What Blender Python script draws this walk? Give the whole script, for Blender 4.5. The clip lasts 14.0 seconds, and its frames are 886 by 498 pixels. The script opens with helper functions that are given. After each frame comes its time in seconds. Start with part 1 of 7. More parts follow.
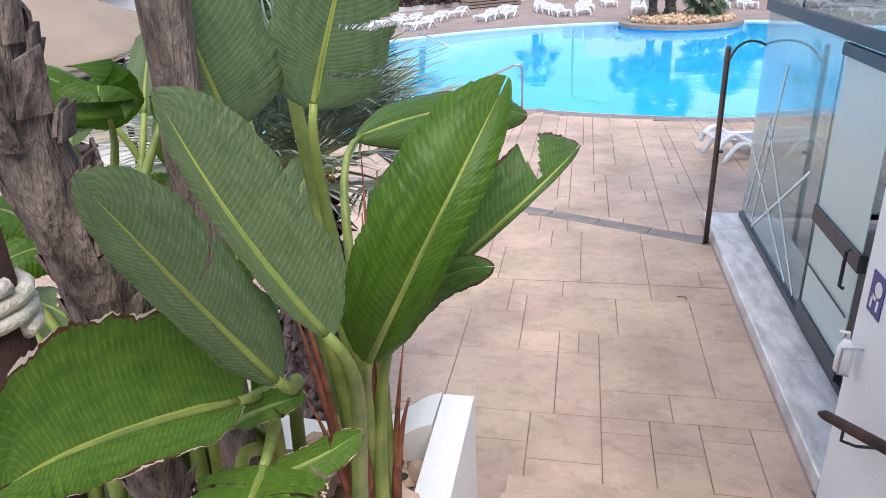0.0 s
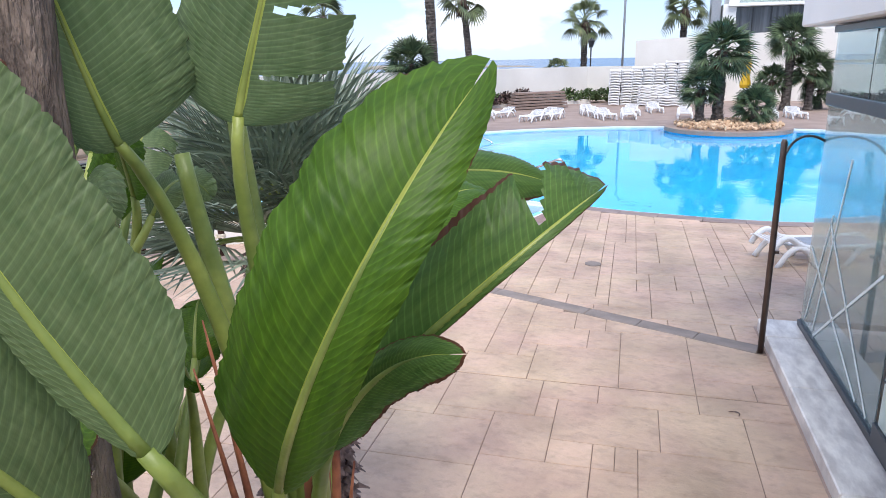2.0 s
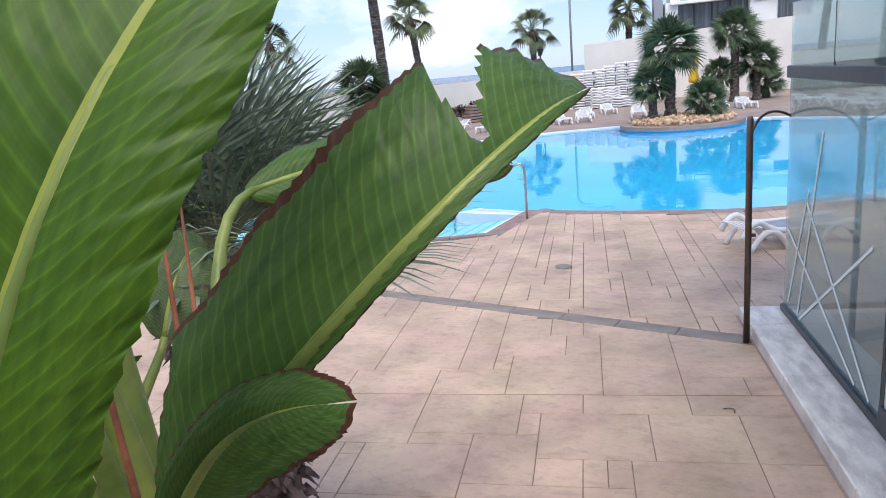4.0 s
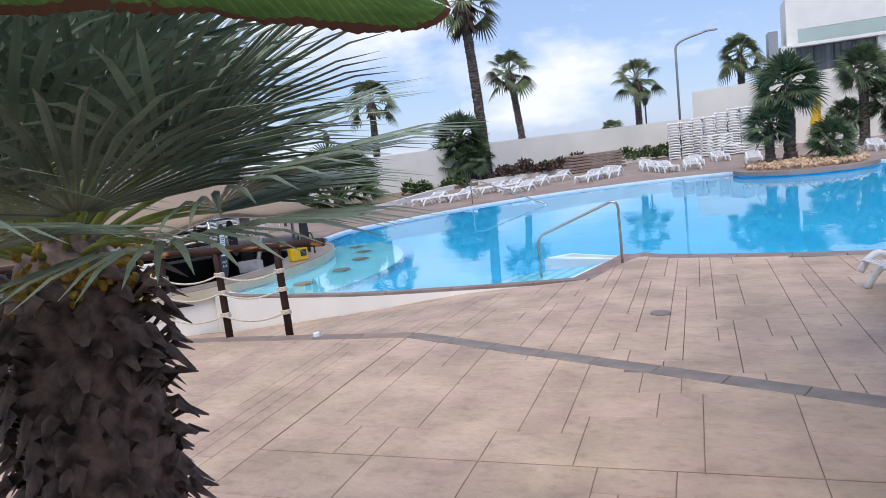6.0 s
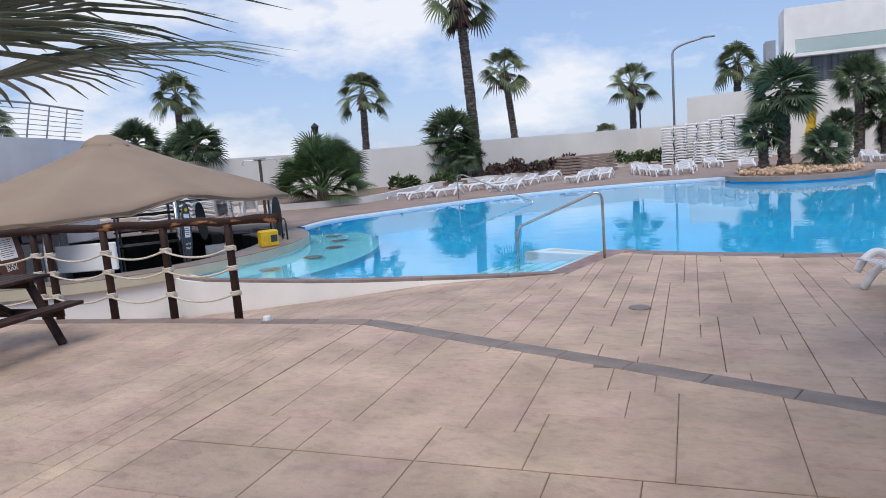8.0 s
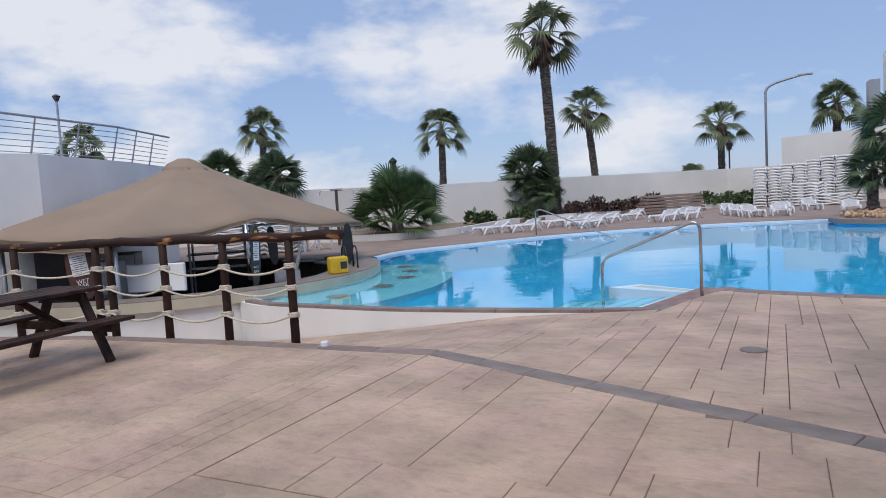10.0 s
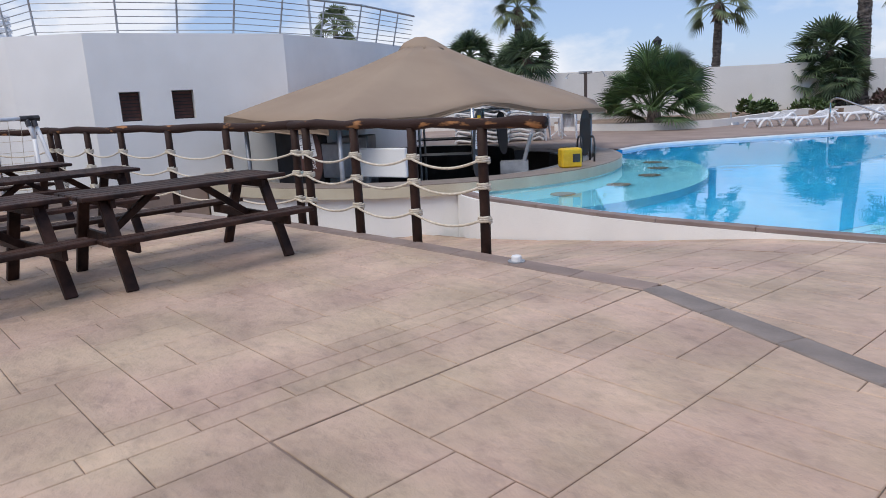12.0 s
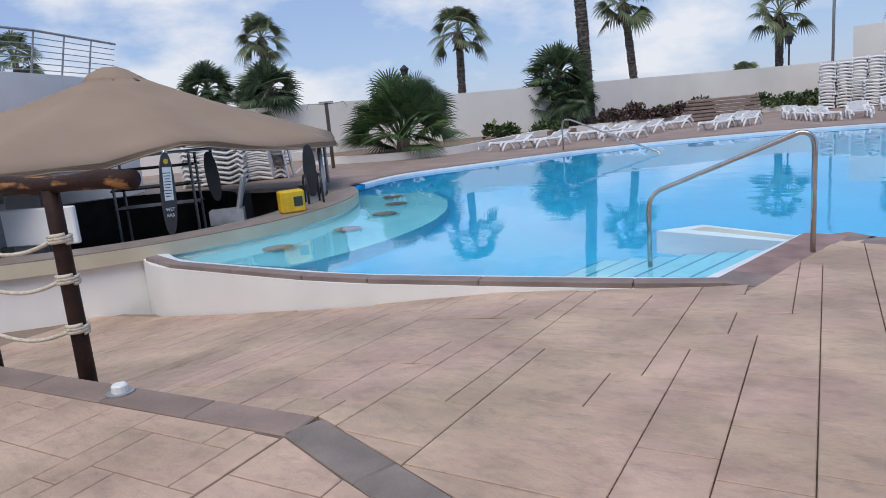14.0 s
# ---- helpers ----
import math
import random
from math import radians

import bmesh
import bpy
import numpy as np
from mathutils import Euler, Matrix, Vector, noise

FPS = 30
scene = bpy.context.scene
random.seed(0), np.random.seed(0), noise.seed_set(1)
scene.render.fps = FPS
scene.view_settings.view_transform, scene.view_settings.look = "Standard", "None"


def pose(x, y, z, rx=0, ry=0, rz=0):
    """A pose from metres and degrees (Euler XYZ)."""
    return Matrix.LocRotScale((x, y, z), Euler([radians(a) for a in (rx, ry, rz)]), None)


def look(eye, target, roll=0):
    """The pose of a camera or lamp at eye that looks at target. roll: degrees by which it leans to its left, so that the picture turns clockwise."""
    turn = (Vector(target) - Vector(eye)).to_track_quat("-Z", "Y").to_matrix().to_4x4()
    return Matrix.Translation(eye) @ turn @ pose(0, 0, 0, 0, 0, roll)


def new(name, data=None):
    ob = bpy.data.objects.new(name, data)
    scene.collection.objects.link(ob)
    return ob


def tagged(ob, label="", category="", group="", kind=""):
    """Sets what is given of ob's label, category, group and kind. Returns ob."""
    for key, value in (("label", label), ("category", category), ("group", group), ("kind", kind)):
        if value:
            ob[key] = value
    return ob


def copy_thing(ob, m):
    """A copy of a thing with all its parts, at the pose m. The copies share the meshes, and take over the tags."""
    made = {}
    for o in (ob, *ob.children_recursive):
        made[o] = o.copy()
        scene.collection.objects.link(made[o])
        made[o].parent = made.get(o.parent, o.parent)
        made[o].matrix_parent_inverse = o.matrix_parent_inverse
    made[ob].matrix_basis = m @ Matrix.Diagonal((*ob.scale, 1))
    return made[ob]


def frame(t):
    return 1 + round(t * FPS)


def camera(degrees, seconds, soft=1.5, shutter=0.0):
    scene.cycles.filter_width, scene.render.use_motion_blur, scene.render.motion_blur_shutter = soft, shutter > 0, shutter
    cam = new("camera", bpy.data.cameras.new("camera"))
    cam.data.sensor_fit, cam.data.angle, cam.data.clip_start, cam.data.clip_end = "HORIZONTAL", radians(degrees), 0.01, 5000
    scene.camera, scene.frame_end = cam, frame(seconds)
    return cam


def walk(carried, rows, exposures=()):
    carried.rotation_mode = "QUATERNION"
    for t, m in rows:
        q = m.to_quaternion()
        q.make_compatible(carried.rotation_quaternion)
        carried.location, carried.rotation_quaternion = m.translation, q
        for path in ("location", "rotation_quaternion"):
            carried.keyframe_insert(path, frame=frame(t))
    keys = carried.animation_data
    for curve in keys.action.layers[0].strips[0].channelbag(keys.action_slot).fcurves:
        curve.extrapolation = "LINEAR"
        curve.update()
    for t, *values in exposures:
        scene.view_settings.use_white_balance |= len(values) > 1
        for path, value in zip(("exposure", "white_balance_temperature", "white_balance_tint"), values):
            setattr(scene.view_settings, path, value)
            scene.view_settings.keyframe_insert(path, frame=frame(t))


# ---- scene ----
cam = camera(65.8, 14.0, soft=0.9)
PATH = [
    (0, (0.559, 0.582, 3.424), (0.176, 2.374, 2.624), -2.8),
    (0.5, (0.567, 0.662, 3.372), (0.082, 2.446, 2.61), -2.1),
    (1, (0.544, 0.841, 3.298), (0.105, 2.649, 2.565), -0.4),
    (1.5, (0.554, 0.963, 3.246), (0.136, 2.783, 2.531), -2.1),
    (2, (0.594, 1.099, 3.169), (0.083, 2.957, 2.635), -1.0),
    (2.5, (0.6, 1.17, 3.135), (0.023, 3.0, 2.573), -2.0),
    (3, (0.569, 1.304, 3.06), (0.072, 3.191, 2.622), -2.6),
    (3.5, (0.556, 1.413, 3.046), (0.125, 3.31, 2.58), -4.7),
    (3.7, (0.553, 1.464, 3.021), (0.144, 3.36, 2.532), -5.2),
    (5.8, (0.641, 2.679, 2.486), (-0.057, 4.523, 2.151), -7.4),
    (6, (0.684, 2.8, 2.407), (-0.024, 4.648, 2.118), -6.8),
    (6.5, (0.796, 2.963, 2.358), (0.136, 4.811, 1.971), -5.0),
    (7, (0.773, 3.138, 2.241), (0.146, 5.0, 1.867), -3.2),
    (7.2, (0.765, 3.232, 2.207), (0.125, 5.106, 1.932), -3.1),
    (9.3, (0.55, 4.048, 1.773), (-0.161, 5.877, 1.39), -5.2),
    (9.5, (0.494, 4.124, 1.77), (-0.221, 5.949, 1.373), -5.0),
    (10, (0.38, 4.386, 1.704), (-0.503, 6.174, 1.548), -3.3),
    (10.5, (0.234, 4.781, 1.666), (-0.932, 6.382, 1.388), -2.6),
    (11, (0.088, 5.18, 1.65), (-1.361, 6.505, 1.271), -4.4),
    (11.5, (-0.024, 5.624, 1.623), (-1.578, 6.815, 1.215), -3.9),
    (12, (-0.195, 6.117, 1.596), (-1.645, 7.423, 1.159), -2.8),
    (12.5, (-0.325, 6.796, 1.584), (-1.59, 8.3, 1.209), -8.4),
    (13, (-0.448, 7.334, 1.597), (-1.709, 8.845, 1.238), -5.1),
    (13.5, (-0.558, 7.94, 1.575), (-1.639, 9.564, 1.135), -4.2),
    (14, (-0.665, 8.438, 1.547), (-1.637, 10.141, 1.153), -5.1),
]
EXPOSURE = [(0, 0.96), (3.5, 0.75), (6, 0.36), (9.5, 0.06), (10.5, -0.02), (11, 0.05), (11.5, 0.2), (12.5, 0.1), (14, 0.05)]
walk(cam, [(t, look(eye, target, roll)) for t, eye, target, roll in PATH], EXPOSURE)

# ---- world, sun, exposure ----
world = bpy.data.worlds.new("sky")
scene.world = world
world.use_nodes = True
wn, wl = world.node_tree.nodes, world.node_tree.links
wn.clear()
SUN_EL, SUN_ROT = radians(58), radians(163)
sky = wn.new("ShaderNodeTexSky")
sky.sky_type, sky.sun_disc, sky.sun_elevation, sky.sun_rotation = "NISHITA", False, SUN_EL, SUN_ROT
sky.air_density, sky.dust_density, sky.ozone_density = 1.0, 0.3, 4.0
tc = wn.new("ShaderNodeTexCoord")
mp = wn.new("ShaderNodeMapping")
mp.inputs["Scale"].default_value = (2.2, 2.2, 5.0)
mp.inputs["Location"].default_value = (0.35, 0.1, 0.4)
cl = wn.new("ShaderNodeTexNoise")
cl.inputs["Scale"].default_value, cl.inputs["Detail"].default_value, cl.inputs["Roughness"].default_value = 1.6, 9.0, 0.55
cr = wn.new("ShaderNodeValToRGB")
cr.color_ramp.elements[0].position, cr.color_ramp.elements[1].position = 0.48, 0.62
cr.color_ramp.elements[0].color, cr.color_ramp.elements[1].color = (0.0, 0.0, 0.0, 1), (0.9, 0.9, 0.9, 1)
mix = wn.new("ShaderNodeMix")
mix.data_type = "RGBA"
mix.inputs[7].default_value = (7.9, 8.1, 8.7, 1)
bg = wn.new("ShaderNodeBackground")
bg.inputs["Strength"].default_value = 0.1
wo = wn.new("ShaderNodeOutputWorld")
wl.new(tc.outputs["Generated"], mp.inputs["Vector"])
wl.new(mp.outputs["Vector"], cl.inputs["Vector"])
sx = wn.new("ShaderNodeSeparateXYZ")
west = wn.new("ShaderNodeMath")
west.operation = "MULTIPLY_ADD"
west.inputs[1].default_value, west.inputs[2].default_value = -0.13, -0.045
both = wn.new("ShaderNodeMath")
wl.new(tc.outputs["Generated"], sx.inputs["Vector"])
wl.new(sx.outputs["X"], west.inputs[0])
wl.new(cl.outputs["Fac"], both.inputs[0])
wl.new(west.outputs["Value"], both.inputs[1])
wl.new(both.outputs["Value"], cr.inputs["Fac"])
wl.new(cr.outputs["Color"], mix.inputs["Factor"])
haze = wn.new("ShaderNodeMix")
haze.data_type = "RGBA"
haze.inputs["Factor"].default_value = 0.62
haze.inputs[7].default_value = (3.6, 4.9, 8.1, 1)
wl.new(sky.outputs["Color"], haze.inputs[6])
wl.new(haze.outputs[2], mix.inputs[6])
wl.new(mix.outputs[2], bg.inputs["Color"])
wl.new(bg.outputs["Background"], wo.inputs["Surface"])
sun = new("sun", bpy.data.lights.new("sun", "SUN"))
sun.data.energy, sun.data.angle, sun.data.color = 1.95, radians(40), (1.0, 0.92, 0.81)
sun.rotation_euler = (radians(90) - SUN_EL, 0, radians(180) - SUN_ROT)


# ---- materials ----
def mat(name, col, col2=None, rough=0.6, metal=0.0, scale=6.0, bump=0.15, fine=60.0, spec=0.5, vary=0.0, stretch=(1, 1, 1), island=False, bumpdist=0.01):
    """A two-scale surface: broad blotches between two colours, fine grain in colour and relief."""
    m = bpy.data.materials.new(name)
    m.use_nodes = True
    n, l = m.node_tree.nodes, m.node_tree.links
    b = n["Principled BSDF"]
    b.inputs["Roughness"].default_value, b.inputs["Metallic"].default_value = rough, metal
    b.inputs["Specular IOR Level"].default_value = spec
    col2 = col2 or tuple(c * 0.75 for c in col)
    co = n.new("ShaderNodeTexCoord")
    ma = n.new("ShaderNodeMapping")
    ma.inputs["Scale"].default_value = stretch
    l.new(co.outputs["Object"], ma.inputs["Vector"])
    n1 = n.new("ShaderNodeTexNoise")
    n1.inputs["Scale"].default_value, n1.inputs["Detail"].default_value = scale, 5
    n2 = n.new("ShaderNodeTexNoise")
    n2.inputs["Scale"].default_value, n2.inputs["Detail"].default_value = fine, 3
    l.new(ma.outputs["Vector"], n1.inputs["Vector"])
    l.new(ma.outputs["Vector"], n2.inputs["Vector"])
    r = n.new("ShaderNodeValToRGB")
    r.color_ramp.elements[0].position, r.color_ramp.elements[1].position = 0.35, 0.68
    r.color_ramp.elements[0].color, r.color_ramp.elements[1].color = (*col2, 1), (*col, 1)
    l.new(n1.outputs["Fac"], r.inputs["Fac"])
    hv = n.new("ShaderNodeHueSaturation")
    mr = n.new("ShaderNodeMapRange")
    mr.inputs["To Min"].default_value, mr.inputs["To Max"].default_value = 0.88, 1.12
    l.new(n2.outputs["Fac"], mr.inputs["Value"])
    last = mr.outputs["Result"]
    if vary:
        src = n.new("ShaderNodeNewGeometry").outputs["Random Per Island"] if island else n.new("ShaderNodeObjectInfo").outputs["Random"]
        m2 = n.new("ShaderNodeMapRange")
        m2.inputs["To Min"].default_value, m2.inputs["To Max"].default_value = 1 - vary, 1 + vary
        l.new(src, m2.inputs["Value"])
        mu = n.new("ShaderNodeMath")
        mu.operation = "MULTIPLY"
        l.new(last, mu.inputs[0])
        l.new(m2.outputs["Result"], mu.inputs[1])
        last = mu.outputs["Value"]
    l.new(last, hv.inputs["Value"])
    l.new(r.outputs["Color"], hv.inputs["Color"])
    l.new(hv.outputs["Color"], b.inputs["Base Color"])
    if bump:
        ad = n.new("ShaderNodeMath")
        ad.operation = "ADD"
        l.new(n1.outputs["Fac"], ad.inputs[0])
        l.new(n2.outputs["Fac"], ad.inputs[1])
        bu = n.new("ShaderNodeBump")
        bu.inputs["Strength"].default_value, bu.inputs["Distance"].default_value = bump, bumpdist
        l.new(ad.outputs["Value"], bu.inputs["Height"])
        l.new(bu.outputs["Normal"], b.inputs["Normal"])
    return m


def leaf_material(name, col, col2, rib=(0.42, 0.48, 0.10), vein=40.0, brown=1.0, dry=(0.11, 0.045, 0.025), cream=None):
    """A broad leaf: pleats across the blade, paler lines, a dry brown margin. u runs along the leaf, v across it from -1 to 1."""
    m = bpy.data.materials.new(name)
    m.use_nodes = True
    n, l = m.node_tree.nodes, m.node_tree.links
    b = n["Principled BSDF"]
    b.inputs["Roughness"].default_value = 0.42
    b.inputs["Specular IOR Level"].default_value = 0.32
    uv = n.new("ShaderNodeUVMap")
    uv.uv_map = "UVMap"
    sp = n.new("ShaderNodeSeparateXYZ")
    l.new(uv.outputs["UV"], sp.inputs["Vector"])

    def math_node(op, a, c=None, c2=None):
        k = n.new("ShaderNodeMath")
        k.operation = op
        for i, v in enumerate((a, c, c2)):
            if v is None:
                continue
            if isinstance(v, (int, float)):
                k.inputs[i].default_value = v
            else:
                l.new(v, k.inputs[i])
        return k.outputs["Value"]

    u, v = sp.outputs["X"], sp.outputs["Y"]
    av = math_node("ABSOLUTE", v)
    nz = n.new("ShaderNodeTexNoise")
    nz.inputs["Scale"].default_value, nz.inputs["Detail"].default_value = 7, 4
    l.new(uv.outputs["UV"], nz.inputs["Vector"])
    nz2 = n.new("ShaderNodeTexNoise")
    nz2.inputs["Scale"].default_value, nz2.inputs["Detail"].default_value = 34, 4
    l.new(uv.outputs["UV"], nz2.inputs["Vector"])
    slant = math_node("SUBTRACT", u, math_node("MULTIPLY", av, 0.11))
    phase = math_node("ADD", math_node("MULTIPLY", slant, vein * 6.283), math_node("MULTIPLY", nz.outputs["Fac"], 0.7))
    wave = math_node("SINE", phase)
    r = n.new("ShaderNodeValToRGB")
    r.color_ramp.elements[0].position, r.color_ramp.elements[1].position = 0.3, 0.72
    r.color_ramp.elements[0].color, r.color_ramp.elements[1].color = (*col2, 1), (*col, 1)
    l.new(nz.outputs["Fac"], r.inputs["Fac"])
    hv = n.new("ShaderNodeHueSaturation")
    l.new(r.outputs["Color"], hv.inputs["Color"])
    l.new(math_node("MULTIPLY_ADD", math_node("POWER", math_node("MULTIPLY_ADD", wave, 0.5, 0.5), 10.0), 0.4, math_node("MULTIPLY_ADD", math_node("SINE", math_node("MULTIPLY", phase, 5.0)), 0.03, math_node("MULTIPLY_ADD", nz2.outputs["Fac"], 0.3, 0.82))), hv.inputs["Value"])
    m1 = n.new("ShaderNodeMix")
    m1.data_type = "RGBA"
    m1.inputs[7].default_value = (*rib, 1)
    l.new(hv.outputs["Color"], m1.inputs[6])
    l.new(math_node("LESS_THAN", av, math_node("MULTIPLY_ADD", u, -0.05, 0.068)), m1.inputs["Factor"])
    m2 = n.new("ShaderNodeMix")
    m2.data_type = "RGBA"
    m2.inputs[7].default_value = (*dry, 1)
    l.new(m1.outputs[2], m2.inputs[6])
    edge = math_node("ADD", av, math_node("MULTIPLY", math_node("SUBTRACT", nz.outputs["Fac"], 0.5), 0.3))
    l.new(math_node("GREATER_THAN", edge, brown), m2.inputs["Factor"])
    if cream:
        m3 = n.new("ShaderNodeMix")
        m3.data_type = "RGBA"
        m3.inputs[7].default_value = (*cream, 1)
        l.new(m2.outputs[2], m3.inputs[6])
        l.new(math_node("GREATER_THAN", edge, brown + 0.035), m3.inputs["Factor"])
        m2 = m3
    l.new(m2.outputs[2], b.inputs["Base Color"])
    bu = n.new("ShaderNodeBump")
    bu.inputs["Strength"].default_value, bu.inputs["Distance"].default_value = 0.08, 0.004
    l.new(wave, bu.inputs["Height"])
    l.new(bu.outputs["Normal"], b.inputs["Normal"])
    tr = n.new("ShaderNodeBsdfTranslucent")
    l.new(m2.outputs[2], tr.inputs["Color"])
    ms = n.new("ShaderNodeMixShader")
    ms.inputs["Fac"].default_value = 0.38
    l.new(b.outputs["BSDF"], ms.inputs[1])
    l.new(tr.outputs["BSDF"], ms.inputs[2])
    l.new(ms.outputs["Shader"], n["Material Output"].inputs["Surface"])
    return m


def stamped_material(name, col, col2, island=False):
    """Stamped concrete: broad pink and grey-green stains, slate-like ridges in patches with dark powder left in the lows."""
    m = mat(name, col, col2, 0.58, scale=1.25, fine=14, bump=0.0, vary=0.06, island=island)
    n, l = m.node_tree.nodes, m.node_tree.links
    b = n["Principled BSDF"]
    co = n.new("ShaderNodeTexCoord")
    layers = []
    ms = n.new("ShaderNodeMapping")
    ms.inputs["Rotation"].default_value, ms.inputs["Scale"].default_value = (0, 0, 0.7), (0.75, 1.15, 1.0)
    l.new(co.outputs["Object"], ms.inputs["Vector"])
    for s, d, r in ((4.5, 7, 0.55), (7.0, 9, 0.66)):
        k = n.new("ShaderNodeTexNoise")
        k.inputs["Scale"].default_value, k.inputs["Detail"].default_value, k.inputs["Roughness"].default_value = s, d, r
        l.new(ms.outputs["Vector"], k.inputs["Vector"])
        layers.append(k.outputs["Fac"])
    rp = n.new("ShaderNodeMapRange")
    rp.inputs["From Min"].default_value, rp.inputs["From Max"].default_value = 0.35, 0.5
    rp.inputs["To Min"].default_value, rp.inputs["To Max"].default_value = 0.83, 1.01
    l.new(layers[1], rp.inputs["Value"])
    mu = n.new("ShaderNodeVectorMath")
    mu.operation = "SCALE"
    hue = n.new("ShaderNodeTexNoise")
    hue.inputs["Scale"].default_value, hue.inputs["Detail"].default_value = 1.1, 3
    l.new(co.outputs["Object"], hue.inputs["Vector"])
    tint = n.new("ShaderNodeValToRGB")
    tint.color_ramp.elements[0].position, tint.color_ramp.elements[1].position = 0.35, 0.65
    tint.color_ramp.elements[0].color, tint.color_ramp.elements[1].color = (0.99, 1.0, 0.93, 1), (1.03, 0.975, 0.99, 1)
    l.new(hue.outputs["Fac"], tint.inputs["Fac"])
    mt = n.new("ShaderNodeVectorMath")
    mt.operation = "MULTIPLY"
    l.new(b.inputs["Base Color"].links[0].from_socket, mt.inputs[0])
    l.new(tint.outputs["Color"], mt.inputs[1])
    l.new(mt.outputs["Vector"], mu.inputs[0])
    l.new(rp.outputs["Result"], mu.inputs["Scale"])
    l.new(mu.outputs["Vector"], b.inputs["Base Color"])
    ad = n.new("ShaderNodeMath")
    ad.operation = "MULTIPLY_ADD"
    l.new(layers[1], ad.inputs[0])
    ad.inputs[1].default_value = 0.35
    l.new(layers[0], ad.inputs[2])
    bu = n.new("ShaderNodeBump")
    bu.inputs["Strength"].default_value, bu.inputs["Distance"].default_value = 1.0, 0.035
    l.new(ad.outputs["Value"], bu.inputs["Height"])
    l.new(bu.outputs["Normal"], b.inputs["Normal"])
    return m


def glass_material(name, tint, rough=0.02, alpha=0.0):
    m = bpy.data.materials.new(name)
    m.use_nodes = True
    b = m.node_tree.nodes["Principled BSDF"]
    b.inputs["Base Color"].default_value = (*tint, 1)
    b.inputs["Roughness"].default_value = rough
    b.inputs["Transmission Weight"].default_value = 1 - alpha
    b.inputs["IOR"].default_value = 1.45
    return m


M_SLAB = stamped_material("stamped_concrete", (0.585, 0.43, 0.33), (0.40, 0.29, 0.222))
M_SLABJ = stamped_material("stamped_concrete_far", (0.585, 0.43, 0.33), (0.40, 0.29, 0.222), True)
M_JOINT = mat("joint_grout", (0.25, 0.18, 0.145), (0.13, 0.095, 0.076), 0.85, scale=3)
M_JOINTPALE = mat("worn_joint_grout", (0.30, 0.225, 0.18), (0.23, 0.17, 0.135), 0.85, scale=3)
M_DECK = mat("pool_deck", (0.36, 0.27, 0.225), (0.27, 0.20, 0.17), 0.7, scale=0.9, fine=14, bump=0.3)
M_BAND = mat("grey_band_stone", (0.30, 0.245, 0.215), (0.20, 0.165, 0.145), 0.6, scale=3, vary=0.12, bump=0.4)
M_EDGE = mat("edging_stone", (0.30, 0.22, 0.185), (0.22, 0.16, 0.135), 0.65, scale=3, vary=0.12, bump=0.4)
M_COPE = mat("pool_coping", (0.30, 0.235, 0.21), (0.20, 0.15, 0.14), 0.6, scale=2.5, vary=0.1, bump=0.3)
M_WHITE = mat("white_render", (0.87, 0.86, 0.84), (0.79, 0.78, 0.76), 0.8, scale=0.8, fine=90, bump=0.12)
M_WHITE2 = mat("white_boundary_wall", (0.78, 0.75, 0.71), (0.68, 0.65, 0.61), 0.85, scale=0.35, fine=30, bump=0.15)
M_POOL = mat("pool_lining", (0.03, 0.47, 0.80), (0.025, 0.41, 0.74), 0.5, scale=0.5, fine=8, bump=0)
M_POOLPALE = mat("pool_lining_pale", (0.26, 0.66, 0.80), (0.20, 0.58, 0.74), 0.5, scale=0.8, fine=8, bump=0)
M_GUTTER = mat("white_pool_edge", (0.82, 0.86, 0.88), (0.70, 0.76, 0.80), 0.4, scale=3, fine=50)
M_BEIGE = mat("beige_counter", (0.58, 0.52, 0.40), (0.50, 0.44, 0.33), 0.6, scale=1.5)
M_COUNTERTOP = mat("counter_top_stone", (0.30, 0.24, 0.20), (0.22, 0.18, 0.15), 0.5, scale=4)
M_CANVAS = mat("brown_canvas", (0.33, 0.245, 0.175), (0.29, 0.21, 0.15), 0.85, scale=0.7, fine=160, bump=0.15)
M_WOOD = mat("dark_stained_wood", (0.062, 0.03, 0.021), (0.016, 0.008, 0.007), 0.62, scale=5, fine=60, bump=0.45, spec=0.22, vary=0.25, stretch=(1, 1, 1))
M_RAIL = mat("worn_rail_wood", (0.36, 0.17, 0.07), (0.035, 0.017, 0.013), 0.65, scale=4.5, fine=50, bump=0.5, spec=0.22, stretch=(0.5, 1.6, 1.6))
M_RAIL.node_tree.nodes["Color Ramp"].color_ramp.elements[0].position, M_RAIL.node_tree.nodes["Color Ramp"].color_ramp.elements[1].position = 0.60, 0.66
M_ROPE = mat("white_rope", (0.72, 0.66, 0.56), (0.55, 0.48, 0.38), 0.9, scale=25, fine=140, bump=0.6)
M_STEEL = mat("brushed_steel", (0.62, 0.60, 0.58), (0.5, 0.48, 0.46), 0.22, metal=1.0, scale=8, fine=120, bump=0.02)
M_GREYSTEEL = mat("galvanised_rail", (0.42, 0.43, 0.45), (0.34, 0.35, 0.37), 0.45, metal=0.6, scale=8, bump=0.03)
M_BRONZE = mat("bronze_post", (0.16, 0.12, 0.10), (0.12, 0.09, 0.08), 0.35, metal=0.7, scale=9, bump=0.03)
M_PLASTIC = mat("white_plastic", (0.80, 0.80, 0.81), (0.74, 0.74, 0.75), 0.38, scale=6, fine=90, bump=0.03)
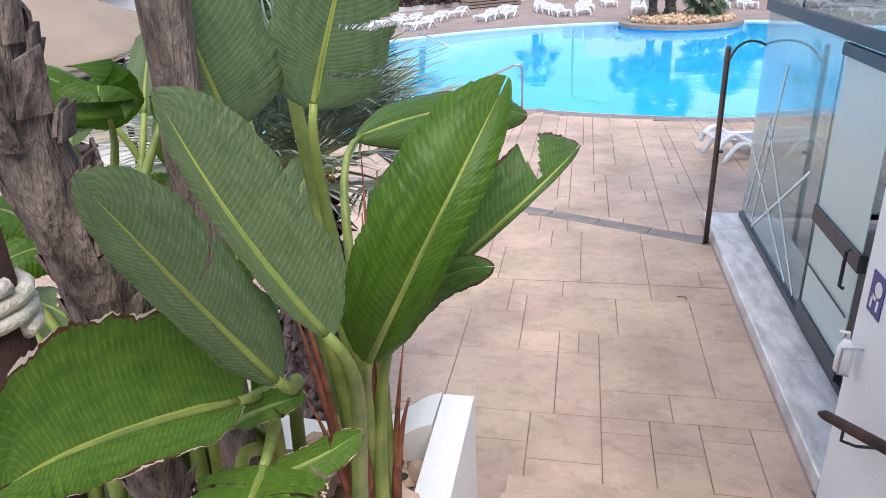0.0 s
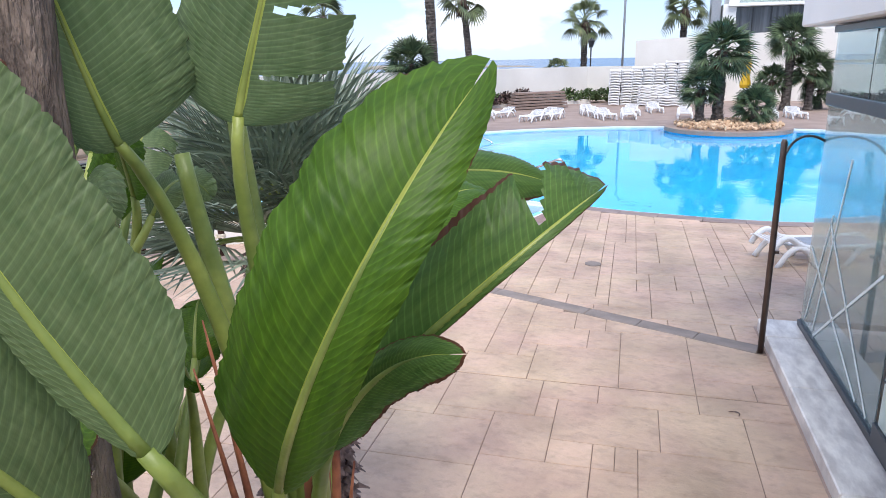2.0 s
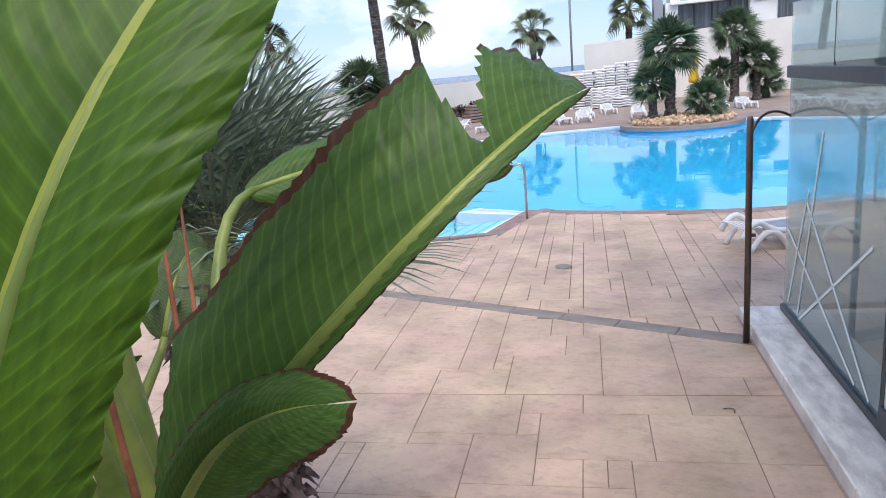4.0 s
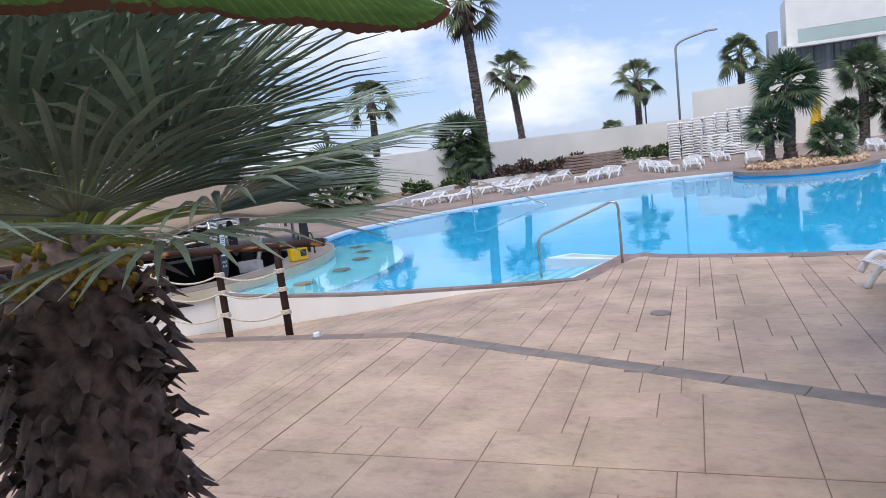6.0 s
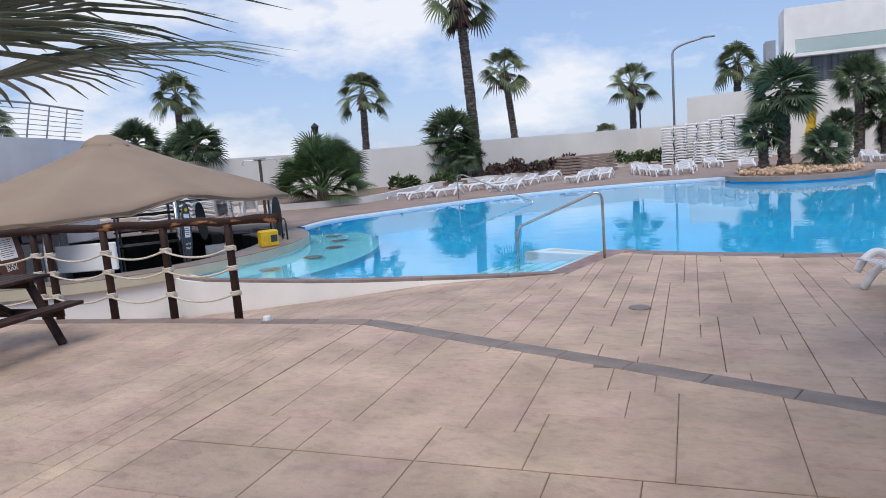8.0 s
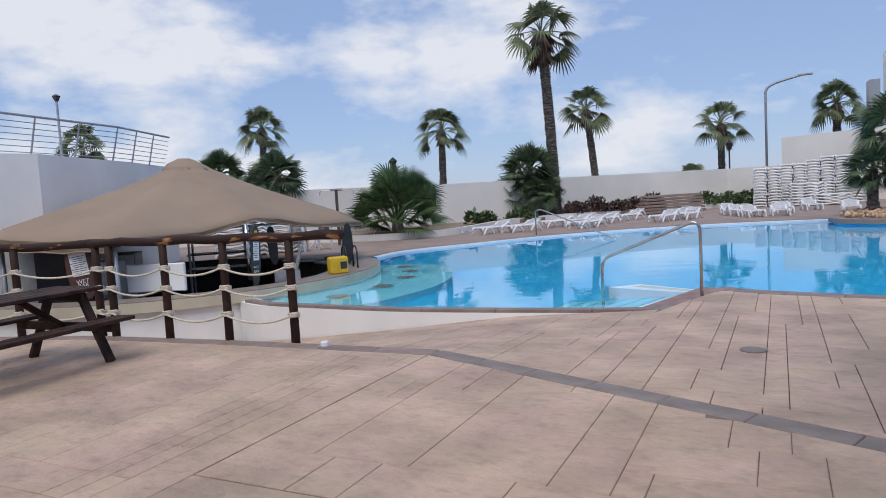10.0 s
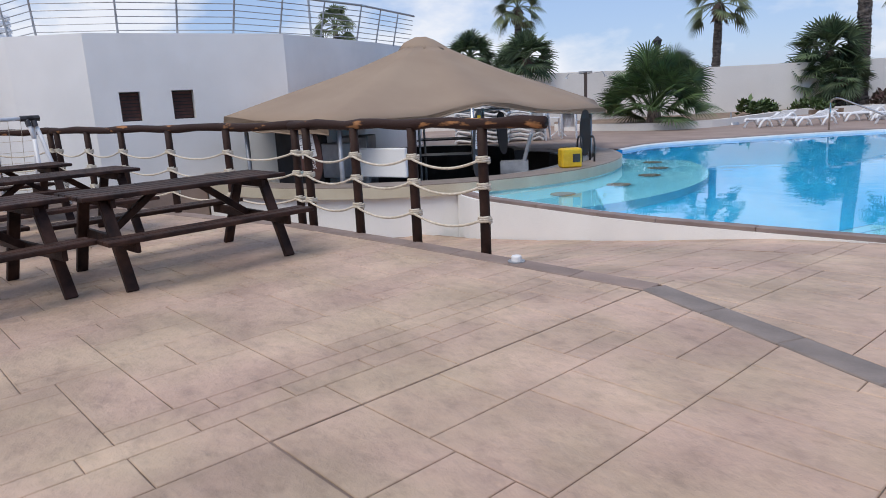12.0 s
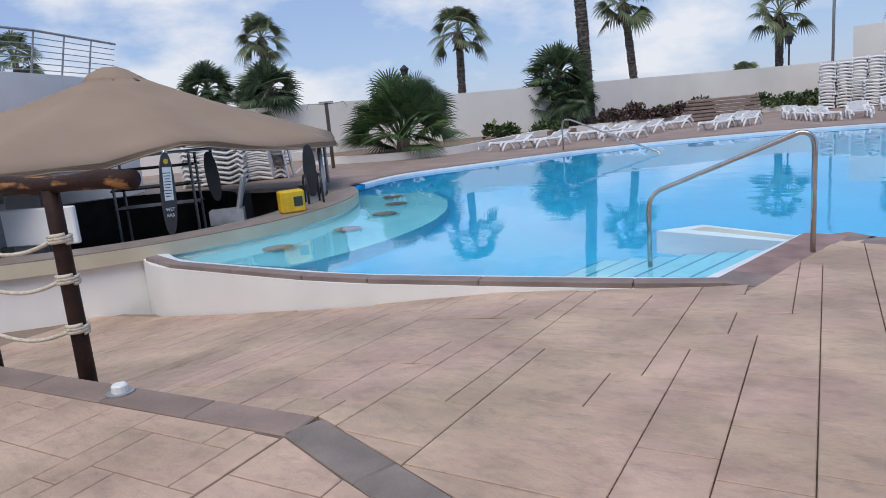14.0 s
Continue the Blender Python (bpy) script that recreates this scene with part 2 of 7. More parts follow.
M_FRAME = mat("anthracite_frame", (0.028, 0.03, 0.034), (0.02, 0.022, 0.026), 0.35, scale=6, bump=0.03)
M_GLASS = glass_material("tinted_glass", (0.62, 0.74, 0.74), 0.01, 0.1)
M_FROST = glass_material("frosted_glass", (0.75, 0.86, 0.82), 0.35, 0.55)
M_STRIPE = mat("frosted_stripe", (0.75, 0.80, 0.80), (0.68, 0.74, 0.74), 0.6, bump=0)
M_MARBLE = mat("grey_marble", (0.80, 0.76, 0.72), (0.52, 0.48, 0.46), 0.35, scale=3.5, fine=30, bump=0.05, stretch=(3, 1, 1))
M_STONE = mat("orange_limestone", (0.70, 0.52, 0.36), (0.46, 0.30, 0.19), 0.8, scale=5, fine=40, bump=0.6, vary=0.3, island=True)
M_TRUNK = mat("palm_trunk", (0.27, 0.205, 0.165), (0.075, 0.055, 0.047), 0.9, scale=14, fine=60, bump=1.0, stretch=(1.6, 1.6, 0.45), bumpdist=0.02)
M_BOOT = mat("dry_leaf_base", (0.26, 0.185, 0.17), (0.06, 0.04, 0.04), 0.85, scale=14, fine=60, bump=0.5, vary=0.4, island=True)
M_HUSK = mat("brown_husk", (0.40, 0.15, 0.075), (0.15, 0.045, 0.028), 0.7, scale=12, fine=60, bump=0.4)
M_FROND = mat("fan_frond", (0.28, 0.335, 0.25), (0.14, 0.185, 0.14), 0.45, scale=6, fine=50, bump=0.2, vary=0.35, island=True)
M_FRONDDARK = mat("dark_fan_frond", (0.115, 0.165, 0.075), (0.045, 0.075, 0.04), 0.55, scale=3, fine=30, bump=0.1, vary=0.5, island=True)
M_FRONDFAR = mat("far_frond", (0.15, 0.18, 0.075), (0.06, 0.085, 0.036), 0.5, scale=3, fine=30, bump=0.1, vary=0.45, island=True)
M_STALK = mat("green_stalk", (0.31, 0.36, 0.085), (0.13, 0.19, 0.04), 0.42, scale=5, fine=40, bump=0.2)
M_SHRUB = mat("shrub_leaf", (0.10, 0.15, 0.045), (0.05, 0.085, 0.03), 0.6, scale=5, vary=0.5, island=True, bump=0)
M_PURPLE = mat("purple_shrub_leaf", (0.13, 0.075, 0.075), (0.06, 0.05, 0.035), 0.9, scale=3, vary=0.5, island=True, bump=0)
M_LEAF = leaf_material("broad_leaf", (0.09, 0.18, 0.014), (0.05, 0.115, 0.01), brown=1.03)
M_LEAFP = leaf_material("broad_leaf_pale", (0.155, 0.215, 0.095), (0.10, 0.155, 0.062), vein=42, brown=1.03)
M_LEAFD = leaf_material("broad_leaf_dry_edge", (0.11, 0.20, 0.045), (0.062, 0.13, 0.028), brown=0.93)
M_LEAFB = leaf_material("broad_leaf_bleached_edge", (0.125, 0.225, 0.028), (0.07, 0.15, 0.02), brown=0.95, cream=(0.74, 0.62, 0.50))
M_COPERED = mat("red_brown_coping", (0.36, 0.235, 0.205), (0.24, 0.15, 0.13), 0.6, scale=3, fine=30, vary=0.12, bump=0.4)
M_TRUNKFAR = mat("weathered_palm_trunk", (0.165, 0.14, 0.125), (0.05, 0.042, 0.038), 0.95, scale=5, fine=24, bump=1.0, stretch=(1, 1, 1.6), bumpdist=0.05)
M_NOSING = mat("blue_step_nosing", (0.05, 0.30, 0.52), (0.04, 0.25, 0.46), 0.4, scale=4, bump=0)
M_BLACK = mat("black_panel", (0.05, 0.046, 0.046), (0.03, 0.028, 0.03), 0.4, scale=4, bump=0.05)
# near-black for shade inside the bar and windows, and for the black boards
M_DARK = mat("interior_shade_and_black", (0.035, 0.03, 0.03), (0.02, 0.018, 0.018), 0.7, scale=2)
M_YELLOW = mat("yellow_plastic", (0.75, 0.48, 0.02), (0.62, 0.38, 0.015), 0.4, scale=6, bump=0.05)
M_BLUE = mat("blue_sign", (0.035, 0.045, 0.22), (0.03, 0.04, 0.18), 0.4, scale=6, bump=0)
M_SAND = mat("dry_soil", (0.30, 0.22, 0.16), (0.20, 0.14, 0.10), 0.95, scale=3, bump=0.5)
M_SEA = mat("sea_water", (0.045, 0.12, 0.23), (0.035, 0.10, 0.19), 0.25, scale=0.01, fine=0.2, bump=0.3)
M_LAND = mat("far_land", (0.34, 0.29, 0.24), (0.24, 0.21, 0.17), 0.9, scale=0.05, fine=1)
M_SHUTTER = mat("brown_shutter", (0.10, 0.04, 0.03), (0.06, 0.025, 0.02), 0.6, scale=8)
M_WINDOWFAR = mat("curtained_window", (0.13, 0.14, 0.155), (0.06, 0.065, 0.075), 0.15, scale=2.0, fine=6, bump=0, stretch=(3, 3, 0.1))
M_YFRUIT = mat("yellow_spathe", (0.42, 0.30, 0.03), (0.25, 0.13, 0.02), 0.6, scale=12, bump=0.4)


def water_material():
    m = bpy.data.materials.new("pool_water")
    m.use_nodes = True
    n, l = m.node_tree.nodes, m.node_tree.links
    b = n["Principled BSDF"]
    b.inputs["Base Color"].default_value = (0.72, 0.93, 1.0, 1)
    b.inputs["Roughness"].default_value = 0.015
    b.inputs["Transmission Weight"].default_value = 1.0
    b.inputs["IOR"].default_value = 1.33
    co = n.new("ShaderNodeTexCoord")
    nz = n.new("ShaderNodeTexNoise")
    nz.inputs["Scale"].default_value, nz.inputs["Detail"].default_value = 1.3, 3
    l.new(co.outputs["Object"], nz.inputs["Vector"])
    bu = n.new("ShaderNodeBump")
    bu.inputs["Strength"].default_value, bu.inputs["Distance"].default_value = 0.06, 0.06
    l.new(nz.outputs["Fac"], bu.inputs["Height"])
    l.new(bu.outputs["Normal"], b.inputs["Normal"])
    return m


M_WATER = water_material()


# ---- mesh helpers ----
def mesh_from(name, bm, material, smooth=False):
    me = bpy.data.meshes.new(name)
    bm.normal_update()
    bm.to_mesh(me)
    bm.free()
    me.materials.append(material)
    if smooth:
        for p in me.polygons:
            p.use_smooth = True
    return me


def part(name, bm, material, parent=None, label="", smooth=False):
    ob = new(name, mesh_from(name, bm, material, smooth))
    if parent is not None:
        ob.parent = parent
    if label:
        tagged(ob, label)
    return ob


def thing(name, label, category, m=None, group="", kind=""):
    ob = new(name)
    tagged(ob, label, category, group, kind)
    if m is not None:
        ob.matrix_basis = m
    return ob


def box(bm, c, s, rz=0.0, m=None, bevel=0.0):
    """A box at c with size s, turned about z, chamfered along its edges when asked."""
    k = Matrix.Translation(c) @ Matrix.Rotation(radians(rz), 4, "Z")
    if m is not None:
        k = m @ k
    g = bmesh.ops.create_cube(bm, size=1.0, matrix=k @ Matrix.Diagonal((*s, 1)))
    if bevel:
        es = list({e for v in g["verts"] for e in v.link_edges})
        bmesh.ops.bevel(bm, geom=es, offset=bevel, segments=1, affect="EDGES")
    return bm


def beam(bm, a, b, w, h, bevel=0.0, up=(0, 0, 1)):
    """A squared timber from a to b, w wide and h deep."""
    a, b = Vector(a), Vector(b)
    y = (b - a).normalized()
    x = y.cross(Vector(up)).normalized()
    z = x.cross(y)
    k = Matrix((x, y, z)).transposed().to_4x4()
    k.translation = (a + b) / 2
    return box(bm, (0, 0, 0), (w, (b - a).length, h), m=k, bevel=bevel)


def tube(bm, pts, radius, n=10, caps=True):
    """A round bar along pts; radius is one number or one for each point."""
    pts = [Vector(p) for p in pts]
    rad = radius if isinstance(radius, (list, tuple)) else [radius] * len(pts)
    rings, ref = [], None
    for i, p in enumerate(pts):
        d = (pts[min(i + 1, len(pts) - 1)] - pts[max(i - 1, 0)]).normalized()
        if ref is None:
            ref = Vector((1, 0, 0)) if abs(d.x) < 0.8 else Vector((0, 1, 0))
        x = (ref - d * ref.dot(d)).normalized()
        ref = x
        y = d.cross(x)
        rings.append([bm.verts.new(p + (x * math.cos(a) + y * math.sin(a)) * rad[i]) for a in [2 * math.pi * k / n for k in range(n)]])
    for r0, r1 in zip(rings, rings[1:]):
        for k in range(n):
            bm.faces.new((r0[k], r0[(k + 1) % n], r1[(k + 1) % n], r1[k]))
    if caps:
        bm.faces.new(rings[0][::-1])
        bm.faces.new(rings[-1])
    return bm


def bezier(ps, n):
    """n + 1 points on the Bezier curve of the control points ps."""
    out = []
    for i in range(n + 1):
        q = [Vector(p) for p in ps]
        while len(q) > 1:
            q = [a.lerp(b, i / n) for a, b in zip(q, q[1:])]
        out.append(q[0])
    return out


def smooth_line(ps, n, closed=False):
    """A Catmull-Rom line through the points ps, n steps a span."""
    ps = [Vector(p) for p in ps]
    k, out = len(ps), []
    for i in range(k if closed else k - 1):
        g = lambda j: ps[j % k] if closed else ps[max(0, min(k - 1, j))]
        a, b, c, d = g(i - 1), g(i), g(i + 1), g(i + 2)
        for s in range(n):
            t = s / n
            out.append(0.5 * (2 * b + (c - a) * t + (2 * a - 5 * b + 4 * c - d) * t * t + (3 * b - a - 3 * c + d) * t ** 3))
    if not closed:
        out.append(ps[-1])
    return out


def prism(bm, pts, z0, z1):
    """An upright prism on a flat outline of (x, y) points, which may be hollowed."""
    lo = [bm.verts.new((p[0], p[1], z0)) for p in pts]
    hi = [bm.verts.new((p[0], p[1], z1)) for p in pts]
    k = len(pts)
    for i in range(k):
        bm.faces.new((lo[i], lo[(i + 1) % k], hi[(i + 1) % k], hi[i]))
    f0, f1 = bm.faces.new(lo[::-1]), bm.faces.new(hi)
    bmesh.ops.triangulate(bm, faces=[f0, f1])
    return bm


def wall_strip(bm, pts, thick, z0, z1):
    """A wall of some thickness along a line of (x, y) points; z1 is one height or one for each point."""
    pts = [Vector((p[0], p[1], 0)) for p in pts]
    tops = z1 if isinstance(z1, (list, tuple)) else [z1] * len(pts)
    rows = []
    for i, p in enumerate(pts):
        d = (pts[min(i + 1, len(pts) - 1)] - pts[max(i - 1, 0)]).normalized()
        s = Vector((-d.y, d.x, 0)) * thick / 2
        rows.append([bm.verts.new((q.x, q.y, z)) for q, z in ((p - s, z0), (p + s, z0), (p + s, tops[i]), (p - s, tops[i]))])
    for a, b in zip(rows, rows[1:]):
        for k in range(4):
            bm.faces.new((a[k], b[k], b[(k + 1) % 4], a[(k + 1) % 4]))
    bm.faces.new(rows[0])
    bm.faces.new(rows[-1][::-1])
    bmesh.ops.recalc_face_normals(bm, faces=bm.faces[:])
    return bm


def sheet(bm, a, b, rows, za=None):
    """A surface ruled between two lines of equally many points."""
    grid = [[bm.verts.new(Vector(p).lerp(Vector(q), r / rows)) for p, q in zip(a, b)] for r in range(rows + 1)]
    for g0, g1 in zip(grid, grid[1:]):
        for i in range(len(a) - 1):
            bm.faces.new((g0[i], g0[i + 1], g1[i + 1], g1[i]))
    return bm


# ---- ground, terrace, apron, deck ----
WATER_Z, DECK_Z = -0.25, -0.16
XA = [-16, -13, -10, -8.3, -6, -4.5, -3.0, 0.2, 2.1, 2.6, 6, 15]
YA = [9.35, 9.8, 10.55, 11.0, 11.15, 11.2, 11.0, 9.72, 8.95, 9.2, 9.3, 9.3]
ZA = [-0.95, -0.95, -0.9, -0.78, -0.4, -0.18, 0.0, 0.0, 0.0, 0.0, -0.02, -0.02]
XB = [-16, -11, -9.1, -7.1, -5.4, -3.5, -1.5, -0.75, 0.9, 3.0, 4.4, 7, 10, 15]
YB = [13.0, 14.4, 14.7, 14.55, 14.4, 14.62, 14.85, 17.05, 16.5, 16.12, 16.15, 16.7, 18.5, 20]
ZB = [-0.98, -0.98, -0.95, -0.72, -0.5, -0.28, -0.165, -0.16, -0.16, -0.16, -0.16, -0.16, -0.16, -0.16]


def ground_z(x, y):
    """Height of the apron between the terrace edge and the pool."""
    ya, yb = np.interp(x, XA, YA), np.interp(x, XB, YB)
    t = min(1.0, max(0.0, (y - ya) / max(yb - ya, 0.1)))
    return float(np.interp(x, XA, ZA) * (1 - t) + np.interp(x, XB, ZB) * t)


bm = bmesh.new()
box(bm, (0, 30, -2.6), (120, 190, 0.5))
tagged(part("ground", bm, M_LAND), "dry pale ground around the hotel", "ground", kind="structure")
bm = bmesh.new()
box(bm, (0, 2600, -9.0), (9000, 5000, 1.0))
tagged(part("water", bm, M_SEA), "blue open sea reaching the horizon", "sea", kind="structure")
bm = bmesh.new()
for k in range(9):
    bmesh.ops.create_icosphere(bm, subdivisions=2, radius=1.0, matrix=Matrix.Translation((-330 + k * 22, 900 + k * 8, -9)) @ Matrix.Diagonal((26, 20, 5.5 - 0.4 * k, 1)))
tagged(part("backdrop", bm, M_LAND), "low sandy headland across the water", "headland", kind="structure")

# the terrace is a slab with the band of stone along its far edge
TERR = [(2.2, 4.0), (2.2, 8.68), (0.2, 9.5), (-3.0, 10.82), (-4.5, 10.9), (-6.0, 10.85), (-8.3, 10.7), (-10, 10.3), (-16, 9.1), (-24, 8.0), (-24, -6), (-0.3, -6), (-0.3, 4.0)]
bm = bmesh.new()
prism(bm, [(x, y) for x, y in TERR], -1.2, -0.008)
floor = tagged(part("floor", bm, M_JOINT), "terrace of stamped beige concrete with recessed joints", "terrace floor", kind="structure")
bm = bmesh.new()
xs = np.linspace(-16, 15, 125)
sheet(bm, [(x, np.interp(x, XA, YA) - 0.35, float(np.interp(x, XA, ZA)) - 0.03) for x in xs], [(x, np.interp(x, XB, YB) + 0.02, float(np.interp(x, XB, ZB)) - 0.03) for x in xs], 14)
apron = tagged(part("pavement", bm, M_JOINTPALE), "sloping apron of stamped concrete beside the pool", "pavement", kind="structure")

# ---- pool ----
BAR_C, BAR_R = Vector((-13.9, 17.6, 0)), 5.1
NEAR_L = [(-1.5, 14.85), (-2.5, 14.72), (-4.5, 14.5), (-5.6, 14.43), (-7.1, 14.55), (-8.6, 14.72), (-9.4, 15.1)]
bar_arc = [(BAR_C.x + BAR_R * math.cos(a), BAR_C.y + BAR_R * math.sin(a)) for a in np.linspace(radians(-29), radians(62), 16)]
FAR = [(-11.6, 23.4), (-11.6, 25.6), (-10.2, 28.0), (-8.1, 31.2), (-5.2, 33.9), (-2.2, 35.6), (0.5, 36.4), (3.0, 36.6), (6.0, 36.4), (8.9, 35.6)]
RIGHT = [(12.5, 32), (14, 27), (13, 21.5), (10, 18.5), (7, 16.7), (4.4, 16.15), (3.0, 16.12), (0.9, 16.5), (-0.75, 17.05)]
line = lambda ps, n: [(p.x, p.y) for p in smooth_line([(x, y, 0) for x, y in ps], n)]
near_line, far_line, right_line = line(NEAR_L, 5), line(FAR, 4), line(RIGHT, 5)
POOL = near_line + bar_arc + far_line + right_line


def offset_loop(ps, d):
    """A closed outline moved outwards by d."""
    out, k = [], len(ps)
    area = sum(ps[i][0] * ps[(i + 1) % k][1] - ps[(i + 1) % k][0] * ps[i][1] for i in range(k))
    s = 1 if area > 0 else -1
    for i in range(k):
        a, p, b = Vector(ps[i - 1]), Vector(ps[i]), Vector(ps[(i + 1) % k])
        n = Vector(((b - a).y, -(b - a).x)) * s
        n.normalize()
        out.append((p.x + n.x * d, p.y + n.y * d))
    return out


pool = thing("swimming_pool", "free-form swimming pool filled with clear blue water", "swimming pool", kind="structure")
bm = bmesh.new()
k = len(POOL)
lo = [bm.verts.new((x, y, -1.55)) for x, y in POOL]
hi = [bm.verts.new((x, y, -0.2)) for x, y in POOL]
for i in range(k):
    bm.faces.new((lo[i], lo[(i + 1) % k], hi[(i + 1) % k], hi[i]))
bmesh.ops.triangulate(bm, faces=[bm.faces.new(lo)])
part("basin", bm, M_POOL, pool)
bm = bmesh.new()
bmesh.ops.triangulate(bm, faces=[bm.faces.new([bm.verts.new((x, y, WATER_Z)) for x, y in offset_loop(POOL, 0.03)])])
bmesh.ops.recalc_face_normals(bm, faces=bm.faces[:])
if bm.faces[:][0].normal.z < 0:
    bmesh.ops.reverse_faces(bm, faces=bm.faces[:])
surface = part("water_surface", bm, M_WATER, pool, "clear blue water with faint ripples")
surface.visible_shadow = False
# white overflow edge round the water
bm = bmesh.new()
inner, outer = offset_loop(POOL, -0.17), offset_loop(POOL, 0.02)
va = [bm.verts.new((x, y, -0.262)) for x, y in inner]
vb = [bm.verts.new((x, y, -0.188)) for x, y in inner]
vc = [bm.verts.new((x, y, -0.165)) for x, y in outer]
skip0, skip1 = len(near_line) - 1, len(near_line) + len(bar_arc)
for i in range(k):
    if skip0 <= i < skip1:
        continue
    j = (i + 1) % k
    bm.faces.new((va[i], va[j], vb[j], vb[i]))
    bm.faces.new((vb[i], vb[j], vc[j], vc[i]))
part("overflow_edge", bm, M_GUTTER, pool, "white tiled overflow edge")
# stone coping, piece by piece along the near sides
COPE = {}


def coping_piece(a, b, w, z, th, material, parent, name="coping_stone"):
    a, b = Vector((*a, 0)), Vector((*b, 0))
    d = b - a
    key = (round(d.length, 2), w, material.name)
    if key not in COPE:
        bm = bmesh.new()
        box(bm, (0, 0, 0), (d.length - 0.005, w, th), bevel=0.008)
        COPE[key] = mesh_from(name, bm, material)
    ob = new(name, COPE[key])
    ob.matrix_basis = Matrix.Translation(((a.x + b.x) / 2, (a.y + b.y) / 2, z - th / 2)) @ Matrix.Rotation(math.atan2(d.y, d.x), 4, "Z")
    ob.parent = parent
    return ob


edge_n = [Vector((x, y)) for x, y in offset_loop(POOL, 0.1)]
for i in range(0, len(near_line) - 4, 4):
    a, b = edge_n[i], edge_n[i + 4]
    coping_piece(a, b, 0.17, DECK_Z + 0.012, 0.06, M_COPE, pool)
base_i = len(near_line) + len(bar_arc) + len(far_line)
wide = [Vector((x, y)) for x, y in offset_loop(POOL, 0.2)]
for i in range(base_i + 8, k - 2, 2):
    coping_piece(wide[i], wide[i + 2], 0.38, DECK_Z + 0.01, 0.06, M_COPE, pool)
c0, cd, cn = Vector((-1.56, 14.75)), Vector((0.287, 0.958)), Vector((0.958, -0.287))
for d0, d1, m in ((0.0, 0.42, M_COPE), (0.42, 1.08, M_COPERED), (1.08, 1.72, M_COPERED), (1.72, 2.36, M_COPERED)):
    coping_piece(c0 + cd * d0 + cn * 0.25, c0 + cd * d1 + cn * 0.25, 0.46, DECK_Z + 0.014, 0.07, m, pool)
# the white wall that carries the rim above the ramp
bm = bmesh.new()
wall_strip(bm, [(x, y) for x, y in [edge_n[i] for i in range(len(near_line))]], 0.2, -1.3, -0.205)
tagged(part("wall_pool_rim", bm, M_WHITE), "low white rendered wall under the pool rim", "wall", kind="structure")
# pale steps and ledge under the water
steps = thing("pool_steps", "pale submerged steps in the pool corner", "pool steps", kind="structure")
for s in range(6):
    x0, zt = -1.62 - 0.33 * s, -0.37 - 0.13 * s
    bm = bmesh.new()
    prism(bm, [(x0 - 0.33, 14.97), (x0 + 0.02, 14.97), (x0 + 0.54, 16.62), (x0 + 0.19, 16.62)], -1.54, zt)
    tread = part("step", bm, M_POOLPALE, steps)
    bm = bmesh.new()
    prism(bm, [(x0 - 0.332, 14.975), (x0 - 0.30, 14.975), (x0 + 0.22, 16.615), (x0 + 0.188, 16.615)], zt - 0.03, zt + 0.004)
    part("nosing", bm, M_NOSING, tread)
bm = bmesh.new()
prism(bm, [(-2.62, 17.62), (-0.92, 16.98), (-0.76, 17.3), (-2.1, 18.08)], -1.54, -0.31)
ledge = part("ledge", bm, M_GUTTER, steps)
bm = bmesh.new()
prism(bm, [(-2.2, 17.72), (-1.0, 17.17), (-0.9, 17.3), (-2.05, 17.93)], -0.32, -0.303)
part("ledge_tile", bm, M_BEIGE, ledge)
shelf = thing("underwater_bench", "pale curved underwater bench by the swim-up bar", "pool bench", kind="structure")
bm = bmesh.new()
ring = [(BAR_C.x + 7.3 * math.cos(a), BAR_C.y + 6.6 * math.sin(a)) for a in np.linspace(radians(-20), radians(48), 20)]
ring += [(BAR_C.x + (BAR_R + 0.02) * math.cos(a), BAR_C.y + (BAR_R + 0.02) * math.sin(a)) for a in np.linspace(radians(58), radians(-26), 20)]
prism(bm, ring, -1.54, -0.72)
part("bench", bm, M_POOLPALE, shelf)
for a in (-14, 1, 16, 29, 41):
    stool = thing("underwater_stool", "dark round stool under the water beside the bar", "stool", group="stools at the swim-up bar")
    c = (BAR_C.x + 6.1 * math.cos(radians(a)), BAR_C.y + 5.9 * math.sin(radians(a)))
    bm = bmesh.new()
    tube(bm, [(*c, -0.72), (*c, -0.45)], 0.09, 10)
    part("pillar", bm, M_POOLPALE, stool)
    bm = bmesh.new()
    tube(bm, [(*c, -0.46), (*c, -0.45), (*c, -0.40), (*c, -0.39)], [0.2, 0.24, 0.24, 0.2], 18)
    part("seat", bm, M_COPE, stool)

# ---- far deck and boundary walls ----
bm = bmesh.new()
deck_pts = [(-12.2, 22.3)] + far_line + [(12.6, 32), (24, 32), (24, 60), (-32, 60), (-32, 23), (-17, 21.5)]
bmesh.ops.triangulate(bm, faces=[bm.faces.new([bm.verts.new((x, y, DECK_Z - 0.01)) for x, y in deck_pts])])
bmesh.ops.recalc_face_normals(bm, faces=bm.faces[:])
tagged(part("deck", bm, M_DECK), "brown concrete sun deck round the far side of the pool", "pool deck", kind="structure")
bm = bmesh.new()
sheet(bm, [(x, y, DECK_Z + 0.005) for x, y in far_line], [(x, y, DECK_Z + 0.005) for x, y in [offset_loop(POOL, 0.35)[len(near_line) + len(bar_arc) + i] for i in range(len(far_line))]], 1)
tagged(part("trim", bm, M_COPE), "brown coping along the far pool edge", "coping", kind="structure")
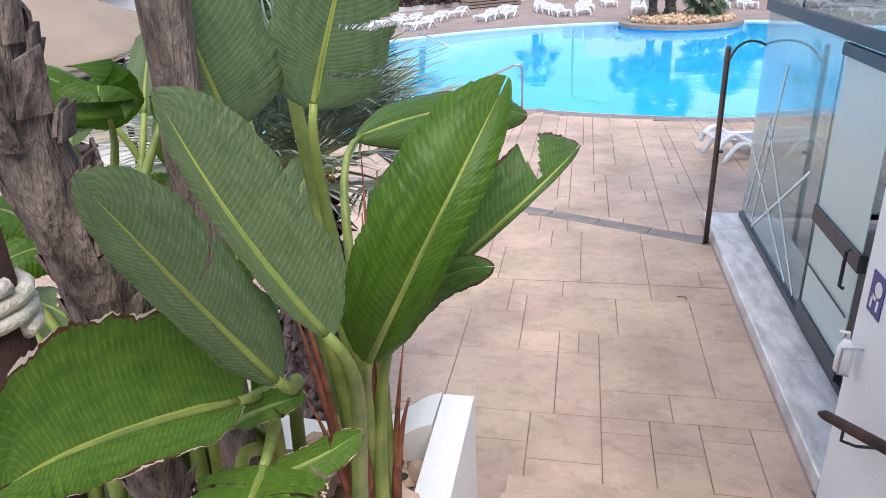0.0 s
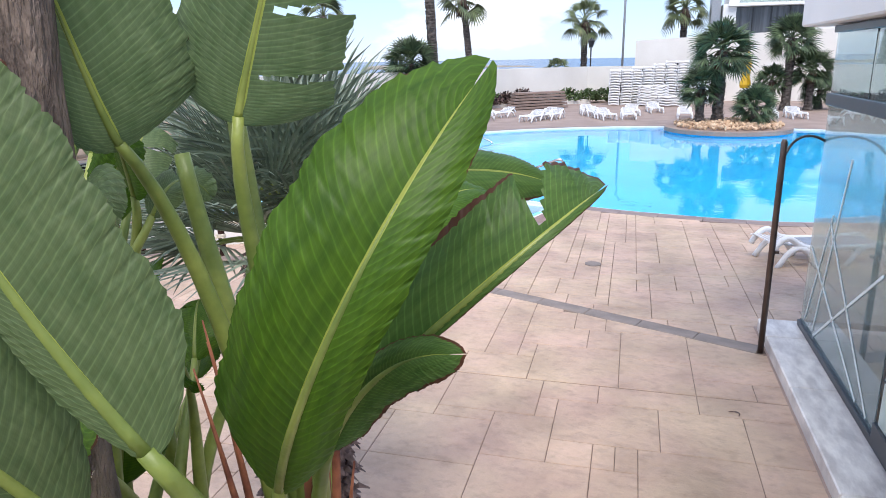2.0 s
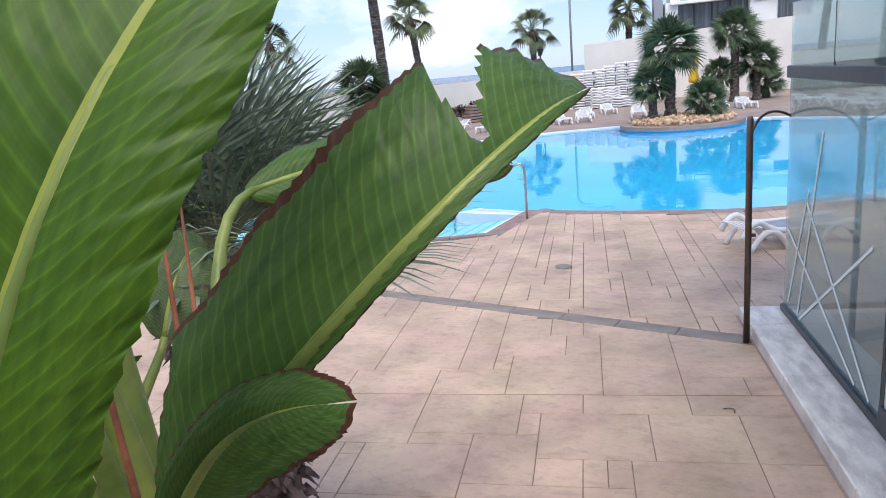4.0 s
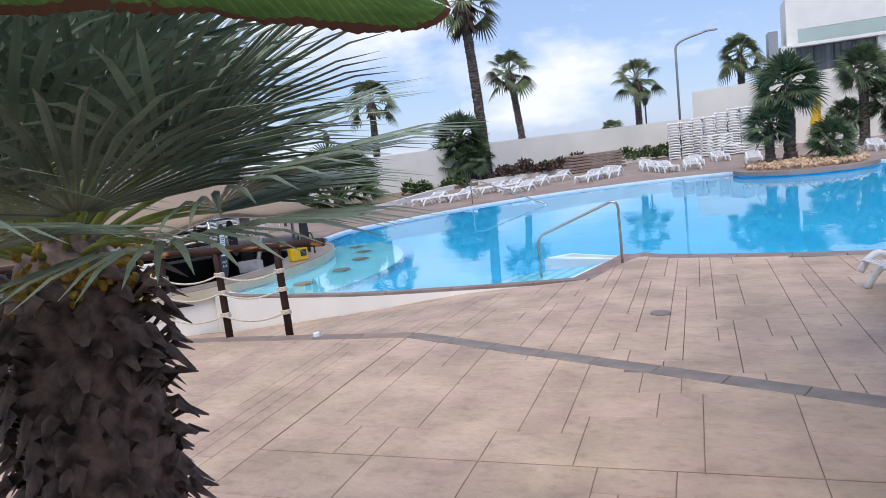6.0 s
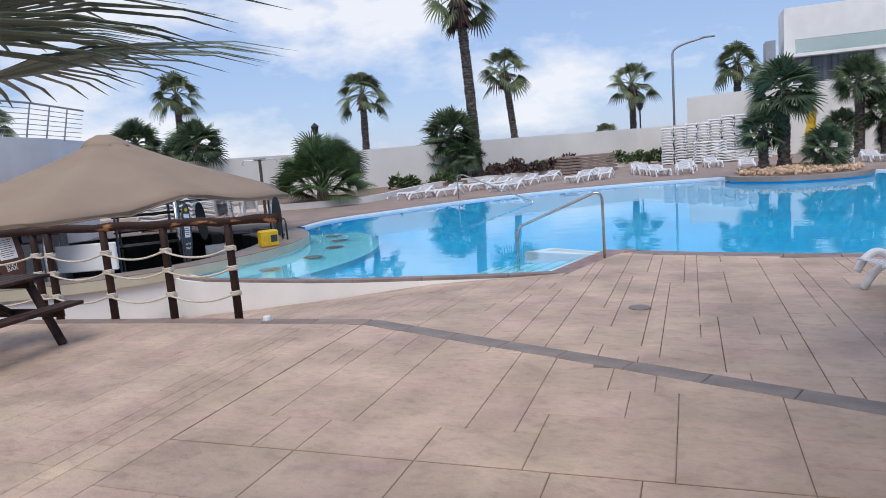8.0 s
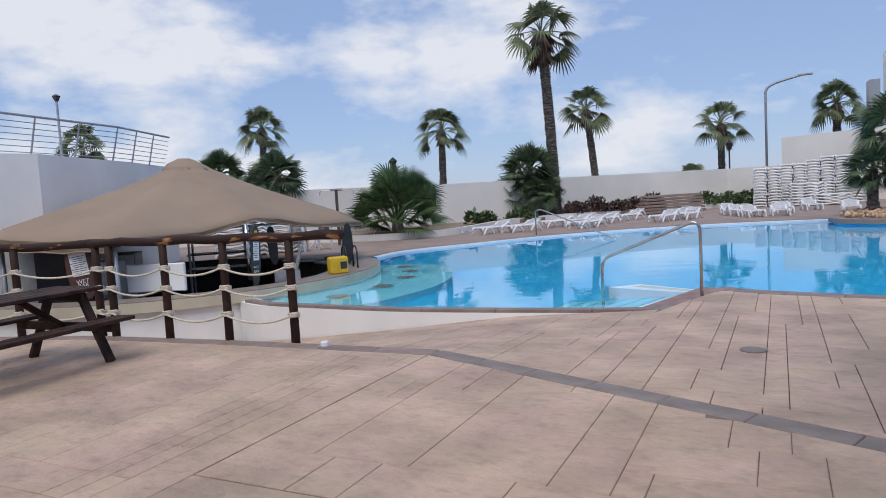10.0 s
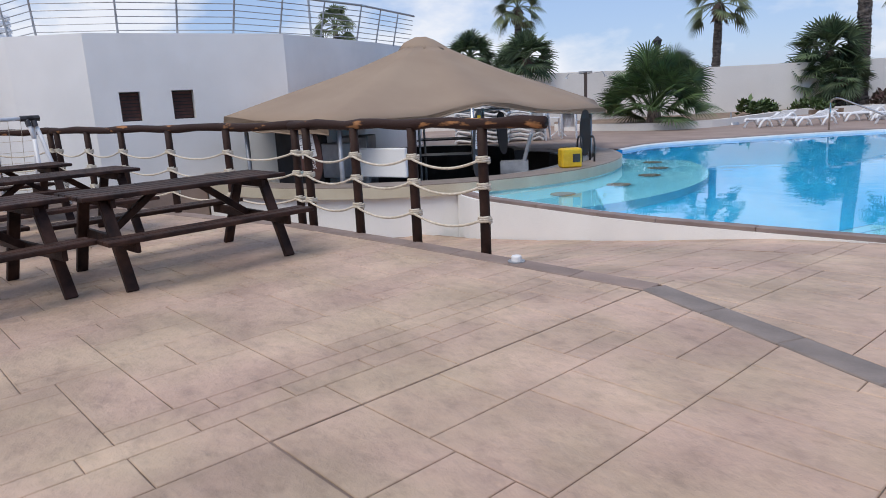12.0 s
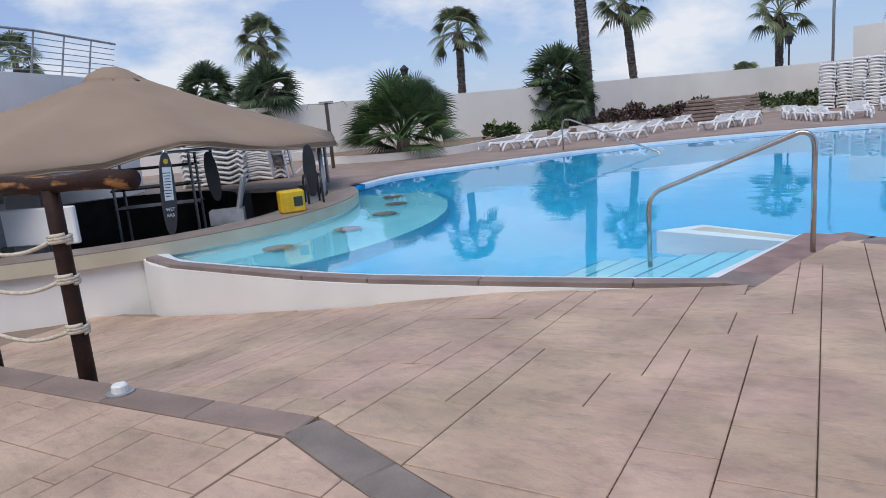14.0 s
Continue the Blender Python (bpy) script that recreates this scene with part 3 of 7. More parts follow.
WALL = [(-31, 26), (-22.5, 34), (-17.55, 41), (-10.76, 50), (-3, 57.3), (0.7, 57.3)]
bm = bmesh.new()
wall_strip(bm, WALL, 0.25, -0.4, [2.4, 2.42, 2.36, 2.42, 2.43, 2.43])
tagged(part("wall_north", bm, M_WHITE2), "long white rendered boundary wall", "boundary wall", kind="structure")
bm = bmesh.new()
wall_strip(bm, [(0.6, 57.2), (9, 57), (26, 55)], 0.3, -0.4, [4.28, 4.62, 5.2])
tagged(part("wall_tall", bm, M_WHITE2), "taller white rendered wall beside the road", "boundary wall", kind="structure")
# planting bed with its cream kerb in front of the wall
BED = [(-19.5, 30.6), (-15.6, 30.9), (-13.6, 33.0), (-13.6, 38), (-13.6, 42), (-12.2, 45.3), (-8, 49.5), (-2.5, 54.2)]
bm = bmesh.new()
wall_strip(bm, [(p.x, p.y) for p in smooth_line([(x, y, 0) for x, y in BED], 5)], 0.25, -0.4, 0.12)
tagged(part("kerb", bm, M_WHITE2), "cream rendered kerb of the planting bed", "kerb", kind="structure")
bm = bmesh.new()
prism(bm, BED + [(-2.8, 57), (-10.7, 49.8), (-17.5, 40.8), (-22.3, 34.0)], -0.4, 0.03)
tagged(part("soil", bm, M_SAND), "dry brown soil of the planting bed", "soil", kind="structure")

# ---- stairs and the walls beside them ----
stairs = thing("stairs", "broad steps leading down to the terrace", "stairs", kind="structure")
for i in range(18):
    bm = bmesh.new()
    y1 = 4.2 - 0.36 * i
    box(bm, (1.15, y1 - 0.18, 0.09 * (i + 1) - 0.005), (2.0, 0.36, 0.18 * (i + 1) - 0.01), bevel=0.012)
    part("step", bm, M_SLAB, stairs)
bm = bmesh.new()
box(bm, (2.5, 0.2, 1.7), (0.66, 8.5, 5.8))
tagged(part("wall_east", bm, M_WHITE), "white rendered wall beside the steps", "wall", kind="structure")
bm = bmesh.new()
box(bm, (0, -6.2, 2.4), (12, 0.3, 7.2))
tagged(part("wall_south", bm, M_WHITE), "white rendered wall behind the stair landing", "wall", kind="structure")
# planter of rendered walls with a swept top
planter = thing("planter", "white rendered planter with a swept wall top", "planter", kind="structure")
bm = bmesh.new()
prof = bezier([(-0.62, 1.2, 0), (-0.3, 1.22, 0), (-0.2, 1.4, 0), (-0.1, 1.43, 0)], 10) + [Vector((-0.06, 1.445, 0))]
prof = [(-1.4, 1.22), (-1.0, 1.23)] + [(p[0], p[1]) for p in prof]
for (x0, z0), (x1, z1) in zip(prof, prof[1:]):
    v = [bm.verts.new(p) for p in ((x0, 3.05, 0), (x1, 3.05, 0), (x1, 3.05, z1), (x0, 3.05, z0), (x0, 3.3, 0), (x1, 3.3, 0), (x1, 3.3, z1), (x0, 3.3, z0))]
    for f in ((0, 1, 2, 3), (7, 6, 5, 4), (3, 2, 6, 7), (0, 4, 5, 1), (1, 5, 6, 2), (0, 3, 7, 4)):
        bm.faces.new([v[i] for i in f])
bmesh.ops.remove_doubles(bm, verts=bm.verts[:], dist=0.001)
part("end_wall", bm, M_WHITE, planter)
bm = bmesh.new()
sl = [(3.28, 1.45), (2.6, 1.42), (1.6, 1.62), (0.6, 1.95), (-1.5, 2.7), (-5.9, 3.2)]
lo0 = [[bm.verts.new((x, y, z)) for y, z in ((q[0], q[1]) for q in sl)] for x in (-0.05, 0.10)]
bo0 = [[bm.verts.new((x, y, -0.5)) for y, z in sl] for x in (-0.05, 0.10)]
for i in range(len(sl) - 1):
    bm.faces.new((lo0[0][i], lo0[1][i], lo0[1][i + 1], lo0[0][i + 1]))
    bm.faces.new((bo0[0][i], lo0[0][i], lo0[0][i + 1], bo0[0][i + 1]))
    bm.faces.new((lo0[1][i], bo0[1][i], bo0[1][i + 1], lo0[1][i + 1]))
bm.faces.new((lo0[0][0], bo0[0][0], bo0[1][0], lo0[1][0]))
bmesh.ops.recalc_face_normals(bm, faces=bm.faces[:])
part("side_wall", bm, M_WHITE, planter)
bm = bmesh.new()
box(bm, (-0.74, 0.4, 0.61), (1.36, 5.3, 1.22))
part("soil", bm, M_SAND, planter)
bm = bmesh.new()
box(bm, (-1.46, -0.4, 0.8), (0.12, 7.0, 1.6))
part("back_wall", bm, M_WHITE, planter)

# ---- pavilion ----
pav = thing("pavilion", "glazed pavilion with anthracite frames and a white roof edge", "pavilion", kind="structure")
bm = bmesh.new()
box(bm, (6.2, 3.6, 4.05), (7.6, 12.9, 1.2), bevel=0.02)
part("roof", bm, M_WHITE, pav)
bm = bmesh.new()
box(bm, (6.3, 7.0, -0.42), (8.3, 5.0, 0.85))
part("interior_floor", bm, M_DECK, pav)
bm = bmesh.new()
box(bm, (9.6, 7.1, 1.7), (0.2, 4.5, 3.4))
box(bm, (6.2, 4.6, 1.7), (6.6, 0.2, 3.4))
part("interior_wall", bm, M_WHITE, pav)
GX, GY = 2.60, 9.3


def frame_bar(a, b, w, d):
    bm = bmesh.new()
    beam(bm, a, b, w, d, bevel=0.006)
    part("frame_bar", bm, M_FRAME, pav)


def pane(a, b, material, axis="y", name="pane"):
    """A glass pane 8 mm thick between two corners."""
    bm = bmesh.new()
    a, b = Vector(a), Vector(b)
    s = b - a
    box(bm, (a + b) / 2, (0.008 if axis == "y" else abs(s.x), abs(s.y) if axis == "y" else 0.008, abs(s.z)))
    ob = part(name, bm, material, pav)
    ob.visible_shadow = False


for y in (GY, 6.68, 5.42):
    frame_bar((GX, y, 0.15), (GX, y, 3.4), 0.09, 0.07)
frame_bar((GX, 8.0, 2.74), (GX, 8.0, 3.4), 0.06, 0.06)
for z, h in ((0.18, 0.07), (2.7, 0.12), (3.4, 0.07)):
    frame_bar((GX, 4.5, z), (GX, GY, z), 0.07, h)
    frame_bar((GX, GY, z), (9.5, GY, z), 0.07, h)
for x in (4.9, 7.2, 9.5):
    frame_bar((x, GY, 0.15), (x, GY, 3.4), 0.07, 0.07)
pane((GX, 6.72, 0.21), (GX, GY - 0.03, 2.64), M_GLASS)
pane((GX, 8.03, 2.76), (GX, GY - 0.03, 3.37), M_GLASS)
pane((GX, 5.45, 2.76), (GX, 7.97, 3.37), M_GLASS)
for x0, x1 in ((GX + 0.03, 4.86), (4.94, 7.16), (7.24, 9.46)):
    pane((x0, GY, 0.21), (x1, GY, 2.64), M_GLASS, "x")
    pane((x0, GY, 2.76), (x1, GY, 3.37), M_GLASS, "x")
# the glazed door with frosted panels
for y in (5.5, 6.6):
    frame_bar((GX - 0.03, y, 0.2), (GX - 0.03, y, 2.62), 0.08, 0.06)
for z, h in ((0.3, 0.16), (1.22, 0.14), (2.58, 0.09)):
    frame_bar((GX - 0.03, 5.5, z), (GX - 0.03, 6.6, z), 0.06, h)
pane((GX - 0.03, 5.54, 0.38), (GX - 0.03, 6.56, 1.15), M_FROST, name="door_panel")
pane((GX - 0.03, 5.54, 1.29), (GX - 0.03, 6.56, 2.53), M_FROST, name="door_panel")
frame_bar((GX - 0.045, 5.56, 0.76), (GX - 0.045, 6.56, 0.76), 0.015, 0.015)
for y in (5.9, 6.35):
    frame_bar((GX - 0.045, y, 1.3), (GX - 0.045, y, 2.52), 0.015, 0.012)
bm = bmesh.new()
tube(bm, [(GX - 0.1, 5.56, 1.0), (GX - 0.13, 5.56, 1.02), (GX - 0.13, 5.56, 1.3), (GX - 0.1, 5.56, 1.32)], 0.014, 8)
part("door_handle", bm, M_FRAME, pav)
for y0, z0, y1, z1 in ((6.9, 0.25, 8.6, 1.5), (7.0, 1.45, 8.7, 0.25), (8.75, 0.3, 8.2, 2.2), (7.2, 0.25, 9.2, 1.1), (9.1, 0.3, 8.55, 1.6)):
    bm = bmesh.new()
    beam(bm, (GX - 0.009, y0, z0), (GX - 0.009, y1, z1), 0.028, 0.004, up=(1, 0, 0))
    part("glass_stripe", bm, M_STRIPE, pav)
# marble sill in slabs
for y0, y1 in ((4.46, 5.9), (5.9, 7.6), (7.6, 8.85), (8.85, 9.42)):
    bm = bmesh.new()
    box(bm, (2.4, (y0 + y1) / 2, 0.07), (0.46, y1 - y0 - 0.006, 0.15), bevel=0.012)
    tagged(part("marble_sill", bm, M_MARBLE), "grey veined marble sill along the glass wall", "sill", group="marble sill slabs", kind="structure")

# ---- white bar building ----
bld = thing("bar_building", "white rendered building with angled walls and a roof terrace", "building", kind="structure")
B = [(-20.4, 8.3), (-18.5, 9.84), (-17.3, 11.1), (-16.4, 15.4), (-18.2, 19.7), (-20, 23), (-32, 23), (-32, -2), (-20.2, -2)]
bm = bmesh.new()
wall_strip(bm, B[3:] + B[:3], 0.3, -1.3, 3.32)
part("wall", bm, M_WHITE, bld)
bm = bmesh.new()
prism(bm, offset_loop(B, -0.12), 3.05, 3.29)
part("roof", bm, M_WHITE, bld)
# the face with two shuttered windows, built round the openings
fa, fb = Vector((-17.3, 11.1, 0)), Vector((-16.4, 15.4, 0))
fd = (fb - fa).normalized()
FL = (fb - fa).length
FM = Matrix((fd, Vector((-fd.y, fd.x, 0)), Vector((0, 0, 1)))).transposed().to_4x4()
FM.translation = fa
cuts = [(0.49, 0.94), (1.64, 2.14)]
edges = [-0.09] + [c for w in cuts for c in w] + [FL + 0.1]
for i in range(0, len(edges) - 1, 2):
    part("wall", box(bmesh.new(), ((edges[i] + edges[i + 1]) / 2, 0.0, 1.01), (edges[i + 1] - edges[i], 0.3, 4.62), m=FM), M_WHITE, bld)
for a, b in cuts:
    part("wall", box(bmesh.new(), ((a + b) / 2, 0.0, 0.025), (b - a, 0.3, 2.65), m=FM), M_WHITE, bld)
    part("wall", box(bmesh.new(), ((a + b) / 2, 0.0, 2.67), (b - a, 0.3, 1.3), m=FM), M_WHITE, bld)
for a, b in cuts:
    win = part("window", box(bmesh.new(), ((a + b) / 2, 0.13, 1.68), (b - a, 0.04, 0.66), m=FM), M_DARK, bld)
    for s in range(8):
        bm = bmesh.new()
        box(bm, ((a + b) / 2, 0.085, 1.4 + s * 0.08), (b - a - 0.02, 0.02, 0.06), m=FM)
        part("slat", bm, M_SHUTTER, win)
RAIL = [(-20.35, 4.0), (-20.3, 8.25), (-19.75, 10.0), (-18.1, 10.25), (-17.2, 11.8), (-16.5, 14.4), (-17.6, 19.0), (-19.2, 22.4)]
railing = thing("roof_railing", "grey tubular steel railing round the roof terrace", "railing")
posts_r = [Vector((x, y, 0)) for x, y in RAIL]
core = Vector((-23.5, 13.0, 0))
inset = lambda p, z: p + (core - p).normalized() * 0.22 * (4.32 - z) / 1.0 + Vector((0, 0, z))
for a, b in zip(posts_r, posts_r[1:]):
    n = max(1, round((b - a).length / 1.5))
    for i in range(n):
        p = a.lerp(b, i / n)
        bm = bmesh.new()
        tube(bm, [inset(p, 3.28), inset(p, 3.9), inset(p, 4.22), inset(p, 4.32) + Vector((0, 0, -0.01))], [0.026, 0.024, 0.022, 0.02], 6)
        part("post", bm, M_GREYSTEEL, railing)
for z, r in ((3.42, 0.012), (3.57, 0.012), (3.72, 0.012), (3.87, 0.012), (4.02, 0.012), (4.17, 0.012), (4.33, 0.034)):
    bm = bmesh.new()
    tube(bm, [inset(p, z) for p in posts_r], r, 6)
    part("rail", bm, M_GREYSTEEL, railing)

door = part("door", box(bmesh.new(), (0, 0, 0.95), (1.3, 0.08, 2.1), bevel=0.01), M_SHUTTER, bld, "brown wooden door")
door.matrix_basis = Matrix.Translation((-19.42, 8.88, 0)) @ Matrix.Rotation(radians(39), 4, "Z")
part("door_glass", box(bmesh.new(), (0, -0.045, 1.1), (0.8, 0.02, 1.3)), M_WINDOWFAR, door)

# ---- hotel block beyond the wall ----
hotel = thing("hotel_block", "white modern building with a wide curtained window and a glass balcony", "building", kind="structure")
HX = -0.9
bm = bmesh.new()
box(bm, (9.2 + HX + 8.6, 66.1, 2.3), (18.2, 4, 4.2))
box(bm, (9.2 + HX + 8.6, 66.3, 8.9), (18.2, 3.6, 3.6))
box(bm, (8.75 + HX, 66.1, 5.75), (1.0, 4, 2.7))
box(bm, (20.8 + HX, 66.1, 5.75), (12.0, 4, 2.7))
box(bm, (12.0 + HX, 67.5, 5.75), (5.6, 1.0, 2.7))
part("wall", bm, M_WHITE, hotel)
bm = bmesh.new()
box(bm, (9.2 + HX + 8.6, 65.0, 7.0), (18.4, 2.6, 0.22), bevel=0.02)
part("balcony_slab", bm, M_WHITE, hotel)
bm = bmesh.new()
box(bm, (7.75 + HX, 65.5, 5.0), (0.7, 2, 6.8))
part("pipe_shaft", bm, M_GREYSTEEL, hotel)
bm = bmesh.new()
box(bm, (12.0 + HX, 64.75, 5.75), (5.6, 0.06, 2.7))
win = part("window", bm, M_WINDOWFAR, hotel)
for x in (9.25, 10.6, 12.0, 13.4, 14.75):
    bm = bmesh.new()
    box(bm, (x + HX, 64.68, 5.75), (0.1, 0.08, 2.7))
    part("frame", bm, M_FRAME, win)
bm = bmesh.new()
box(bm, (18.2 + HX, 64.06, 5.75), (2.6, 0.06, 2.5))
win = part("window", bm, M_WINDOWFAR, hotel)
bm = bmesh.new()
box(bm, (17.2 + HX, 63.8, 7.65), (15.6, 0.05, 1.0))
balcony = part("balcony_glass", bm, M_GLASS, hotel, "pale green balcony glass")
bm = bmesh.new()
tube(bm, [(9.4 + HX, 63.8, 8.18), (25 + HX, 63.8, 8.18)], 0.04, 8)
part("handrail", bm, M_GREYSTEEL, balcony)


# ---- rope fence ----
def post_mesh(h, r=0.055):
    bm = bmesh.new()
    tube(bm, [(0, 0, -0.35), (0.004, 0, 0.3), (-0.003, 0.003, h * 0.7), (0, 0, h)], [r * 1.04, r, r * 0.97, r * 0.95], 12)
    return bm


fence = thing("rope_fence", "dark round-timber fence with three sagging white ropes", "fence")
FPOST = [(-5.02, 11.06), (-6.03, 10.99), (-7.02, 10.92), (-8.0, 10.86), (-8.28, 10.86), (-9.55, 10.5), (-10.9, 10.2), (-12.2, 9.92), (-13.2, 9.68), (-14.2, 9.45), (-14.45, 9.4), (-15.6, 8.6), (-16.8, 7.8)]
TOPZ = 1.27
for x, y in FPOST:
    p = part("post", post_mesh(TOPZ), M_WOOD, fence, smooth=True)
    p.location = (x, y, 0)
for a, b in (((-4.27, 11.12, 1.31), (-8.35, 10.85, 1.31)), ((-7.9, 10.97, 1.3), (-14.5, 9.4, 1.3)), ((-14.3, 9.5, 1.3), (-17.2, 7.5, 1.3))):
    bm = bmesh.new()
    pts = [Vector(a).lerp(Vector(b), i / 14) + Vector((0, 0, 0.012 * math.sin(i * 1.7))) for i in range(15)]
    tube(bm, pts, [0.058 + 0.006 * math.sin(i * 2.3) for i in range(15)], 12)
    part("top_rail", bm, M_RAIL, fence, smooth=True)
for (x0, y0), (x1, y1) in zip(FPOST, FPOST[1:]):
    for z in (0.95, 0.68, 0.34):
        sag = 0.1 * min(1.0, math.hypot(x1 - x0, y1 - y0))
        d = Vector((y1 - y0, x0 - x1, 0)).normalized() * -0.06
        pts = [Vector((x0, y0, z)).lerp(Vector((x1, y1, z)), i / 12) + Vector((0, 0, -sag * 4 * (i / 12) * (1 - i / 12))) + d for i in range(13)]
        bm = bmesh.new()
        tube(bm, pts, 0.014, 8)
        part("rope", bm, M_ROPE, fence, smooth=True)
for x, y in FPOST:
    for z in (0.95, 0.68, 0.34):
        bm = bmesh.new()
        pts = [(0.066 * math.cos(a), 0.066 * math.sin(a), -0.03 + 0.06 * a / 18.8) for a in np.linspace(0, 18.8, 30)]
        tube(bm, pts, 0.014, 6)
        o = part("rope_knot", bm, M_ROPE, fence, smooth=True)
        o.location = (x, y, z)

# the rope post among the plants beside the steps
rp = thing("rope_post", "dark brown timber post wrapped with thick white rope", "post")
PX, PY = -0.56, 1.53
bm = bmesh.new()
tube(bm, [(PX, PY, 1.2), (PX, PY + 0.01, 2.2), (PX - 0.01, PY + 0.03, 2.98)], [0.08, 0.075, 0.07], 14)
part("post", bm, M_WOOD, rp, smooth=True)
bm = bmesh.new()
tube(bm, [(PX - 0.01 + 0.082 * math.cos(a), PY + 0.03 + 0.082 * math.sin(a), 2.78 + 0.034 * a / 6.28) for a in np.linspace(0, 18.8, 40)], 0.018, 8)
part("rope_wrap", bm, M_ROPE, rp, smooth=True)
bm = bmesh.new()
for ph in (0, 2.09, 4.19):
    c = bezier([(PX + 0.06, PY - 0.04, 2.84), (PX - 0.04, PY - 0.12, 2.76), (PX - 0.35, PY - 0.25, 2.72), (PX - 0.9, PY - 0.45, 2.95)], 40)
    tube(bm, [p + Vector((0, 0.016 * math.cos(ph + i * 0.7), 0.016 * math.sin(ph + i * 0.7))) for i, p in enumerate(c)], 0.017, 6)
part("rope", bm, M_ROPE, rp, smooth=True)


# ---- picnic tables ----
def picnic_table():
    t = thing("picnic_table", "dark-stained wooden picnic table with fixed benches on the terrace", "picnic table", group="picnic tables on the terrace")
    L, H = 2.1, 0.86
    for i in range(5):
        bm = bmesh.new()
        box(bm, (-0.32 + 0.16 * i, 0, H - 0.022), (0.148, L, 0.044), bevel=0.008)
        part("tabletop_plank", bm, M_WOOD, t)
    for s in (-1, 1):
        for j in range(2):
            bm = bmesh.new()
            box(bm, (s * (0.66 + 0.14 * j), 0, 0.49), (0.13, L, 0.044), bevel=0.008)
            part("bench_plank", bm, M_WOOD, t)
    for y in (-0.83, 0.83):
        for s in (-1, 1):
            bm = bmesh.new()
            beam(bm, (s * 0.66, y, 0.0), (s * 0.25, y, H - 0.045), 0.055, 0.105, bevel=0.006, up=(0, 1, 0))
            part("leg", bm, M_WOOD, t)
        bm = bmesh.new()
        beam(bm, (-0.8, y + 0.05 * (1 if y < 0 else -1), 0.415), (0.8, y + 0.05 * (1 if y < 0 else -1), 0.415), 0.045, 0.1, bevel=0.006)
        part("cross_beam", bm, M_WOOD, t)
        bm = bmesh.new()
        beam(bm, (-0.36, y + 0.05 * (1 if y < 0 else -1), H - 0.09), (0.36, y + 0.05 * (1 if y < 0 else -1), H - 0.09), 0.045, 0.08, bevel=0.006)
        part("top_batten", bm, M_WOOD, t)
        bm = bmesh.new()
        beam(bm, (0, y * 0.92, 0.42), (0, y * 0.28, H - 0.05), 0.07, 0.05, bevel=0.006, up=(1, 0, 0))
        part("brace", bm, M_WOOD, t)
    return t


t0 = picnic_table()
t0.matrix_basis = pose(-7.24, 8.83, 0, 0, 0, 3)
for x, y, a in ((-7.28, 6.66, 9), (-9.9, 8.2, 4), (-12.1, 7.95, 3)):
    copy_thing(t0, pose(x, y, 0, 0, 0, a))


# ---- sun loungers ----
def lounger(group, label, raised=18):
    """A moulded lounger, 1.9 m long along x, head at +x."""
    t = thing("sun_lounger", label, "sun lounger", group=group)
    for s in (-1, 1):
        bm = bmesh.new()
        pts = smooth_line([(-0.98, s * 0.32, 0.2), (-0.9, s * 0.32, 0.33), (-0.6, s * 0.32, 0.31), (0.1, s * 0.32, 0.30), (0.45, s * 0.32, 0.34), (0.66, s * 0.33, 0.47), (0.82, s * 0.33, 0.40), (0.93, s * 0.33, 0.24)], 4)
        tube(bm, pts, 0.048, 7)
        part("side_rail", bm, M_PLASTIC, t, smooth=True)
    for x in (-0.62, 0.5):
        for s in (-1, 1):
            for d in (-1, 1):
                bm = bmesh.new()
                pts = bezier([(x - 0.06 * d, s * 0.34, 0.29), (x + 0.1 * d, s * 0.36, 0.37), (x + 0.22 * d, s * 0.36, 0.2), (x + 0.33 * d, s * 0.36, 0.0)], 6)
                tube(bm, pts, [0.045, 0.05, 0.052, 0.05, 0.046, 0.044, 0.048], 7)
                part("leg", bm, M_PLASTIC, t, smooth=True)
    slat = mesh_from("slat", box(bmesh.new(), (0, 0, 0), (0.036, 0.6, 0.016)), M_PLASTIC)
    for i in range(13):
        o = new("slat", slat)
        o.parent, o.location = t, (-0.92 + 0.085 * i, 0, 0.305)
    bm = bmesh.new()
    k = Matrix.Translation((0.2, 0, 0.31)) @ Matrix.Rotation(radians(-raised), 4, "Y")
    for sy in (-0.27, 0.27):
        box(bm, (0.39, sy, -0.016), (0.78, 0.035, 0.02), m=k)
    back = part("backrest", bm, M_PLASTIC, t)
    for i in range(9):
        o = new("slat", slat)
        o.parent, o.matrix_basis = back, k @ Matrix.Translation((0.045 + 0.085 * i, 0, 0)) @ Matrix.Diagonal((1, 0.93, 1, 1))
    return t


g = "loungers along the far pool edge"
l0 = lounger(g, "white moulded plastic sun lounger on the pool deck", 20)
l0.matrix_basis = pose(-11.4, 33.5, DECK_Z - 0.01, 0, 0, 68)
FARL = [(-10.2, 34.2, 62), (-9.5, 37.2, 60), (-8.7, 37.7, 58), (-7.5, 35.6, 64), (-7.5, 38.6, 58), (-6.8, 41.2, 56), (-4.6, 38.9, 72), (-3.7, 40.3, 72), (-4.2, 41.0, 70),
        (-2.0, 43.6, 100), (-1.4, 41.8, 112), (-0.8, 40.4, 108), (0.4, 40.8, 95), (1.9, 45.4, 100), (3.4, 41.6, 88), (7.8, 42.2, 85), (9.0, 41.8, 95), (0.6, 43.4, 95)]
for x, y, a in FARL:
    copy_thing(l0, pose(x, y, DECK_Z - 0.01, 0, 0, a))
l1 = lounger("lounger beside the glass pavilion", "white plastic sun lounger with grey mesh beside the pavilion", 8)
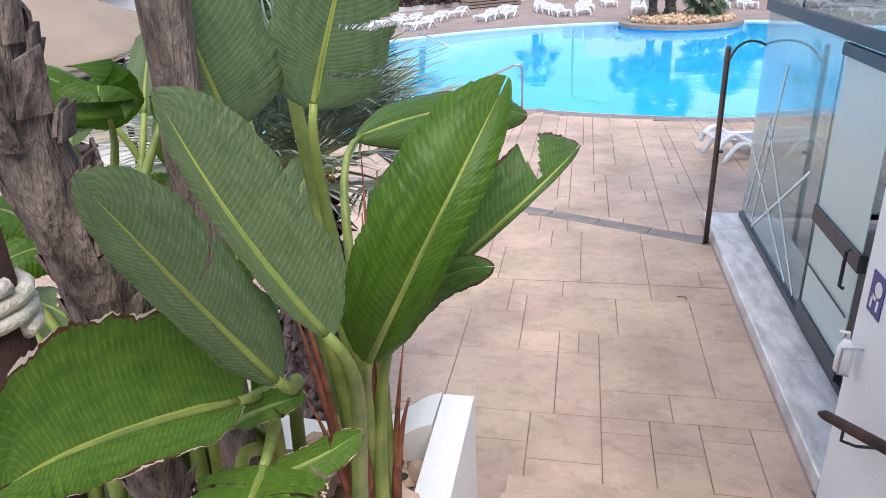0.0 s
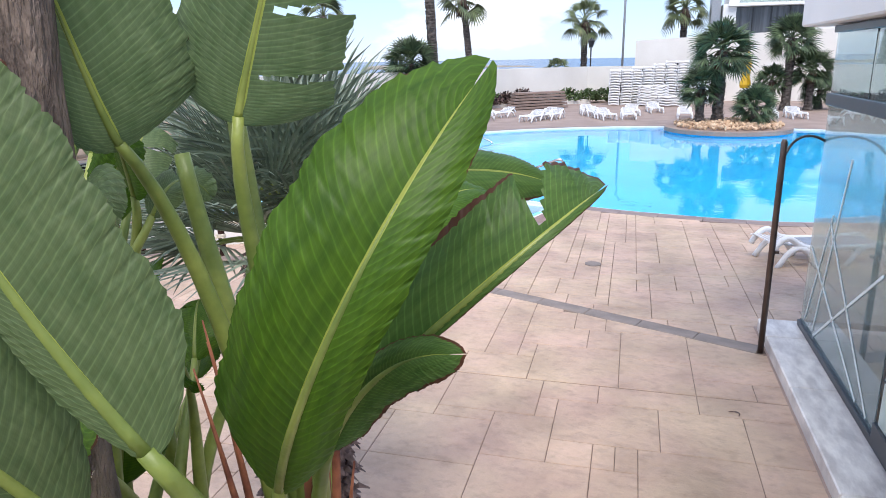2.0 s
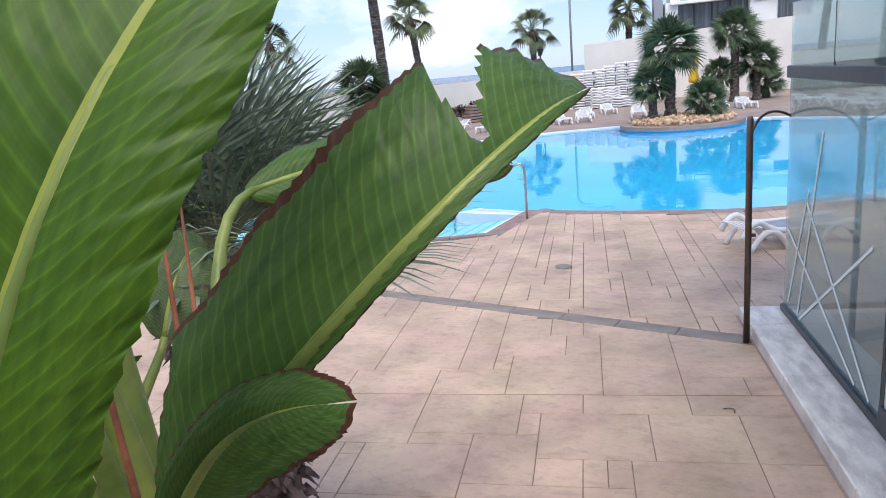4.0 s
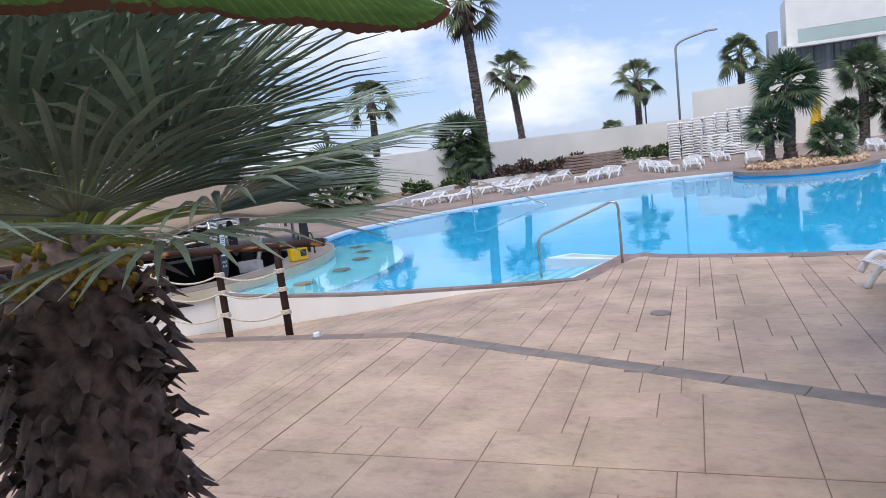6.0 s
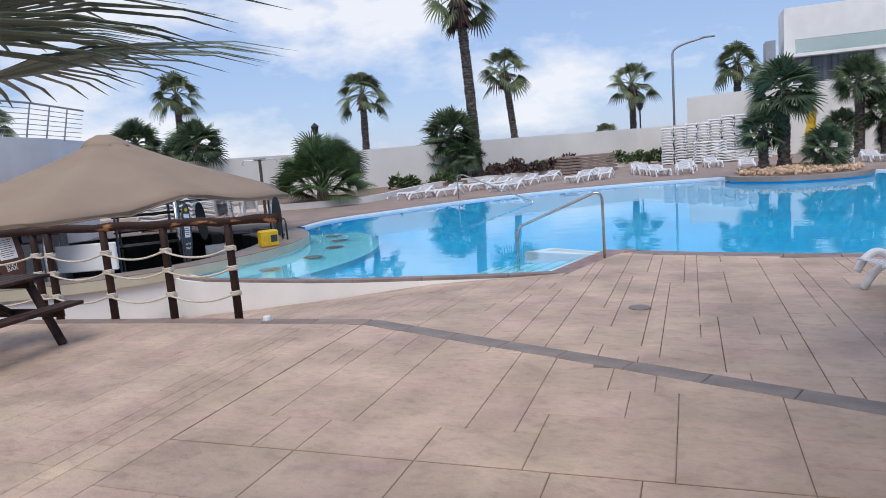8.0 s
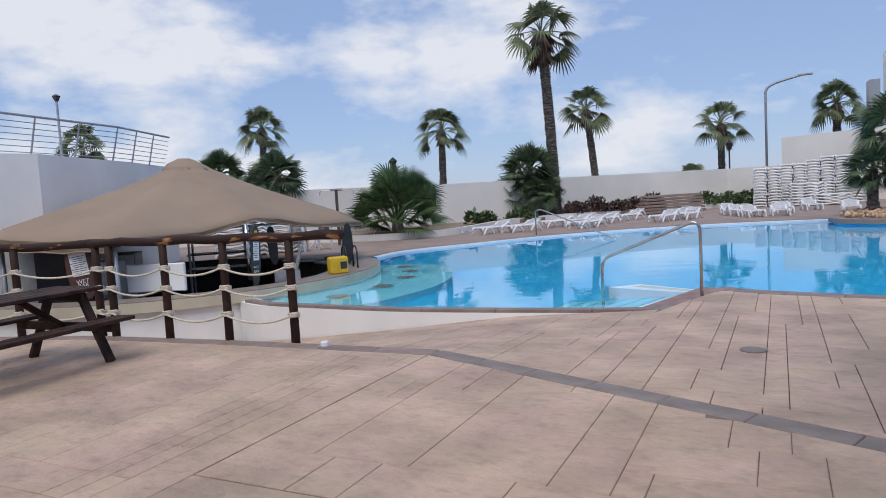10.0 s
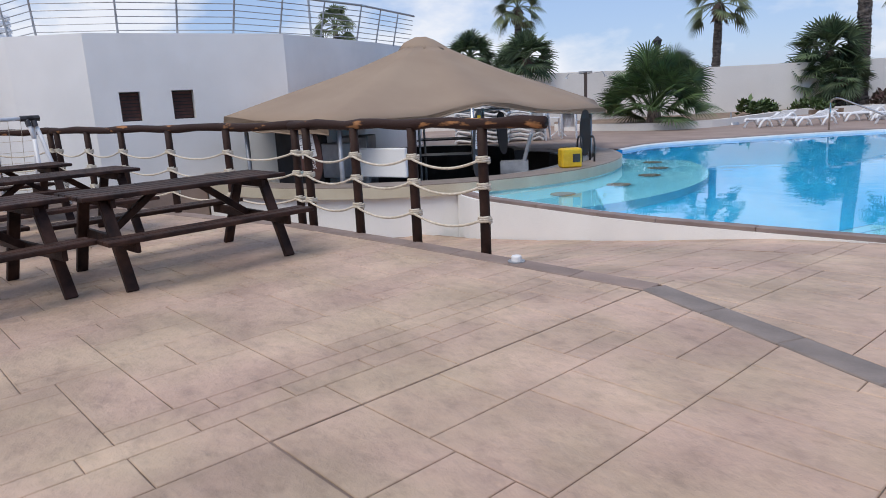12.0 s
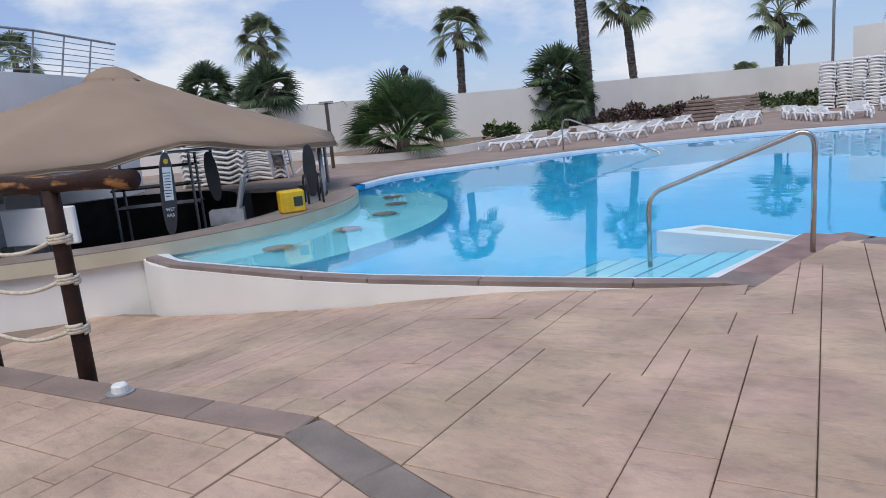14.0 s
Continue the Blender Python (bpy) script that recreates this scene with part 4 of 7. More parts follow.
l1.matrix_basis = pose(3.6, 12.98, ground_z(3.6, 12.98), 0, 0, 198)
bm = bmesh.new()
box(bm, (-0.3, 0, 0.325), (1.1, 0.5, 0.012))
part("mesh_sling", bm, M_GREYSTEEL, l1, "grey mesh sling")


def stacked():
    """One flat lounger of a stack, standing on those below."""
    t = thing("stacked_lounger", "white plastic sun lounger in a tall stack against the wall", "sun lounger", group="stacked loungers")
    for s in (-1, 1):
        bm = bmesh.new()
        pts = smooth_line([(-0.95, s * 0.33, 0.0), (-0.86, s * 0.33, 0.13), (-0.4, s * 0.33, 0.06), (0.1, s * 0.33, 0.12), (0.5, s * 0.33, 0.03), (0.8, s * 0.33, 0.14), (0.95, s * 0.33, 0.02)], 2)
        tube(bm, pts, 0.048, 5)
        part("frame", bm, M_PLASTIC, t)
        bm = bmesh.new()
        tube(bm, [(s * 0.93, -0.33, 0.03), (s * 0.95, -0.2, 0.075), (s * 0.955, 0, 0.09), (s * 0.95, 0.2, 0.075), (s * 0.93, 0.33, 0.03)], 0.06, 6)
        part("end_rail", bm, M_PLASTIC, t, smooth=True)
    bm = bmesh.new()
    box(bm, (0, 0, 0.07), (1.72, 0.56, 0.05))
    part("bed", bm, M_PLASTIC, t)
    return t


s0 = stacked()
s0.matrix_basis = pose(-0.7, 52.6, DECK_Z, 0, 0, 92)
random.seed(4)
STACKS = [(-0.7, 52.6, 92, 14, 0.175), (0.06, 52.9, 95, 14, 0.175), (0.82, 53.3, 88, 15, 0.175), (1.58, 53.6, 91, 15, 0.175), (2.34, 54.0, 88, 16, 0.175), (3.1, 54.0, 90, 17, 0.175), (3.86, 54.0, 93, 17, 0.175), (4.62, 54.2, 91, 17, 0.175), (5.4, 54.3, 90, 16, 0.175), (1.9, 51.4, 6, 8, 0.175), (3.2, 51.0, 5, 4, 0.175),
          (-17.9, 24.3, 35, 9, 0.16), (-17.2, 25.4, 40, 8, 0.16)]
for x, y, a, n, dz in STACKS:
    for i in range(n):
        if i == 0 and (x, y) == (-0.7, 52.6):
            continue
        copy_thing(s0, pose(x + random.uniform(-0.03, 0.03), y, DECK_Z + dz * i, 0, 0, a + random.uniform(-1.5, 1.5)))

# ---- handrails ----
def handrail(a, b, h, drop, label):
    t = thing("pool_handrail", label, "pool handrail")
    a, b = Vector(a), Vector(b)
    m = (b - a)
    up = Vector((0, 0, 1))
    lowz = b + up * (0.5 - b.z - 0.03)
    k1 = a + up * h
    s1 = k1.lerp(lowz, 0.12) + up * 0.05
    c = [a, a + up * (h - 0.22)] + bezier([a + up * (h - 0.16), k1 + up * 0.02, k1.lerp(s1, 0.6) + up * 0.03, s1], 7) + bezier([s1.lerp(lowz, 0.86), lowz + up * 0.03, lowz - up * 0.18], 6) + [b - up * drop]
    bm = bmesh.new()
    tube(bm, c, 0.026, 12)
    part("bar", bm, M_STEEL, t, smooth=True)
    bm = bmesh.new()
    tube(bm, [a, a + up * 0.012], 0.06, 14)
    part("flange", bm, M_STEEL, t)
    return t


for x, y in ((-21.6, 8.75), (-21.4, 9.75)):
    for i in range(5):
        copy_thing(s0, pose(x, y, 3.29 + 0.16 * i, 0, 0, 196))
handrail((-0.76, 16.0, DECK_Z), (-2.33, 15.9, -0.25), 1.2, 0.3, "curved stainless steel handrail beside the pool steps")
t = thing("pool_handrail", "stainless steel handrail sloping into the far side of the pool", "pool handrail")
bm = bmesh.new()
tube(bm, [(-8.7, 31.6, DECK_Z), (-8.7, 31.6, 0.7)] + bezier([(-8.7, 31.6, 0.75), (-8.6, 31.5, 0.95), (-8.2, 31.2, 0.85)], 5) + [(-5.0, 29.4, -0.2), (-4.9, 29.3, -0.5)], 0.03, 8)
part("bar", bm, M_STEEL, t, smooth=True)
# tall bronze post with an arched arm at the glass
t = thing("glass_stay_post", "tall bronze metal post with an arched arm at the glass corner", "post")
bm = bmesh.new()
tube(bm, [(2.1, 8.72, 0.0), (2.1, 8.72, 2.3), (2.1, 8.72, 2.33)], [0.032, 0.032, 0.022], 12)
part("pole", bm, M_BRONZE, t, smooth=True)
bm = bmesh.new()
tube(bm, bezier([(2.1, 8.72, 2.05), (2.13, 8.8, 2.3), (2.35, 9.1, 2.42), (2.62, 9.28, 2.25)], 10), 0.014, 8)
part("arm", bm, M_BRONZE, t, smooth=True)
bm = bmesh.new()
box(bm, (2.14, 8.72, 1.15), (0.06, 0.03, 0.03))
part("clip", bm, M_BRONZE, t)
# stair handrail on the white wall
t = thing("stair_handrail", "dark brown wooden handrail on the white wall", "handrail")
bm = bmesh.new()
tube(bm, [(2.0, 4.22, 0.83), (2.0, 4.15, 0.87), (2.0, 3.6, 1.14), (2.0, 0.5, 2.66), (2.0, -1.5, 3.6)], [0.018, 0.03, 0.03, 0.03, 0.03], 12)
part("rail", bm, M_WOOD, t, smooth=True)
for y in (3.9, 2.2, 0.5):
    z = 0.87 + (4.15 - y) * 0.49
    bm = bmesh.new()
    tube(bm, [(2.0, y, z - 0.02), (2.0, y, z - 0.1), (2.08, y, z - 0.13), (2.18, y, z - 0.13)], 0.009, 8)
    part("bracket", bm, M_FRAME, t, smooth=True)
# sign and sanitiser bottle on the white wall
t = thing("wall_sign", "small blue sign with white marks on the white wall", "sign")
bm = bmesh.new()
box(bm, (2.166, 4.26, 1.6), (0.006, 0.17, 0.24))
part("plate", bm, M_BLUE, t)
bm = bmesh.new()
tube(bm, [(2.162, 4.24, 1.64), (2.16, 4.24, 1.64)], 0.045, 14)
for y, w in ((4.3, 0.05), (4.22, 0.03)):
    box(bm, (2.161, y, 1.55), (0.004, 0.02, w + 0.03))
box(bm, (2.161, 4.28, 1.58), (0.004, 0.06, 0.02))
part("mark", bm, M_PLASTIC, t)
t = thing("sanitiser_bottle", "white plastic sanitiser bottle in a grey wall bracket", "bottle")
bm = bmesh.new()
tube(bm, [(2.1, 4.33, 1.06), (2.1, 4.33, 1.07), (2.1, 4.33, 1.22), (2.1, 4.33, 1.25), (2.1, 4.33, 1.28)], [0.035, 0.045, 0.045, 0.03, 0.015], 14)
part("bottle", bm, M_PLASTIC, t, smooth=True)
bm = bmesh.new()
tube(bm, [(2.1, 4.33, 1.28), (2.1, 4.33, 1.32), (2.05, 4.33, 1.325)], 0.012, 8)
part("pump", bm, M_PLASTIC, t, smooth=True)
bm = bmesh.new()
tube(bm, [(2.17, 4.27, 1.25), (2.06, 4.27, 1.25), (2.06, 4.27, 1.08), (2.12, 4.27, 1.07)], 0.007, 6)
part("bracket", bm, M_GREYSTEEL, t)

# ---- small things on the paving ----
t = thing("white_cap", "small white plastic cap on the paving edge", "cap")
bm = bmesh.new()
tube(bm, [(-4.48, 10.92, 0.012), (-4.48, 10.92, 0.055), (-4.48, 10.92, 0.065)], [0.05, 0.05, 0.04], 12)
part("cap", bm, M_PLASTIC, t)
bm = bmesh.new()
tube(bm, [(-4.48, 10.92, 0.004), (-4.48, 10.92, 0.014)], 0.085, 14)
part("base_ring", bm, M_GREYSTEEL, t)
t = thing("skimmer_lid", "round grey skimmer lid set in the paving", "drain cover")
z = ground_z(0.12, 11.9)
bm = bmesh.new()
tube(bm, [(0.12, 11.9, z), (0.12, 11.9, z + 0.012)], 0.13, 20)
part("lid", bm, M_BAND, t)
t = thing("twig", "short curled dry twig on the paving", "twig")
bm = bmesh.new()
tube(bm, bezier([(1.6, 7.23, 0.008), (1.66, 7.26, 0.012), (1.71, 7.22, 0.016), (1.68, 7.17, 0.008)], 8), 0.005, 6)
part("twig", bm, M_BOOT, t)

# ---- swim-up bar ----
bar = thing("swim_up_bar", "curved beige pool bar with a stone counter", "bar", kind="structure")


def arc(r, a0, a1, n, c=BAR_C):
    return [(c.x + r * math.cos(a), c.y + r * math.sin(a)) for a in np.linspace(radians(a0), radians(a1), n)]


bm = bmesh.new()
prism(bm, arc(BAR_R + 0.02, -125, 70, 44) + arc(BAR_R - 0.28, 70, -125, 44), -1.6, -0.22)
part("base", bm, M_WHITE, bar)
bm = bmesh.new()
prism(bm, arc(BAR_R + 0.14, -125, 72, 44) + arc(BAR_R - 0.5, 72, -125, 44), -0.22, -0.02)
part("counter_edge", bm, M_BEIGE, bar)
bm = bmesh.new()
prism(bm, arc(BAR_R + 0.12, -125, 72, 44) + arc(BAR_R - 0.52, 72, -125, 44), -0.019, 0.0)
part("counter_top", bm, M_COUNTERTOP, bar)
# bar floor, with the shade inside the bar put into its colour
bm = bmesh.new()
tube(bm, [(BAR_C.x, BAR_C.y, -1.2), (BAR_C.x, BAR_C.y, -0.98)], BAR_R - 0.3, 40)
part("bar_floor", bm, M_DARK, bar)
bm = bmesh.new()
prism(bm, arc(BAR_R - 0.6, -60, 66, 30) + arc(BAR_R - 1.2, 66, -60, 30), -0.98, -0.12)
part("back_counter", bm, M_BLACK, bar)
bm = bmesh.new()
prism(bm, arc(2.9, 40, 175, 20) + arc(2.6, 175, 40, 20), -0.98, 0.15)
part("inner_cabinet", bm, M_BLACK, bar)
bm = bmesh.new()
prism(bm, arc(BAR_R - 0.62, -60, 66, 30) + arc(BAR_R - 1.18, 66, -60, 30), -0.118, -0.09)
part("back_counter_top", bm, M_GREYSTEEL, bar, "grey steel worktop")
rack = thing("bar_rack", "dark steel rack with shelves inside the pool bar", "rack")
for x, y in ((-13.4, 17.4), (-12.2, 18.4), (-13.9, 18.0), (-12.7, 19.0)):
    bm = bmesh.new()
    tube(bm, [(x, y, -0.98), (x, y, 1.15)], 0.03, 8)
    part("upright", bm, M_GREYSTEEL, rack)
for z in (0.1, 0.5, 0.9):
    bm = bmesh.new()
    prism(bm, [(-13.45, 17.35), (-12.15, 18.45), (-12.65, 19.05), (-13.95, 17.95)], z, z + 0.03)
    part("shelf", bm, M_FRAME, rack)
fridge = thing("bar_fridge", "pale grey upright fridge inside the pool bar", "fridge", Matrix.Translation((-14.6, 16.4, -0.98)) @ Matrix.Rotation(radians(35), 4, "Z"))
bm = bmesh.new()
box(bm, (0, 0, 0.85), (0.7, 0.65, 1.7), bevel=0.02)
part("body", bm, M_GREYSTEEL, fridge)
bm = bmesh.new()
box(bm, (0, -0.345, 0.9), (0.64, 0.04, 1.5), bevel=0.01)
fd_ = part("door", bm, M_PLASTIC, fridge)
bm = bmesh.new()
tube(bm, [(0.25, -0.37, 0.7), (0.25, -0.41, 0.72), (0.25, -0.41, 1.1), (0.25, -0.37, 1.12)], 0.012, 6)
part("handle", bm, M_FRAME, fd_)
# deck that joins the bar with the building and the far deck
bm = bmesh.new()
prism(bm, arc(BAR_R + 0.1, 72, 240, 30) + [(-17.2, 10.6), (-16.5, 15.4), (-18.3, 19.7), (-20, 23.2), (-12.4, 23.6)], -1.2, DECK_Z - 0.004)
tagged(part("deck", bm, M_DECK), "brown paving behind the pool bar", "pool deck", kind="structure")
# white dividing panels, and a near-black panel for the doorway's shade under the canopy
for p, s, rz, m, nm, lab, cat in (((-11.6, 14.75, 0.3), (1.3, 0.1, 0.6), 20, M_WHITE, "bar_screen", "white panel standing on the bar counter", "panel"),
                                  ((-13.9, 14.3, 0.3), (1.5, 0.2, 2.3), 12, M_DARK, "bar_back_wall", "near-black panel standing for the shaded doorway under the bar canopy", "wall panel"),
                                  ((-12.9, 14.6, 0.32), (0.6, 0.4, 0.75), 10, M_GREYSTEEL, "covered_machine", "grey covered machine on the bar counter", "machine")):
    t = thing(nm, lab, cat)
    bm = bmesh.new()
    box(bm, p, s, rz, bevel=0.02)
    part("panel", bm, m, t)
# canopy
canopy = thing("bar_canopy", "large brown canvas canopy over the pool bar", "canopy")
APEX = Vector((-14.88, 19.0, 3.02))
COR = [Vector(p) for p in ((-14.66, 12.9, 1.38), (-11.65, 13.6, 1.2), (-10.25, 20.8, 1.1), (-13.2, 24.5, 1.25), (-17.0, 23.5, 1.3), (-17.6, 16.0, 1.4))]
bm = bmesh.new()
uvn = 10
hems = []
rows_n = 9
for i in range(6):
    a, b = COR[i], COR[(i + 1) % 6]
    grid = []
    for r in range(rows_n + 1):
        f = r / rows_n
        row = []
        for q in range(uvn + 1):
            w = q / uvn
            e = a.lerp(b, w)
            lift = 0.28 * math.exp(-((w - 0.52) / 0.15) ** 2) if i == 1 else 0.0
            e = e + Vector((0, 0, lift + (0.0 if i == 1 else -0.06 * math.sin(math.pi * w))))
            top = APEX + (e - APEX).normalized() * 0.5
            top.z = APEX.z - 0.08
            p = top.lerp(e, f)
            p.z -= 0.07 * math.sin(math.pi * f) * (1 - 0.3 * f) + 0.012 * math.sin(w * 25 + f * 7)
            row.append(bm.verts.new(p))
        grid.append(row)
    # hanging valance
    row = []
    for q in range(uvn + 1):
        v = grid[-1][q].co
        out = Vector((v.x - APEX.x, v.y - APEX.y, 0)).normalized()
        row.append((v + out * 0.004 + Vector((0, 0, 0.004)), v + out * (0.04 + 0.03 * math.sin(q * 1.7)) + Vector((0, 0, (-0.22 if i == 0 else -0.09) - 0.03 * math.sin(q * 2.1 + i)))))
    hems.append(row)
    for g0, g1 in zip(grid, grid[1:]):
        for q in range(uvn):
            bm.faces.new((g0[q], g0[q + 1], g1[q + 1], g1[q]))
bmesh.ops.remove_doubles(bm, verts=bm.verts[:], dist=0.01)
bmesh.ops.recalc_face_normals(bm, faces=bm.faces[:])
bmesh.ops.solidify(bm, geom=bm.faces[:], thickness=0.006)
part("cover", bm, M_CANVAS, canopy, smooth=True)
for hem in hems:
    bm = bmesh.new()
    sheet(bm, [p for p, q in hem], [q for p, q in hem], 3)
    bmesh.ops.solidify(bm, geom=bm.faces[:], thickness=0.006)
    part("valance", bm, M_CANVAS, canopy)
    bm = bmesh.new()
    tube(bm, [q for p, q in hem], 0.016, 6)
    part("hem", bm, M_CANVAS, canopy, smooth=True)
bm = bmesh.new()
tube(bm, [APEX + Vector((0, 0, -0.22)), APEX + Vector((0, 0, -0.02)), APEX + Vector((0.05, 0, 0.1)), APEX + Vector((0.05, 0, 0.16))], [0.75, 0.55, 0.3, 0.05], 9)
part("cap", bm, M_CANVAS, canopy, smooth=True)
for p in ((-14.5, 13.3), (-11.75, 13.9), (-10.55, 20.6), (-13.2, 24.1), (-16.8, 23.2)):
    bm = bmesh.new()
    tube(bm, [(*p, -1.0), (*p, 1.12)], 0.05, 10)
    part("pole", bm, M_GREYSTEEL, canopy, smooth=True)
bm = bmesh.new()
tube(bm, [(-10.7, 16.6, 0.0), (-10.7, 16.6, 1.3)], 0.045, 10)
part("pole", bm, M_STEEL, canopy, smooth=True)
bm = bmesh.new()
tube(bm, [(-11.6, 16.0, 1.22), (-11.3, 17.3, 1.24), (-11.0, 18.6, 1.22)], 0.025, 8)
part("edge_bar", bm, M_GREYSTEEL, canopy, smooth=True)


def board(c, h, w, rz, tilt, material, label, face=None):
    """A surfboard-shaped board on end."""
    t = thing("surfboard_sign", label, "sign", Matrix.Translation(c) @ Matrix.Rotation(radians(rz), 4, "Z") @ Matrix.Rotation(radians(tilt), 4, "Y"))
    outline = [(w / 2 * math.copysign(abs(math.cos(a)) ** 0.8, math.cos(a)), h / 2 * math.sin(a)) for a in np.linspace(0, 2 * math.pi, 28, endpoint=False)]
    bm = bmesh.new()
    v0 = [bm.verts.new((x, -0.015, z + h / 2)) for x, z in outline]
    v1 = [bm.verts.new((x, 0.015, z + h / 2)) for x, z in outline]
    bm.faces.new(v0)
    bm.faces.new(v1[::-1])
    for i in range(28):
        bm.faces.new((v0[i], v1[i], v1[(i + 1) % 28], v0[(i + 1) % 28]))
    bmesh.ops.recalc_face_normals(bm, faces=bm.faces[:])
    part("board", bm, material, t)
    if face:
        bm = bmesh.new()
        box(bm, (0, -0.019, h * 0.62), (w * 0.6, 0.004, h * 0.4))
        part("notice", bm, M_PLASTIC, t)
        bm = bmesh.new()
        for j in range(9):
            box(bm, (-0.01, -0.022, h * (0.47 + 0.035 * j)), (w * (0.35 + 0.1 * (j % 3)), 0.002, h * 0.01))
        part("print_lines", bm, M_BLACK, t)
        bm = bmesh.new()
        tube(bm, [(0, -0.015, h * 0.89), (0, -0.02, h * 0.89)], w * 0.17, 12)
        part("sun_disc", bm, M_YELLOW, t)
        for txt, z in (("WET", 0.29), ("BAR", 0.22)):
            cu = bpy.data.curves.new("lettering", "FONT")
            cu.body, cu.size, cu.align_x, cu.extrude = txt, min(h * 0.1, w * 0.3), "CENTER", 0.001
            o = new("lettering", cu)
            o.parent = t
            o.matrix_basis = Matrix.Translation((0, -0.02, h * z)) @ Matrix.Rotation(radians(90), 4, "X")
            cu.materials.append(M_PLASTIC)
    return t


board((-12.3, 13.6, 0.0), 1.2, 0.56, 30, -8, M_SHUTTER, "brown surfboard-shaped sign with a white notice on the counter", True)
board((-9.72, 15.7, 0.0), 1.3, 0.25, 82, 4, M_BLACK, "dark surfboard-shaped sign with a pale notice on the counter", True)
board((-11.1, 18.0, 0.2), 0.98, 0.25, 62, -4, M_DARK, "black surfboard-shaped board under the canopy")
board((-9.5, 18.95, 0.12), 1.02, 0.26, 62, 0, M_DARK, "black surfboard-shaped board at the canopy corner")
t = thing("yellow_crate", "yellow plastic radio box with a carrying opening on the counter", "box", Matrix.Translation((-9.05, 17.8, 0.0)) @ Matrix.Rotation(radians(55), 4, "Z"))
bm = bmesh.new()
box(bm, (0, 0, 0.2), (0.44, 0.3, 0.4), bevel=0.03)
part("body", bm, M_YELLOW, t)
bm = bmesh.new()
box(bm, (0.09, -0.152, 0.2), (0.16, 0.012, 0.17), bevel=0.004)
part("opening", bm, M_BLACK, t)
bm = bmesh.new()
for j in range(3):
    box(bm, (-0.12, -0.152, 0.11 + 0.09 * j), (0.12, 0.01, 0.035))
part("ridges", bm, M_YELLOW, t)
t = thing("pedal_boat_seat", "grey moulded seat standing on the bar counter", "seat", Matrix.Translation((-10.25, 17.4, -0.12)) @ Matrix.Rotation(radians(40), 4, "Z"))
bm = bmesh.new()
prism(bm, [(-0.3, -0.2), (0.3, -0.2), (0.3, 0.2), (-0.3, 0.2)], 0, 0.25)
part("seat", bm, M_GREYSTEEL, t)
bm = bmesh.new()
beam(bm, (0.2, 0, 0.2), (0.38, 0, 0.85), 0.36, 0.08, bevel=0.03, up=(1, 0, 0))
part("backrest", bm, M_GREYSTEEL, t)
t = thing("pool_ladder_hoop", "small dark steel hoop on the bar counter", "handle")
for dx in (0, 0.5):
    bm = bmesh.new()
    tube(bm, [(-9.75 + dx * 0.4, 19.0 + dx * 0.4, 0.0)] + bezier([(-9.75 + dx * 0.4, 19.0 + dx * 0.4, 0.4), (-9.7 + dx * 0.4, 18.95 + dx * 0.4, 0.62), (-9.5 + dx * 0.4, 18.8 + dx * 0.4, 0.6), (-9.45 + dx * 0.4, 18.75 + dx * 0.4, 0.4)], 7) + [(-9.45 + dx * 0.4, 18.75 + dx * 0.4, 0.0)], 0.022, 8)
    part("hoop", bm, M_FRAME, t, smooth=True)


# ---- white plastic chairs stacked behind the bar ----
def chair():
    t = thing("plastic_chair", "white moulded plastic chair stacked behind the pool bar", "chair", group="stacked plastic chairs")
    bm = bmesh.new()
    box(bm, (0, 0, 0.43), (0.46, 0.44, 0.03), bevel=0.01)
    part("seat", bm, M_PLASTIC, t)
    bm = bmesh.new()
    sheet(bm, bezier([(-0.25, 0.2, 0.42), (-0.1, 0.3, 0.42), (0.1, 0.3, 0.42), (0.25, 0.2, 0.42)], 6), bezier([(-0.24, 0.3, 0.8), (-0.1, 0.42, 0.9), (0.1, 0.42, 0.9), (0.24, 0.3, 0.8)], 6), 3)
    bmesh.ops.solidify(bm, geom=bm.faces[:], thickness=0.02)
    part("backrest", bm, M_PLASTIC, t)
    for sx in (-1, 1):
        for sy in (-1, 1):
            bm = bmesh.new()
            beam(bm, (sx * 0.27, sy * 0.25, 0), (sx * 0.22, sy * 0.2, 0.43), 0.05, 0.04)
            part("leg", bm, M_PLASTIC, t)
        bm = bmesh.new()
        tube(bm, bezier([(sx * 0.24, -0.22, 0.43), (sx * 0.3, -0.25, 0.7), (sx * 0.3, 0.1, 0.68), (sx * 0.25, 0.27, 0.66)], 6), 0.022, 6)
        part("armrest", bm, M_PLASTIC, t)
    return t


c0 = chair()
c0.matrix_basis = pose(-16.4, 25.8, DECK_Z, 0, 0, 200)
for i in range(1, 8):
    copy_thing(c0, pose(-16.4 + 0.03 * i, 25.8 - 0.05 * i, DECK_Z + 0.12 * i, 0, 0, 200))
for x, y, a, n in ((-18.6, 25.6, 170, 9), (-15.9, 26.8, 215, 6)):
    for i in range(n):
        copy_thing(c0, pose(x + 0.03 * i, y - 0.05 * i, DECK_Z + 0.12 * i, 0, 0, a))
t = thing("bar_table", "small white pedestal table behind the pool bar", "table")
bm = bmesh.new()
tube(bm, [(-17.0, 27.6, DECK_Z + 0.7), (-17.0, 27.6, DECK_Z + 0.73)], 0.35, 20)
part("tabletop", bm, M_PLASTIC, t)
bm = bmesh.new()
tube(bm, [(-17.0, 27.6, DECK_Z), (-17.0, 27.6, DECK_Z + 0.7)], 0.03, 8)
part("column", bm, M_PLASTIC, t)
